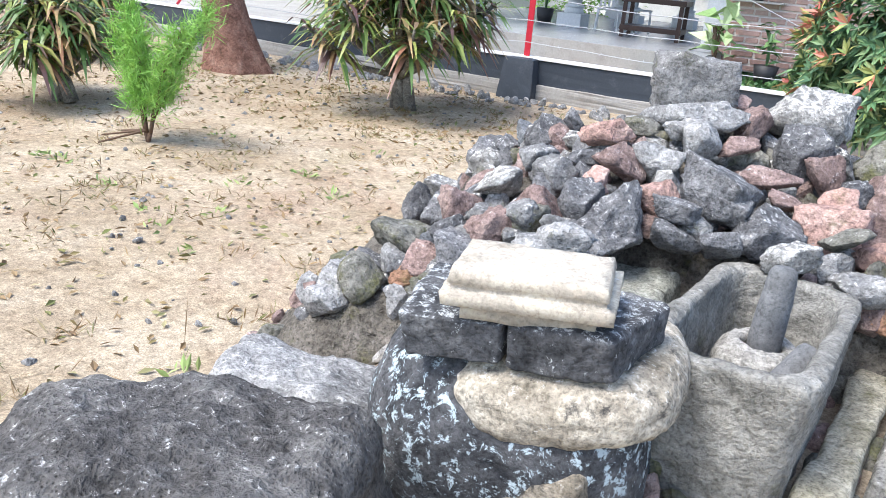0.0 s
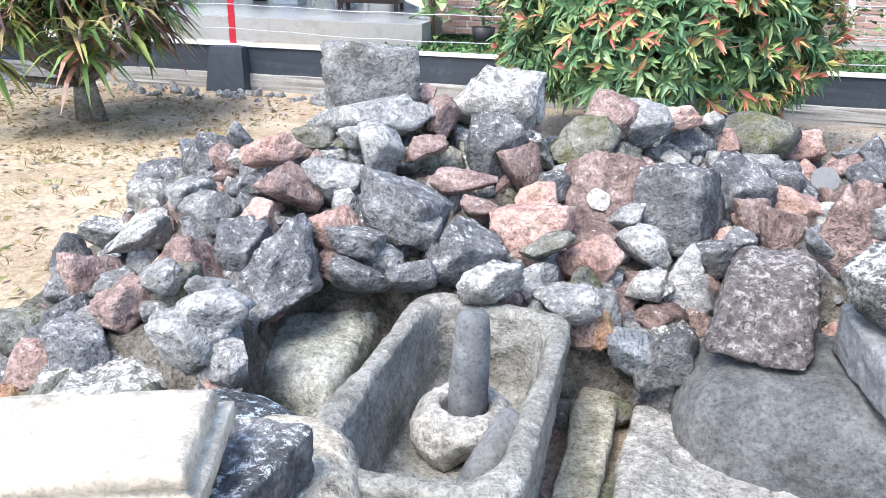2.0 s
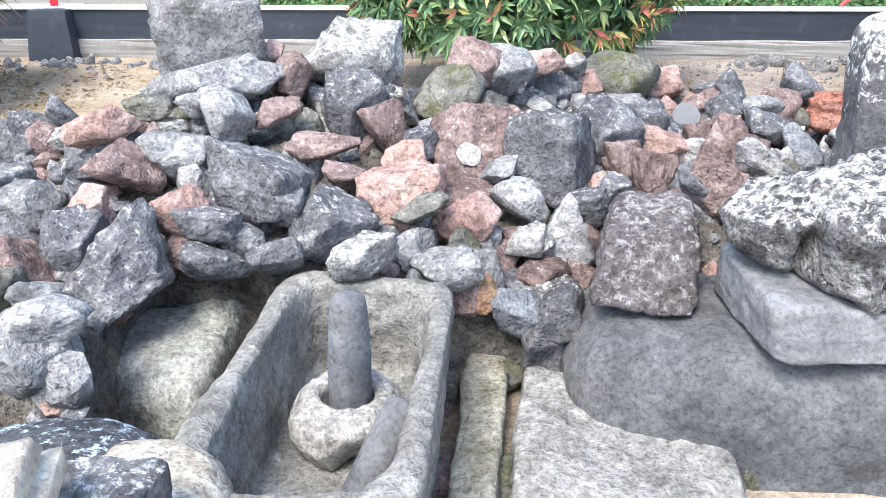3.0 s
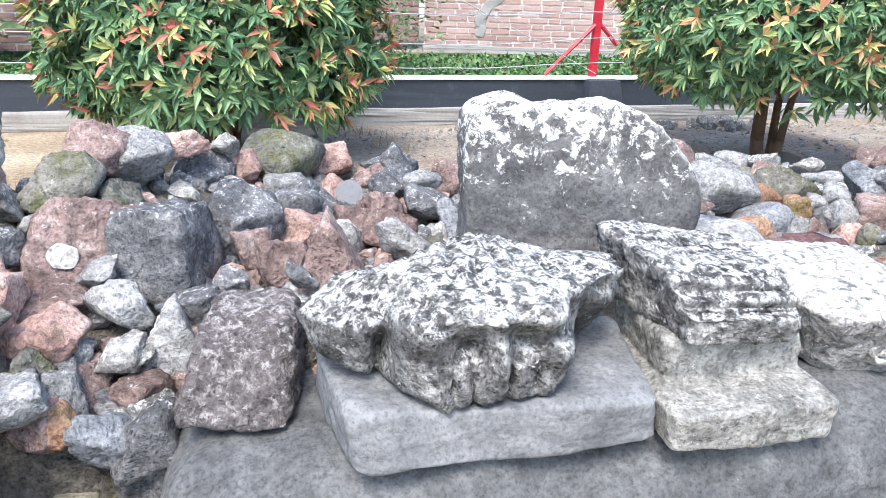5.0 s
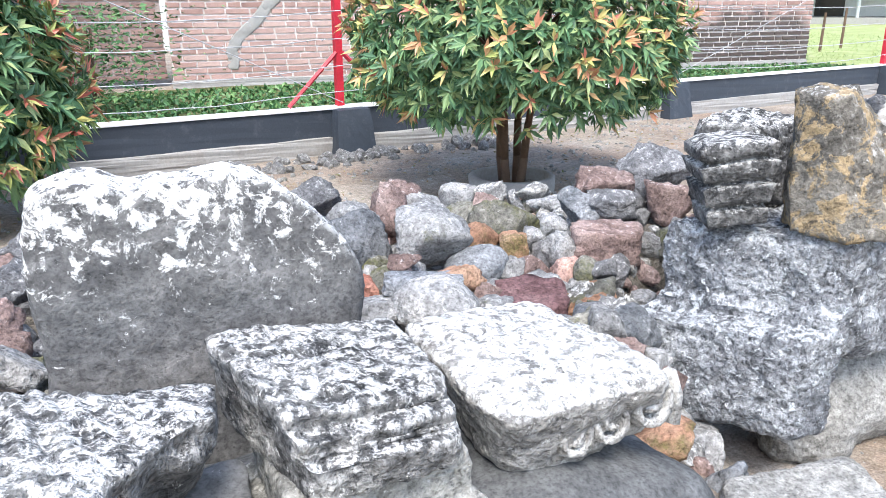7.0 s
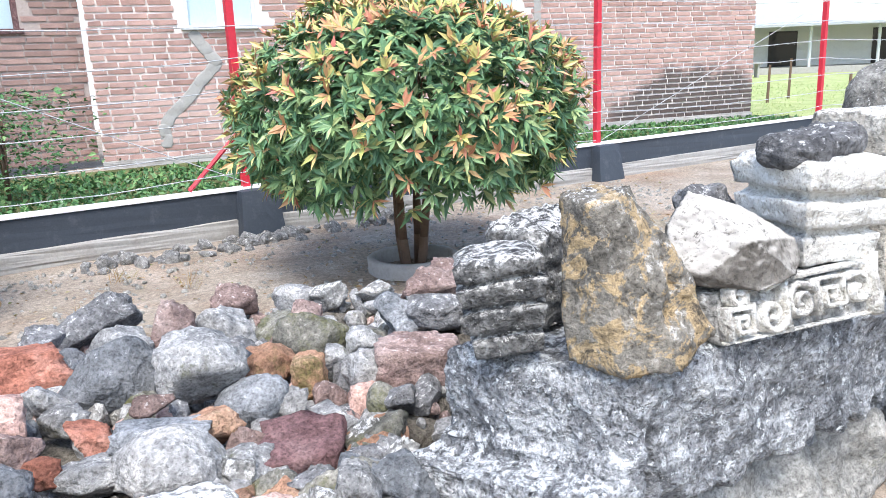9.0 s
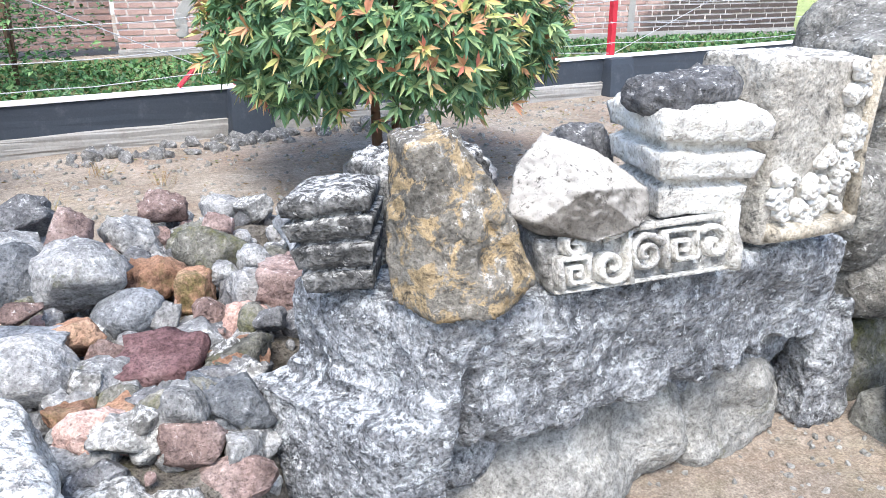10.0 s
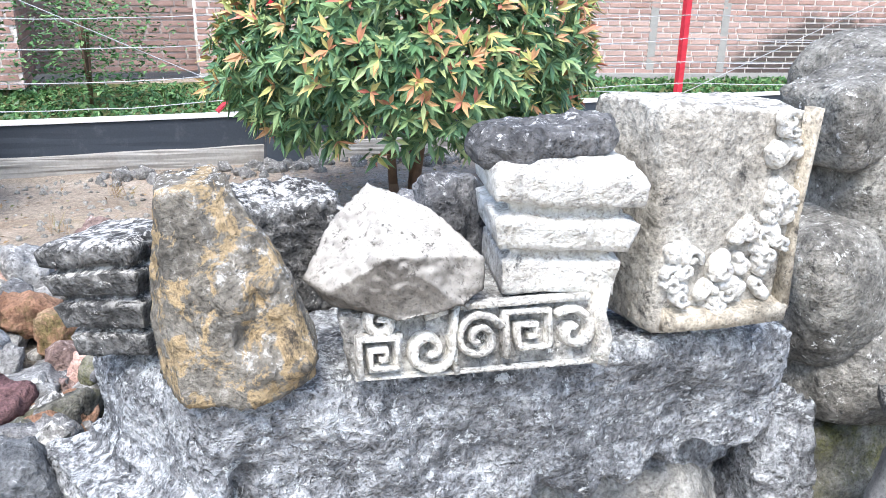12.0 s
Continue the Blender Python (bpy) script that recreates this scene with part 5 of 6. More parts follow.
solid("pitted_block", pose(4.1, 3.8, 1.0, 0, 0, 8), block((0.14, 0.12, 0.34), 20, 6, 0.014, 0.03, 25), BASALT, "dark pitted stone stump behind the carvings", "stone block", "pitted blocks")


def ochre_shape(q):
    """Worn lumps of a figure in relief on the front."""
    x, y, z = q
    front = step(3.62 - y, 0.0, 0.06)
    for cx, cz, wide, tall, push in ((3.655, 0.975, 0.028, 0.055, 0.03), (3.60, 0.93, 0.03, 0.03, 0.022), (3.675, 0.935, 0.03, 0.025, 0.035), (3.56, 1.06, 0.025, 0.035, 0.016), (3.615, 1.08, 0.025, 0.025, 0.022), (3.63, 1.03, 0.018, 0.018, 0.026), (3.58, 0.985, 0.02, 0.02, -0.022), (3.6, 1.05, 0.014, 0.04, -0.02), (3.53, 0.98, 0.03, 0.04, 0.014), (3.66, 1.05, 0.014, 0.03, 0.02)):
        y -= front * push * math.exp(-((x - cx) / wide) ** 2 - ((z - cz) / tall) ** 2)
    return x, y, z


ochre = stone_material("ochre weathered stone face", (0.07, 0.066, 0.058), (0.15, 0.138, 0.118), (0.25, 0.23, 0.195), lichen=0.25, top_light=0.7, stain=0.35, relief=0.008, patch=(0.38, 0.28, 0.155))
solid("ochre_relief_stone", *split_stone(((3.42, 3.64, 0.86), (3.46, 3.5, 0.86), (3.575, 3.425, 0.86), (3.7, 3.49, 0.88), (3.72, 3.62, 0.86), (3.5, 3.72, 0.86), (3.718, 3.53, 0.96), (3.7, 3.48, 0.95), (3.62, 3.53, 1.15), (3.45, 3.59, 1.235), (3.5, 3.56, 1.25), (3.575, 3.59, 1.272), (3.56, 3.7, 1.26), (3.46, 3.7, 1.24), (3.422, 3.66, 1.06)), 6, 0.004, 0.016, 26, ochre_shape), ochre, "ochre-brown tapered stone with a worn relief on its face", "carved stone")

fret = solid("fret_stone", *hexa(((3.765, 3.475, 0.855), (4.285, 3.38, 0.868), (4.33, 3.66, 0.868), (3.83, 3.74, 0.855)), ((3.755, 3.525, 0.985), (4.285, 3.42, 1.0), (4.33, 3.66, 1.0), (3.82, 3.74, 0.985)), 40, 16, 0.0035, 0.008, 27), stone_material("white carved stone, darker behind the carving", (0.12, 0.12, 0.115), (0.27, 0.265, 0.25), (0.5, 0.49, 0.455), lichen=0.5, top_light=0.7, stain=0.25, relief=0.01), "white stone with carved scroll and fret ornament", "carved stone")
bm = bmesh.new()
ridge(bm, spiral(-0.015, -0.002, 0.05, 1.7, 1, 0.4), 0.019, 0.032)
ridge(bm, square_fret(0.085, 0.0, 0.045), 0.017, 0.032)
ridge(bm, spiral(0.182, 0.0, 0.048, 1.2, -1, 2.4), 0.021, 0.032)
ridge(bm, spiral(-0.115, -0.018, 0.05, 1.4, -1, 0.6), 0.021, 0.034)
ridge(bm, square_fret(-0.215, -0.025, 0.036), 0.02, 0.034)
ridge(bm, spiral(-0.205, 0.04, 0.03, 1.1, 1, 2.0), 0.024, 0.03)
ridge(bm, [(-0.25, 0.012), (-0.17, 0.014)], 0.016, 0.03)
ridge(bm, [(-0.062, -0.07), (-0.068, 0.0), (-0.058, 0.07)], 0.018, 0.03)
ridge(bm, [(0.235, -0.072), (0.25, -0.02), (0.236, 0.03), (0.25, 0.09)], 0.036, 0.035)
ridge(bm, [(-0.12, 0.05), (-0.08, 0.06)], 0.03, 0.03)
ridge(bm, [(-0.05, 0.062), (0.22, 0.066)], 0.02, 0.024)
ridge(bm, [(-0.26, -0.066), (-0.06, -0.068), (0.24, -0.068)], 0.012, 0.02)
ob = part("fret_carving", shaped(bm, 0.0022, 0.004, 6), CHALK, fret, "raised fret and scroll carving", True)
ob.matrix_basis = pose(-0.02, -0.118, 0.07, -16, 0, -10.5)
# the brightly lit top against the dark front is put into the colour here
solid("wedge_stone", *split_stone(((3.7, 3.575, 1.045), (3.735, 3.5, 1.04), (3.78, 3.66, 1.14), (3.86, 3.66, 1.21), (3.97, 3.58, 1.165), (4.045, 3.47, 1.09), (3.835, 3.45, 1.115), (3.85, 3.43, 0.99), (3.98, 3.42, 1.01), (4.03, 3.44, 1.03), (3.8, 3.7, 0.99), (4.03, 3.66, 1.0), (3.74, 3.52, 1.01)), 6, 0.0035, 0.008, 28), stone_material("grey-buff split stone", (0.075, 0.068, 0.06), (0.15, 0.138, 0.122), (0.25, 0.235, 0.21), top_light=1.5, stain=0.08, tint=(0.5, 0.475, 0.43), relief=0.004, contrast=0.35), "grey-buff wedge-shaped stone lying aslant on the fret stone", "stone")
solid("cap_stone", pose(4.225, 3.55, 0.995, 0, 2, -16), profile_block((0.2, 0.2), [(0.0, 0), (0.018, 0.008), (0.022, 0.078), (0.004, 0.088), (0.004, 0.098), (0.034, 0.108), (0.044, 0.165), (0.012, 0.176), (0.012, 0.19), (0.046, 0.2), (0.054, 0.25), (0.035, 0.275), (0.0, 0.288)], cuts=30, rough=0.006, seed=8), CHALK, "rounded white stone cap with three stacked mouldings", "carved stone")
solid("flat_rock", pose(4.2, 3.54, 1.305, 0, -6, 2), shaped(block((0.28, 0.2, 0.085), 26, 3.4, 0.006, 0.03, 29, lambda u, v, w: (u, v, w * (1 + 0.25 * u))), 0.004, 0.008, 29), BASALT, "flat dark lichened rock on the cap stone", "stone")

PANEL = stone_material("pale grey-buff carved panel", (0.19, 0.178, 0.155), (0.36, 0.34, 0.3), (0.52, 0.5, 0.45), lichen=0.3, top_light=1.0, stain=0.38, relief=0.006)
relief_slab = solid("relief_slab", *hexa(((4.44, 3.43, 0.868), (4.75, 3.395, 0.885), (4.76, 3.65, 0.88), (4.41, 3.67, 0.868)), ((4.43, 3.435, 1.375), (4.765, 3.39, 1.365), (4.77, 3.65, 1.37), (4.39, 3.67, 1.375)), 40, 20, 0.0035, 0.012, 30), PANEL, "buff stone panel with a carved floral border", "carved stone")
bm = bmesh.new()
ridge(bm, [(-0.14, -0.215), (0.0, -0.218), (0.15, -0.212)], 0.055, 0.034)
ridge(bm, [(0.152, -0.2), (0.156, 0.0), (0.16, 0.24)], 0.02, 0.03)
part("border_band", shaped(bm, 0.003, 0.006, 2), BUFF, relief_slab, "plain raised edge of the panel", True).matrix_basis = pose(0.0, -0.128, 0.25, 0, 0, -6.5)
bm = bmesh.new()
leaf_rnd = random.Random(12)
for x0, x1, z0, z1, count in ((-0.135, -0.075, -0.18, -0.02, 15), (-0.06, 0.05, -0.19, -0.08, 20), (0.02, 0.09, -0.1, 0.0, 8), (0.085, 0.14, -0.19, 0.22, 34)):
    for _ in range(count):
        x, z = leaf_rnd.uniform(x0, x1), leaf_rnd.uniform(z0, z1)
        if leaf_rnd.random() < 0.5:
            ridge(bm, spiral(x, z, leaf_rnd.uniform(0.014, 0.024), 1.1, leaf_rnd.choice((-1, 1)), leaf_rnd.uniform(0, 6), 12), 0.014, leaf_rnd.uniform(0.018, 0.034))
        else:
            block((leaf_rnd.uniform(0.02, 0.034), 0.05, leaf_rnd.uniform(0.026, 0.05)), 5, 2.4, 0.003, 0.006, x * 80, bm=bm, m=pose(x, 0, z, 0, leaf_rnd.uniform(-50, 50)))
ob = part("floral_border", bm, CHALK, relief_slab, "raised leaf-scroll border", True)
ob.matrix_basis = pose(0.0, -0.125, 0.25, 0, 0, -6.5)


def make_statue():
    """A seated stone figure, worn and headless in view, kept as plain shapes."""
    bm = bmesh.new()
    for k, (x, y, z, sx, sy, sz, tilt, power) in enumerate((
            (6.05, 4.0, 0.95, 1.2, 0.5, 1.1, 0, 5), (5.27, 3.72, 1.29, 0.32, 0.28, 0.24, -16, 7), (5.42, 3.7, 0.95, 0.36, 0.34, 0.78, -14, 2.6), (5.74, 3.72, 1.04, 0.5, 0.4, 0.56, -24, 2.5), (5.5, 3.64, 1.34, 0.19, 0.2, 0.17, -10, 3),
            (5.5, 3.62, 1.27, 0.2, 0.2, 0.05, -12, 3), (5.85, 3.74, 1.4, 0.5, 0.3, 0.26, -10, 2.8), (5.2, 3.68, 0.8, 0.3, 0.34, 0.44, -16, 3.2), (5.4, 3.66, 0.55, 0.46, 0.4, 0.36, 8, 3), (5.85, 3.7, 0.62, 0.6, 0.36, 0.34, 0, 3), (6.0, 3.6, 0.95, 0.16, 0.2, 0.5, 24, 3), (5.9, 3.56, 0.92, 0.1, 0.12, 0.4, 20, 3))):
        block((sx, sy, sz), 18, power, 0.006, 0.03, 40 + k, bm=bm, m=pose(x, y, z, 0, tilt))
    for i in range(9):
        a = 3.5 + 1.9 * i / 8
        block((0.13, 0.15, 0.13), 8, 2.2, 0.006, 0.015, 60 + i, bm=bm, m=pose(6.02 + 0.24 * math.cos(a), 3.5, 0.84 + 0.2 * math.sin(a)))
    return bm


solid("stone_statue", pose(0, 0, 0), make_statue(), STATUE, "large worn stone statue with rounded lumpy limbs", "statue")
solid("statue_plinth", *hexa(((5.12, 3.52, 0.02), (6.4, 3.4, 0.02), (6.5, 4.2, 0.02), (5.2, 4.3, 0.02)), ((5.16, 3.55, 0.38), (6.4, 3.43, 0.4), (6.5, 4.2, 0.4), (5.2, 4.3, 0.4)), 30, 16, 0.005, 0.015, 52, lambda u, v, w: (u * (1 - 0.04 * step(w, 0.1, 0.2)), v * (1 - 0.06 * step(w, 0.1, 0.2)), w)), MOSSY, "mossy stepped stone plinth under the statue", "plinth")
solid("ground_slab", *hexa(((5.02, 2.84, 0.02), (5.36, 2.8, 0.02), (5.44, 3.44, 0.02), (5.08, 3.46, 0.02)), ((5.04, 2.86, 0.2), (5.34, 2.82, 0.2), (5.42, 3.42, 0.21), (5.1, 3.44, 0.21)), 26, 10, 0.005, 0.02, 53), stone_material("greenish grey slab", (0.17, 0.17, 0.14), (0.28, 0.275, 0.24), (0.38, 0.375, 0.34), moss=0.3), "long greenish grey stone slab lying on the ground", "stone slab")
solid("cone_pedestal", *hexa(((4.97, 3.26, 0.19), (5.1, 3.05, 0.19), (5.42, 3.2, 0.19), (5.26, 3.44, 0.19)), ((5.07, 3.27, 0.55), (5.15, 3.13, 0.55), (5.34, 3.22, 0.55), (5.25, 3.38, 0.55)), 26, 6, 0.003, 0.012, 54), SMOOTH, "dark grey tapering stone pedestal", "pedestal")
solid("moulded_top_stone", pose(5.2, 3.25, 0.545, 0, 0, -42), profile_block((0.2, 0.26), [(-0.02, 0), (0.01, 0.02), (0.014, 0.06), (-0.004, 0.068), (-0.002, 0.085), (-0.014, 0.1), (-0.016, 0.13)], cuts=22, rough=0.007, seed=9), CARVED, "lichened moulded stone on the tapering pedestal", "carved stone")


# ---- plants ----
def leafy(name, pos, way, flat, length, width, material, parent, droop=0.15, label=""):
    v, f = leaf_verts(pos, way, flat, length, width, droop)
    ob = new(name, mesh_of(name, v, f, material, False))
    ob.parent = parent
    if label:
        tagged(ob, label)
    return ob


def shrub(x, y, centre_z, rx, rz, seed, label, trunks, leaf=0.15, clusters=1500, boxy=0.0, ry=None, young=None):
    """A clipped shrub: stems, a crown of whorled leaves and red-orange young shoots."""
    r = np.random.RandomState(seed)
    base = thing("red_tip_shrub", pose(x, y, 0), label, "shrub", "clipped shrubs by the wall")
    bm = bmesh.new()
    for k in range(trunks):
        a = 2 * math.pi * k / trunks + 0.4
        p = Vector((0.07 * math.cos(a), 0.07 * math.sin(a), -0.03))
        for s in range(5):
            q = Vector((p.x * 1.25 + r.uniform(-0.03, 0.03), p.y * 1.25 + r.uniform(-0.03, 0.03), p.z + centre_z * 0.24))
            rod(bm, p, q, 0.04 - 0.005 * s, 7, 0.036 - 0.005 * s)
            p = q
    for k in range(26):
        a, e = r.uniform(0, 2 * math.pi), r.uniform(-0.2, 1.2)
        d = Vector((math.cos(a) * math.cos(e) * rx, math.sin(a) * math.cos(e) * rx, math.sin(e) * rz)) * r.uniform(0.55, 0.85)
        rod(bm, (0, 0, centre_z * r.uniform(0.5, 0.9)), Vector((0, 0, centre_z)) + d, 0.014, 5, 0.005)
    part("stem", bm, TWIG, base, "several brown stems", True)
    d = r.normal(0, 1, (clusters, 3))
    d /= np.linalg.norm(d, axis=1, keepdims=True)
    if boxy:
        d2 = d / (np.abs(d) ** 4).sum(1, keepdims=True) ** 0.25
        d = d * (1 - boxy) + d2 * boxy
    d[:, 2] = np.where(d[:, 2] < -0.72, -d[:, 2], d[:, 2])
    lump = np.array([0.13 * noise.noise(Vector(q) * 2.2 + Vector((seed, 0, 0))) + 0.07 * noise.noise(Vector(q) * 6) for q in d])
    deep = np.where(r.uniform(0, 1, clusters) < 0.62, r.uniform(0.9, 1.0, clusters), r.uniform(0.55, 0.9, clusters))
    rad = deep * (0.95 + lump)
    centre = d * rad[:, None] * np.array([rx, ry or rx, rz]) + np.array([0, 0, centre_z])
    out = d * np.array([1, 1, 1.0]) + np.array([0, 0, 0.35]) + r.normal(0, 0.25, (clusters, 3))
    out /= np.linalg.norm(out, axis=1, keepdims=True)
    per = 9
    c = np.repeat(centre, per, 0)
    o = np.repeat(out, per, 0)
    spread = r.normal(0, 1, c.shape)
    spread -= o * (spread * o).sum(1, keepdims=True)
    spread /= np.linalg.norm(spread, axis=1, keepdims=True)
    way = o * r.uniform(0.15, 0.9, (len(c), 1)) + spread
    size = leaf * r.uniform(0.55, 1.1, len(c))
    fresh_cluster = (deep > 0.93) & (np.array([noise.noise(Vector(q) * 3.1 + Vector((seed * 3, 0, 0))) for q in d]) + 0.45 * d[:, 2] + r.uniform(-0.45, 0.3, clusters) > -0.06)
    fresh = np.repeat(fresh_cluster, per) & (r.uniform(0, 1, len(c)) < 0.6)
    pos = c - o * 0.03
    leafy("crown", pos[~fresh], way[~fresh], o[~fresh], size[~fresh], size[~fresh] * 0.3, LEAF, base, 0.2, "dense glossy green leaves")
    leafy("new_growth", pos[fresh] + o[fresh] * 0.03, way[fresh] + o[fresh] * 0.4, o[fresh], size[fresh], size[fresh] * 0.26, young or YOUNG, base, 0.1, "orange and red young leaves")


shrub(5.28, 7.36, 1.2, 1.36, 0.9, 3, "round clipped green and orange-red shrub in a concrete ring", 4, 0.125, 3200)
shrub(1.03, 8.3, 0.95, 1.3, 0.93, 8, "broad clipped shrub with green and red leaves before the wall", 5, 0.15, 2500, boxy=0.4, ry=0.85, young=ROSY)


def planter_ring():
    bm = bmesh.new()
    n = 40
    rows = []
    for rr, z in ((0.35, -0.03), (0.355, 0.075), (0.34, 0.088), (0.305, 0.088), (0.295, 0.075), (0.29, -0.03)):
        rows.append([bm.verts.new((rr * math.cos(2 * math.pi * i / n) * (1 + 0.02 * noise.noise(Vector((i * 0.7, z * 9, 0)))), rr * math.sin(2 * math.pi * i / n), z + 0.006 * noise.noise(Vector((i * 0.5, rr * 20, 1))))) for i in range(n)])
    for a, b in zip(rows, rows[1:]):
        for i in range(n):
            j = (i + 1) % n
            bm.faces.new((a[i], a[j], b[j], b[i]))
    return bm


solid("planter_ring", pose(5.28, 7.36, 0.03), planter_ring(), CEMENT, "grey concrete planter ring round the shrub's stems", "planter")


def cordyline(x, y, height, heads, spread, leaf, seed, label):
    """A palm-like plant: pale stems, each ending in tiers of drooping strap leaves."""
    r = np.random.RandomState(seed)
    base = thing("strap_leaf_plant", pose(x, y, -0.02), label, "plant", "strap-leaved plants")
    bm = bmesh.new()
    pos, way, length = [], [], []
    for k in range(heads):
        a = 2 * math.pi * k / heads + r.uniform(-0.4, 0.4)
        out = spread * (0.15 + 0.85 * ((k * 0.618) % 1))
        top = Vector((math.cos(a) * out, math.sin(a) * out, height * (1.0 - 0.5 * (out / spread) ** 2) * r.uniform(0.8, 1.05)))
        p = Vector((0.03 * math.cos(a), 0.03 * math.sin(a), height * 0.2))
        mid = Vector((top.x * 0.5, top.y * 0.5, top.z * 0.55))
        rod(bm, p, mid, 0.032, 7, 0.025)
        rod(bm, mid, top, 0.025, 7, 0.015)
        for tier in range(55):
            u = r.uniform(0, 1)
            c = mid.lerp(top, 0.35 + 0.65 * u)
            b = r.uniform(0, 2 * math.pi)
            up = 0.1 + 1.2 * u * r.uniform(0.4, 1.0)
            pos.append(c[:])
            way.append((math.cos(b), math.sin(b), up))
            length.append(leaf * r.uniform(0.65, 1.1))
    for dx, dy in ((0.0, 0.0), (0.07, 0.02), (-0.05, 0.04)):
        rod(bm, (dx * 1.6, dy * 1.6, 0), (dx * 0.4, dy * 0.4, height * 0.3), 0.065, 9, 0.05)
    part("trunk", bm, BARK, base, "pale grey stems", True)
    pos, way, length = np.array(pos), np.array(way), np.array(length)
    v, f = strap_verts(pos, way, length, length * 0.09, 0.75)
    ob = new("crown", mesh_of("crown", v, f, STRAP, False))
    ob.parent = base
    tagged(ob, "green, yellow and dark red strap leaves")


cordyline(-3.62, 7.66, 1.7, 34, 1.0, 0.48, 4, "tall variegated strap-leaved plant with pale stems in the yard")
cordyline(-5.75, 5.5, 1.0, 18, 0.65, 0.45, 6, "dark red and green strap-leaved plant beside the trees")
cordyline(-7.6, 7.4, 0.9, 8, 0.5, 0.55, 9, "strap-leaved plant near the boundary wall")


def tree_trunk():
    base = thing("leaning_tree", pose(-6.15, 8.1, -0.05), "thick reddish brown tree trunk leaning over the yard", "tree")
    bm = bmesh.new()
    rows = []
    n = 20
    for k in range(22):
        u = k / 21
        c = Vector((-0.75 * u, 0.0, 2.7 * u))
        rr = 0.24 + 0.2 * (1 - u) ** 6 - 0.05 * u
        rows.append([bm.verts.new((c.x + rr * math.cos(2 * math.pi * i / n) * (1 + 0.18 * (1 - u) ** 5 * math.sin(i * 1.9)), c.y + rr * math.sin(2 * math.pi * i / n), c.z + 0.03 * noise.noise(Vector((i, k, 0))))) for i in range(n)])
    for a, b in zip(rows, rows[1:]):
        for i in range(n):
            bm.faces.new((a[i], a[(i + 1) % n], b[(i + 1) % n], b[i]))
    part("trunk", bm, REDBARK, base, "", True)
    bm = bmesh.new()
    tip = Vector((-0.75, 0, 2.7))
    r = np.random.RandomState(3)
    ends = []
    for k in range(9):
        a = k * 0.7
        q = tip + Vector((math.cos(a) * 1.3, math.sin(a) * 1.3, r.uniform(0.7, 1.7)))
        rod(bm, tip - Vector((0, 0, 0.1)), q, 0.11, 7, 0.03)
        ends.append(q)
    part("limb", bm, REDBARK, base, "", True)
    c = np.concatenate([np.array(q) + r.normal(0, 0.45, (260, 3)) for q in ends])
    leafy("crown", c, r.normal(0, 1, c.shape), r.normal(0, 1, c.shape), r.uniform(0.1, 0.2, len(c)), r.uniform(0.04, 0.07, len(c)), LEAF, base)


tree_trunk()


def sapling():
    base = thing("feathery_sapling", pose(-4.18, 5.1, -0.05), "feathery bright green young plant on the bare earth", "plant")
    bm = bmesh.new()
    r = np.random.RandomState(2)
    pos, way = [], []
    for tip in (Vector((-0.12, 0, 1.0)), Vector((0.56, 0.1, 1.02)), Vector((-0.26, 0.0, 0.78)), Vector((0.05, -0.1, 0.85)), Vector((0.42, -0.05, 0.86))):
        p = Vector((0, 0, 0))
        for k in range(10):
            u = (k + 1) / 10
            q = Vector((tip.x * u ** 1.3, tip.y * u, tip.z * u)) + Vector(r.normal(0, 0.008, 3))
            rod(bm, p, q, 0.012 * (1.1 - u) + 0.003, 5)
            if k > 2:
                for _ in range(200):
                    pos.append(np.array(p.lerp(q, r.uniform())) + r.normal(0, 0.045, 3))
                    way.append(r.normal(0, 1, 3) + np.array([0, 0, 0.9]))
            p = q
    part("stem", bm, TWIG, base, "", True)
    n = len(pos)
    leafy("foliage", np.array(pos), np.array(way), r.normal(0, 1, (n, 3)), r.uniform(0.06, 0.13, n), np.full(n, 0.007), FEATHER, base, 0.05)
    bm = bmesh.new()
    for a in (3.6, 4.3, 3.0):
        rod(bm, (0, 0, 0.1), (0.35 * math.cos(a), 0.35 * math.sin(a), 0.03), 0.012, 5, 0.006)
    part("dead_twigs", bm, TWIG, base, "dry twigs at its foot")


sapling()


def scatter(name, count, area, length, width, material, label, seed, up=0.8, clump=0, z_of=ground_z, skip=None):
    """Grass, weeds and fallen leaves."""
    r = np.random.RandomState(seed)
    if clump:
        cx = np.stack([r.uniform(area[0], area[1], clump), r.uniform(area[2], area[3], clump)], 1)
        p = cx[r.randint(0, clump, count)] + r.normal(0, 0.045, (count, 2))
    else:
        p = np.stack([r.uniform(area[0], area[1], count), r.uniform(area[2], area[3], count)], 1)
    if skip:
        p = np.array([q for q in p if not skip(*q)])
    z = np.array([z_of(*q) for q in p])
    n = len(p)
    way = r.normal(0, 1, (n, 3))
    way[:, 2] = np.abs(way[:, 2]) * 0.15 + up * r.uniform(0.5, 1.4, n)
    L = r.uniform(0.5, 1.0, n) * length
    v, f = leaf_verts(np.column_stack([p, z + 0.004]), way, r.normal(0, 1, (n, 3)) + np.array([0, 0, 2.0]) * (up < 0.3), L, L * width, 0.05)
    tagged(new(name, mesh_of(name, v, f, material, False)), label, "plants", kind="stuff")


def in_row(x, y):
    return x > -1.0


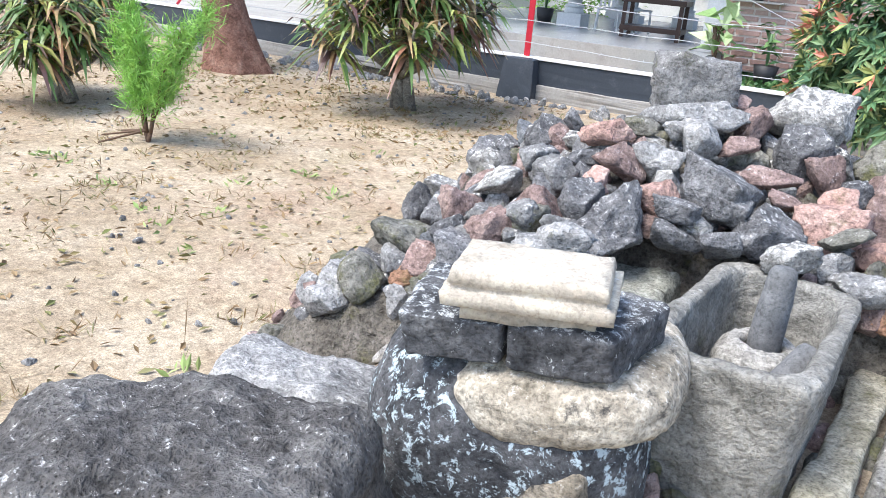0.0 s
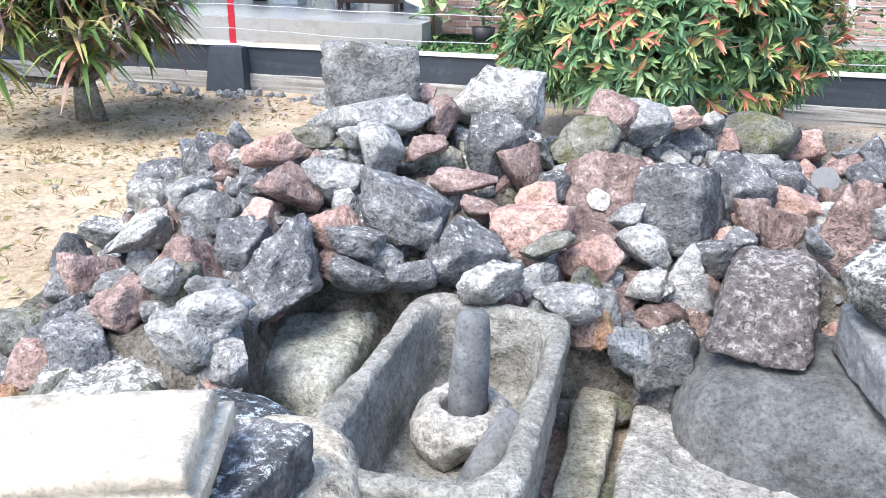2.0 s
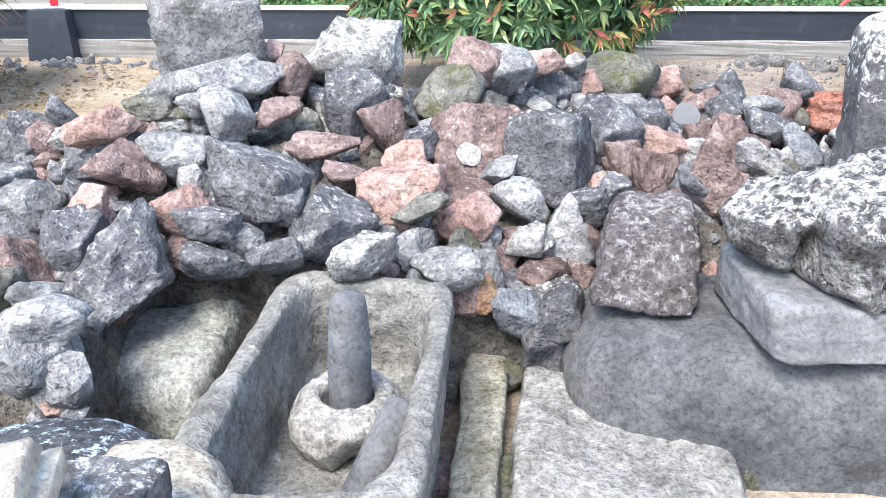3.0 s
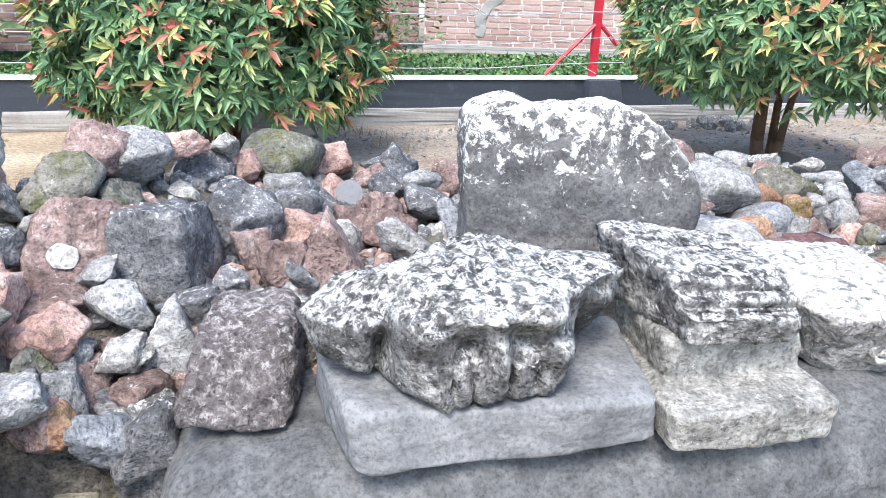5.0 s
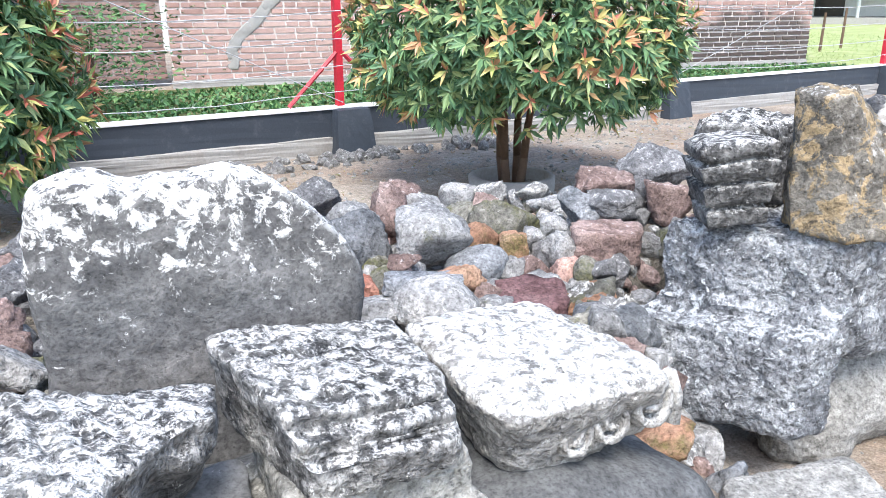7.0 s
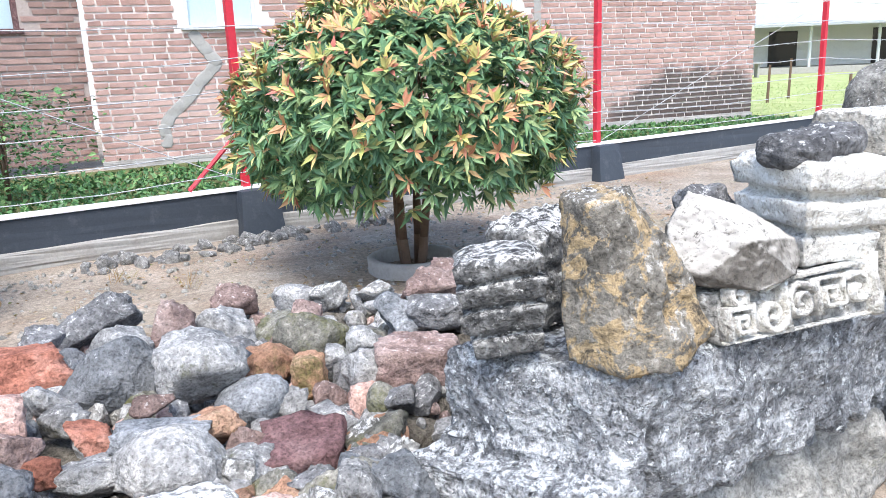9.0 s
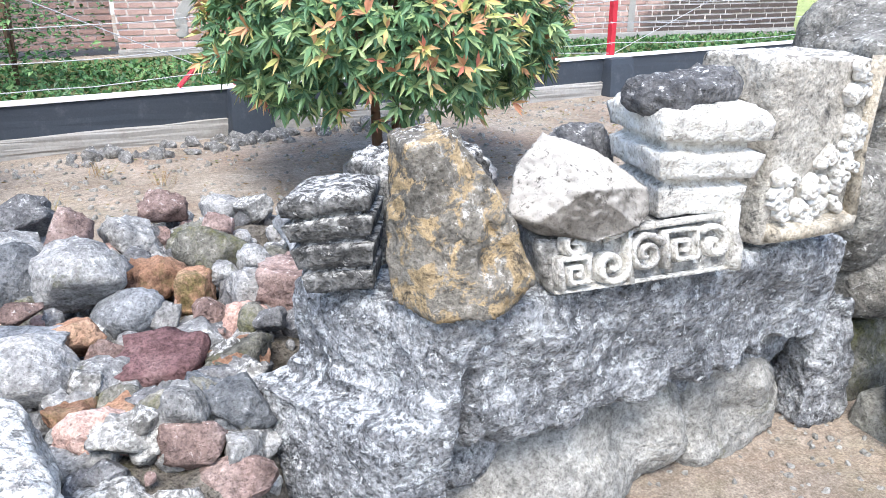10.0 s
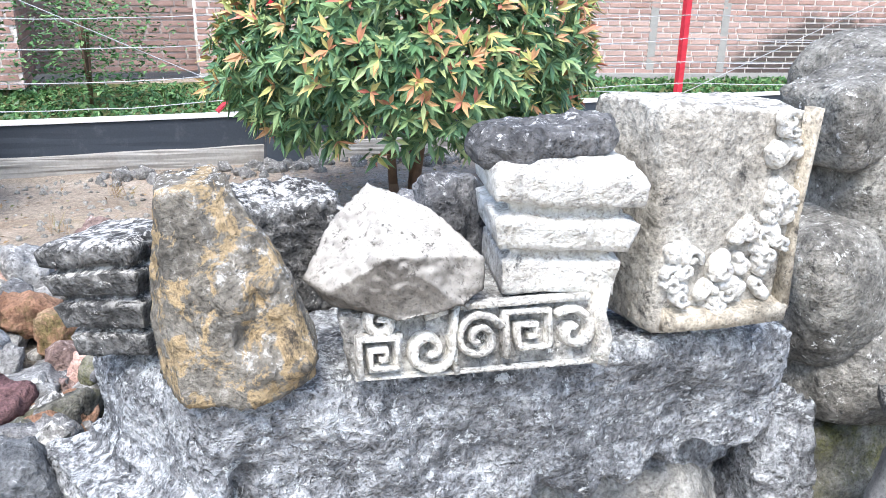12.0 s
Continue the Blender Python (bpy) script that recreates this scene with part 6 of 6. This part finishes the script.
scatter("weeds", 3600, (-6.5, -1.1, 2.4, 8.8), 0.085, 0.1, DRY, "dry weeds and grass stubble on the earth", 1, 0.9, 260, skip=in_row)
scatter("fresh_weeds", 260, (-4.6, -0.9, 2.2, 6.5), 0.08, 0.3, GRASS, "small green weeds on the earth", 2, 0.7, 22)
scatter("twigs", 260, (-6, -0.8, 2.3, 8.8), 0.3, 0.02, DRY, "thin dry twigs on the earth", 8, 0.06)
scatter("fallen_leaves", 3200, (-7, -0.6, 2.3, 9.2), 0.07, 0.4, DRY, "fallen dry leaves on the earth", 3, 0.05)
scatter("fallen_leaves", 1400, (-7.5, -2.2, 6.4, 9.2), 0.08, 0.35, DRY, "thick dry leaf litter under the plants", 4, 0.08)
scatter("fallen_leaves", 1500, (0.0, 10, 5.6, 9.2), 0.06, 0.35, DRY, "dry leaves scattered along the wall", 5, 0.05)
scatter("dry_stalks", 300, (-0.5, 4.2, 6.0, 9.0), 0.22, 0.03, DRY, "dry stalks by the wall", 6, 2.0, 14)


def earth_stone(x, y):
    return ground_z(x, y) - 0.008


small_stones("gravel", 500, (-6, -0.9, 2.2, 9.2), (0.008, 0.03), earth_stone, "small stones on the yard", GREY, 31)
small_stones("gravel", 2600, (0.5, 9.5, 5.4, 9.3), (0.008, 0.034), earth_stone, "stones on the earth along the wall", FLAGSTONE, 32)
small_stones("gravel", 1600, (3.3, 6.5, 1.8, 3.7), (0.004, 0.018), earth_stone, "gravel on the path", FLAGSTONE, 33)
small_stones("wall_stones", 130, (3.2, 6.6, 8.9, 9.35), (0.03, 0.1), earth_stone, "loose stones at the wall's foot", GREY, 34)
small_stones("wall_stones", 160, (-8.2, -1.0, 8.9, 9.35), (0.03, 0.09), earth_stone, "loose stones at the wall's foot", GREY, 35)
small_stones("footing_rubble", 260, (-1.0, 3.3, 2.75, 4.3), (0.025, 0.075), earth_stone, "rubble and mortar between the carved stones", MOSSY, 36)
small_stones("footing_rubble", 200, (-1.0, 3.3, 2.75, 4.3), (0.025, 0.075), earth_stone, "brown rubble between the carved stones", BROWN, 37)


# ---- behind the wall ----
def strip(name, x0, x1, y0, y1, z, material, label, category, kind="structure"):
    me = mesh_of(name, [(x0, y0, z), (x1, y0, z), (x1, y1, z), (x0, y1, z)], [(0, 1, 2, 3)], material)
    return tagged(new(name, me), label, category, kind=kind)


def lawn_material(name, a, b, c2):
    n = Nodes(name, 0.95, specular=0.1)
    c = n.ramp(n.noise(1.2, 8, 0.7), (0.35, a), (0.55, b), (0.7, c2))
    c = n.mix(0.5, c, n.noise(40, 4, 0.8), "OVERLAY")
    n.bump(n.noise(30, 5, 0.8), 0.8, 0.03)
    return n.done(c)


LAWN = lawn_material("sunny grass", (0.28, 0.32, 0.13), (0.36, 0.41, 0.18), (0.48, 0.42, 0.3))
PAVED = lawn_material("pale concrete yard", (0.36, 0.34, 0.31), (0.44, 0.42, 0.38), (0.5, 0.48, 0.44))
strip("lawn", 19.2, 70, 9.8, 70, 0.012, LAWN, "sunlit patchy grass field beyond the wall", "lawn")
strip("paved_yard", -40, -4.6, 10.2, 40, 0.012, PAVED, "pale concrete yard beyond the wall", "pavement")
strip("garden_bed", -3.0, 19, 9.75, 16.2, 0.014, lawn_material("garden soil", (0.1, 0.11, 0.05), (0.14, 0.16, 0.07), (0.22, 0.2, 0.13)), "planted garden bed behind the wall", "garden bed")
scatter("ground_cover", 16000, (-2.6, 18.6, 9.8, 15.6), 0.13, 0.6, COVER, "low green ground cover behind the wall", 11, 0.5, z_of=lambda x, y: 0.02)
scatter("field_grass", 5000, (18, 34, 9.9, 26), 0.16, 0.12, GRASS, "bright grass of the field", 12, 1.2, z_of=lambda x, y: 0.02)


BRICK_L, BRICK_H = 0.37, 0.073


def brick_shapes():
    out = []
    for k in range(4):
        r = random.Random(k)
        bm = bmesh.new()
        box(bm, (BRICK_L, 0.03, BRICK_H))
        for v in bm.verts:
            v.co += Vector((r.uniform(-0.012, 0.012), r.uniform(-0.004, 0.004), r.uniform(-0.006, 0.006)))
        out.append(bm)
    return out


def brick_wall(name, a, b, z0, z1, label, clay, mortar, singles, near, holes=(), seed=0):
    """A wall of brick courses between two plan points; those in the stretch near are parts of their own."""
    a, b = Vector((*a, 0)), Vector((*b, 0))
    length, ang = (b - a).length, math.degrees(math.atan2(b.y - a.y, b.x - a.x))
    base = thing(name, pose(a.x, a.y, 0, 0, 0, ang), label, "wall", kind="structure")
    bm = bmesh.new()
    xs = [0] + sorted(v for h in holes for v in (h[0], h[1])) + [length]
    for i, (u0, u1) in enumerate(zip(xs, xs[1:])):
        if i % 2 == 0:
            box(bm, (u1 - u0, 0.2, z1 - z0), pose((u0 + u1) / 2, 0.1, (z0 + z1) / 2))
        else:
            h = holes[i // 2]
            for lo, hi in ((z0, h[2]), (h[3], z1)):
                if hi > lo:
                    box(bm, (u1 - u0, 0.2, hi - lo), pose((u0 + u1) / 2, 0.1, (lo + hi) / 2))
    part("mortar_bed", bm, mortar, base, "pale mortar")
    r = random.Random(seed)
    meshes = []
    for s in brick_shapes():
        me = bpy.data.meshes.new("brick")
        s.to_mesh(me)
        s.free()
        me.materials.append(clay)
        meshes.append(me)
    verts, faces, made = [], [], 0
    z, row = z0 + 0.06, 0
    shape = [(np.array([v.co[:] for v in me.vertices]), np.array([p.vertices[:] for p in me.polygons])) for me in meshes]
    while z < z1 - 0.04:
        u = -0.2 * (row % 2) + r.uniform(0, 0.05)
        while u < length:
            long = BRICK_L * r.choice((1, 1, 1, 0.52, 0.9))
            if u < 0:
                long, u = max(0.12, long + u), 0.0
            long = min(long, length - u)
            if long > 0.06 and not any(h[0] - 0.02 < u + long and u < h[1] + 0.02 and h[2] < z < h[3] for h in holes):
                k = r.randrange(4)
                at = (u + long / 2, -0.006 + r.uniform(-0.003, 0.003), z)
                if made < singles and near[0] < u < near[1] and near[2] < z < near[3]:
                    ob = new("brick", meshes[k])
                    ob.parent = base
                    ob.matrix_basis = pose(*at) @ Matrix.Diagonal((long / BRICK_L, 1, 1, 1))
                    made += 1
                else:
                    v, f = shape[k]
                    faces.append(f + 8 * len(verts))
                    verts.append(v * np.array((long / BRICK_L, 1, 1)) + np.array(at))
            u += long + 0.036
        z += BRICK_H + 0.037
        row += 1
    ob = new("brickwork", mesh_of("brickwork", np.concatenate(verts), np.concatenate(faces), clay, False))
    ob.parent = base
    tagged(ob, "the rest of the brick courses", kind="stuff")
    return base


def houses():
    # the long brick house
    right = brick_wall("wall_brick_house", (4.8, 16.45), (18.7, 13.75), 0.12, 4.2, "long red-brown brick house wall with pale mortar", CLAY, MORTAR, 280, (0.2, 14, 0.3, 2.6), holes=((1.55, 2.75, 2.25, 3.6), (6.5, 7.9, 2.35, 3.7)), seed=1)
    part("plinth", block((14.2, 0.3, 0.16), 8, 30, 0.008, 0.01, 3, m=pose(7.08, 0.08, 0.06)), CEMENT, right, "grey cement plinth")
    for u0, u1, z0, z1 in ((1.55, 2.75, 2.25, 3.6), (6.5, 7.9, 2.35, 3.7)):
        win = new("window")
        win.parent = right
        win.matrix_basis = pose((u0 + u1) / 2, 0.06, (z0 + z1) / 2)
        w, h = u1 - u0, z1 - z0
        for x in (-1, 1):
            part("frame", box(bmesh.new(), (0.07, 0.12, h), pose(x * (w / 2 - 0.035), 0, 0), 0.006), LIGHTGREY, win)
            part("shutter", box(bmesh.new(), (w / 2 - 0.1, 0.03, h - 0.16), pose(x * w / 4, 0.01, 0), 0.004), BLUEPAINT, win, "pale blue boarded shutter")
        part("sill", box(bmesh.new(), (w + 0.14, 0.2, 0.06), pose(0, -0.05, -h / 2 + 0.03), 0.008), LIGHTGREY, win)
    bm = bmesh.new()
    r = random.Random(4)
    p = Vector((1.65, 0, 2.2))
    for k in range(11):
        q = p + Vector((r.uniform(-0.22, 0.03) if k > 2 else 0.12, 0, -0.17))
        block(((q - p).length * 1.4, 0.03, 0.2), 4, 4, 0.006, 0.02, k, bm=bm, m=pose((p.x + q.x) / 2, -0.02, (p.z + q.z) / 2, 0, math.degrees(math.atan2(-(q.z - p.z), q.x - p.x)), 0))
        p = q
    part("crack_patch", bm, CEMENT, right, "grey cement smeared over a stepped crack", True)
    for u in (4.6, 8.4, 9.9):
        part("column_line", box(bmesh.new(), (0.16, 0.03, 3.9), pose(u, -0.008, 2.1), 0.004), CEMENT, right, "flush grey cement column")
    part("roof", box(bmesh.new(), (15.4, 3.2, 0.1), pose(7, 0.7, 4.6, -18)), ROOFTIN, right, "grey sheet roof")
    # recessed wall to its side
    left = brick_wall("wall_brick_recess", (0.6, 17.0), (4.8, 16.9), 0.12, 4.2, "recessed darker brick wall with a shuttered window", CLAY_DARK, MORTAR_DARK, 0, (0, 0, 0, 0), holes=((2.1, 3.3, 2.3, 3.5),), seed=2)
    win = new("window")
    win.parent = left
    win.matrix_basis = pose(2.7, 0.06, 2.9)
    part("frame", box(bmesh.new(), (1.2, 0.05, 1.2), pose(0, 0.06, 0)), BLUEPAINT, win, "pale boarded shutter")
    for x in (-0.56, 0.56):
        part("frame", box(bmesh.new(), (0.09, 0.1, 1.2), pose(x, 0, 0), 0.006), MAROON, win)
    part("sill", box(bmesh.new(), (1.3, 0.16, 0.08), pose(0, -0.04, -0.6), 0.006), MAROON, win)
    # the brick house with the porch
    front = brick_wall("wall_porch_house", (-2.1, 15.0), (2.2, 15.0), 0.1, 3.8, "brick side wall of the porch house with a shelf", CLAY, MORTAR, 150, (0.1, 3.5, 0.5, 2.4), seed=3)
    part("corner_post", block((0.3, 0.3, 3.7), 4, 30, 0.004, 0.006, 8, m=pose(-0.12, 0.1, 1.95)), LIGHTGREY, front, "pale grey painted corner post")
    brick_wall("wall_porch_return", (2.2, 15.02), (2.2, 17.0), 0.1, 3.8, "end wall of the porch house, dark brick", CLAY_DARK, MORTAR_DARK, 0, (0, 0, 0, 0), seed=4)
    tagged(part("wall_shelf", box(bmesh.new(), (0.8, 0.2, 0.03), pose(-1.6, 14.88, 1.2), 0.004), CEMENT), "narrow grey shelf on the brick wall", "shelf")
    box_m = thing("meter_box", pose(-1.25, 14.93, 1.42), "small grey meter box with the number 12", "meter box")
    part("case", box(bmesh.new(), (0.2, 0.1, 0.24), Matrix(), 0.012), GALV, box_m)
    text = bpy.data.curves.new("number", "FONT")
    text.body, text.size, text.extrude, text.align_x = "12", 0.16, 0.002, "CENTER"
    text.materials.append(WHITE)
    ob = new("number", text)
    ob.parent = box_m
    ob.matrix_basis = pose(0, -0.054, -0.055, 90)
    pot = thing("flower_pot", pose(-1.62, 14.88, 1.217), "dark green small pot on the shelf", "pot")
    part("pot", cyl(bmesh.new(), 0.1, 0.14, 0.2, pose(0, 0, 0.1)), BLACKPLASTIC, pot, "", True)
    tagged(part("wall_block", block((0.24, 0.16, 0.2), 6, 8, 0.01, 0.02, 3, m=pose(-0.75, 14.92, 1.14)), CEMENT), "small cement block fixed on the brick wall", "block")

    # porch: floor, columns, table, chairs
    porch = thing("porch_floor", pose(0, 0, 0), "raised porch floor of grey glazed tiles", "floor", kind="structure")
    part("slab", box(bmesh.new(), (6.6, 9, 0.38), pose(-5.3, 18.0, 0.17)), CEMENT, porch, "bare cement edge of the porch")
    tile = mesh_of("tile", *box_data(0.592, 0.592, 0.012), TILE, False)
    for i in range(11):
        for j in range(15):
            ob = new("tile", tile)
            ob.parent = porch
            ob.location = (-8.3 + 0.6 * i, 13.82 + 0.6 * j, 0.366)
    column = thing("porch_column", pose(-5.27, 16.6, 0.372), "grey round porch column on a stepped square base", "column", "porch columns")
    part("base", box(bmesh.new(), (0.5, 0.5, 0.26), pose(0, 0, 0.13), 0.01), LIGHTGREY, column)
    bm = cyl(bmesh.new(), 0.2, 0.17, 0.12, pose(0, 0, 0.32), 24)
    cyl(bm, 0.19, 0.19, 0.05, pose(0, 0, 0.4), 24)
    part("collar", bm, LIGHTGREY, column, "", True)
    part("shaft", cyl(bmesh.new(), 0.14, 0.13, 3.2, pose(0, 0, 2.0), 24), LIGHTGREY, column, "", True)
    for x, y in ((-4.65, 18.4), (-3.9, 20.3), (-5.9, 21.5), (-3.3, 22.0), (-7.6, 16.6)):
        copy_thing(column, pose(x, y, 0.372))
    table = thing("low_table", pose(-3.45, 15.9, 0.372, 0, 0, 4), "dark brown wooden bench table with a lower shelf on the porch", "table")
    part("top", box(bmesh.new(), (1.15, 0.7, 0.09), pose(0, 0, 0.66), 0.008), DARKWOOD, table)
    part("shelf", box(bmesh.new(), (1.1, 0.66, 0.09), pose(0, 0, 0.17), 0.008), DARKWOOD, table)
    for x in (-0.5, 0.5):
        for y in (-0.29, 0.29):
            part("leg", box(bmesh.new(), (0.07, 0.07, 0.62), pose(x, y, 0.31), 0.006), DARKWOOD, table)
    chair = thing("plastic_chair", pose(-4.5, 16.4, 0.372, 0, 0, 20), "pale grey plastic garden chair on the porch", "chair", "porch chairs")
    part("seat", box(bmesh.new(), (0.44, 0.44, 0.03), pose(0, 0, 0.42), 0.01), LIGHTGREY, chair)
    bm = bmesh.new()
    for i in range(5):
        box(bm, (0.045, 0.02, 0.42), pose(-0.16 + 0.08 * i, 0.21, 0.66, -8), 0.004)
    box(bm, (0.44, 0.03, 0.06), pose(0, 0.24, 0.88, -8), 0.01)
    part("backrest", bm, LIGHTGREY, chair)
    for x in (-0.19, 0.19):
        for y in (-0.19, 0.19):
            part("leg", rod(bmesh.new(), (x * 1.1, y * 1.1, 0), (x, y, 0.42), 0.022, 6), LIGHTGREY, chair)
        part("armrest", box(bmesh.new(), (0.04, 0.4, 0.025), pose(x * 1.1, 0.0, 0.64), 0.006), LIGHTGREY, chair)
    copy_thing(chair, pose(-4.2, 17.3, 0.372, 0, 0, 70))
    # far porch wall and roof
    back = tagged(part("wall_porch_back", box(bmesh.new(), (26, 0.2, 3.4), pose(-4, 27.5, 1.7)), PLASTER), "pale plastered house wall behind the porch", "wall", kind="structure")
    tagged(part("porch_roof", box(bmesh.new(), (8.5, 11, 0.12), pose(-5, 19, 3.9, 4)), ROOFTIN), "grey roof over the porch", "roof", kind="structure")
    for k, x in enumerate((-9.5, -5.6, -2.5)):
        win = thing("window_%d" % (k + 1), pose(x, 27.36, 1.8), "dark window in the pale house wall", "window", kind="structure")
        part("pane", box(bmesh.new(), (1.1, 0.04, 1.5)), GLASS, win)
        for s in (-1, 1):
            part("frame", box(bmesh.new(), (0.09, 0.08, 1.6), pose(s * 0.55, 0, 0)), WHITE, win)
    # the green house far left
    green = thing("green_house", pose(-17.6, 23.0, 0, 0, 0, 14), "lime green house with dark barred windows and a black dado", "house")
    part("wall", box(bmesh.new(), (13, 0.3, 3.4), pose(0, 0, 1.7)), GREENWALL, green)
    part("dado", box(bmesh.new(), (13, 0.34, 0.6), pose(0, 0, 0.3)), BLACKPLASTIC, green, "black painted lower band")
    part("step", box(bmesh.new(), (13, 1.4, 0.3), pose(0, -0.8, 0.15), 0.02), CEMENT, green)
    part("roof", box(bmesh.new(), (14, 4, 0.12), pose(0, -0.2, 3.7, 12)), ROOFTIN, green)
    for x in (-3.5, 0.2, 3.6):
        w = new("window")
        w.parent = green
        w.matrix_basis = pose(x, -0.17, 1.9)
        part("pane", box(bmesh.new(), (1.9, 0.05, 1.7)), GLASS, w)
        for i in range(6):
            part("bar", box(bmesh.new(), (0.06, 0.06, 1.7), pose(-0.9 + 0.36 * i, -0.04, 0)), DARKWOOD, w)
    bench = thing("bamboo_bench", pose(-14.8, 21.5, 0.012, 0, 0, 14), "grey weathered wooden bench by the green house", "bench")
    part("seat", box(bmesh.new(), (2.6, 0.5, 0.06), pose(0, 0, 0.55)), CEMENT, bench)
    for x in (-1.1, 1.1):
        part("leg", box(bmesh.new(), (0.08, 0.4, 0.52), pose(x, 0, 0.26)), CEMENT, bench)

    # far right: shed, terrace, posts in the field
    shed = thing("far_shed", pose(48, 33, 0, 0, 0, -40), "open far shed with a tin roof on posts", "shed")
    part("back_wall", box(bmesh.new(), (24, 0.3, 3.2), pose(0, 2, 1.6)), PLASTER, shed)
    part("terrace", box(bmesh.new(), (24, 4, 0.4), pose(0, 0, 0.2)), CEMENT, shed)
    part("roof", box(bmesh.new(), (25, 6, 0.14), pose(0, 0, 3.3, 8)), ROOFTIN, shed)
    for x in (-10, -6, -2, 2, 6, 10):
        part("post", rod(bmesh.new(), (x, -1.8, 0.4), (x, -1.8, 3.1), 0.1, 8), LIGHTGREY, shed)
    for x in (-5, 1.5, 8):
        part("doorway", box(bmesh.new(), (1.8, 0.1, 2.3), pose(x, 1.84, 1.5)), GLASS, shed, "dark doorway")
    table2 = thing("far_table", pose(41.5, 30.5, 0.0, 0, 0, -40), "wooden table before the far shed", "table")
    part("top", box(bmesh.new(), (2.6, 0.9, 0.08), pose(0, 0, 0.8)), CEMENT, table2)
    for x in (-1.1, 1.1):
        part("leg", box(bmesh.new(), (0.1, 0.7, 0.78), pose(x, 0, 0.39)), CEMENT, table2)
    for x, y, h in ((23.2, 16.3, 1.1), (25.2, 16.9, 1.25), (28.2, 14.5, 2.8), (21.6, 13.0, 0.9)):
        tagged(part("field_post", rod(bmesh.new(), (x, y, -0.05), (x + 0.04, y, h), 0.045, 7, 0.035), TWIG), "thin wooden stake in the field", "stake", "field stakes")


def box_data(a, b, c):
    v = [(x * a / 2, y * b / 2, z * c / 2) for z in (-1, 1) for y in (-1, 1) for x in (-1, 1)]
    return v, [(0, 2, 3, 1), (4, 5, 7, 6), (0, 1, 5, 4), (2, 6, 7, 3), (0, 4, 6, 2), (1, 3, 7, 5)]


houses()


def potted(x, y, z, spread, leaf, count, seed, material, label, pot=True, width=0.35, rise=0.6):
    base = thing("potted_plant", pose(x, y, z), label, "plant", "plants by the brick house")
    r = np.random.RandomState(seed)
    top = 0.0
    if pot:
        part("pot", cyl(bmesh.new(), 0.14, 0.19, 0.28, pose(0, 0, 0.14), 18), BLACKPLASTIC, base, "black plastic pot", True)
        top = 0.28
    bm = bmesh.new()
    for _ in range(5):
        rod(bm, (0, 0, top - 0.02), (r.uniform(-0.1, 0.1), r.uniform(-0.1, 0.1), top + rise * 0.8), 0.018, 6)
    part("stem", bm, TWIG if not pot else LEAF, base, "", True)
    pos = np.column_stack([r.normal(0, spread * 0.22, count), r.normal(0, spread * 0.22, count), top + r.uniform(0.1, 1, count) * rise])
    way = np.column_stack([r.normal(0, 1, (count, 2)), r.uniform(0.1, 1.0, count)])
    length = leaf * r.uniform(0.6, 1.1, count)
    v, f = leaf_verts(pos, way, np.tile((0, 0, 1.0), (count, 1)) + r.normal(0, 0.3, (count, 3)), length, length * width, 0.35)
    ob = new("foliage", mesh_of("foliage", v, f, material, False))
    ob.parent = base


potted(-1.95, 14.2, 0.01, 0.5, 0.62, 26, 1, DIEF, "pale variegated broad-leaved plant before the porch", False, 0.36, 1.0)
potted(-1.2, 14.4, 0.01, 0.4, 0.35, 22, 2, COVER, "leafy plant in a black pot by the brick wall")
potted(-0.7, 14.5, 0.01, 0.4, 0.3, 24, 3, COVER, "small leafy plant in a black pot by the brick wall")
potted(-6.05, 17.0, 0.372, 0.5, 0.3, 60, 4, COVER, "bushy potted plant beside the porch column", True, 0.4, 0.9)
potted(3.1, 13.6, 0.0, 2.4, 0.12, 1600, 5, COVER, "light green small-leaved shrub before the brick wall", False, 0.5, 1.4)
potted(-7.5, 22.5, 0.0, 3.5, 0.25, 1200, 6, FEATHER, "bright green shrub in the far yard", False, 0.4, 2.0)
potted(-1.5, 25.0, 0.0, 3.5, 0.25, 1400, 7, COVER, "dark green shrub by the far house", False, 0.4, 2.6)


def can_lid():
    """A round dull metal lid lying in the rubble."""
    bm = cyl(bmesh.new(), 0.044, 0.044, 0.012, Matrix(), 28)
    cyl(bm, 0.05, 0.05, 0.006, pose(0, 0, 0.004), 28)
    ob = tagged(part("metal_lid", bm, paint_material("dull tin", (0.2, 0.205, 0.21), (0.13, 0.13, 0.13), 0.5, 0.6, 40), smooth=False), "round dull grey metal lid lying in the rubble", "lid")
    ob.matrix_basis = pose(1.43, 4.88, 0.66, 62, 0, -10)


can_lid()
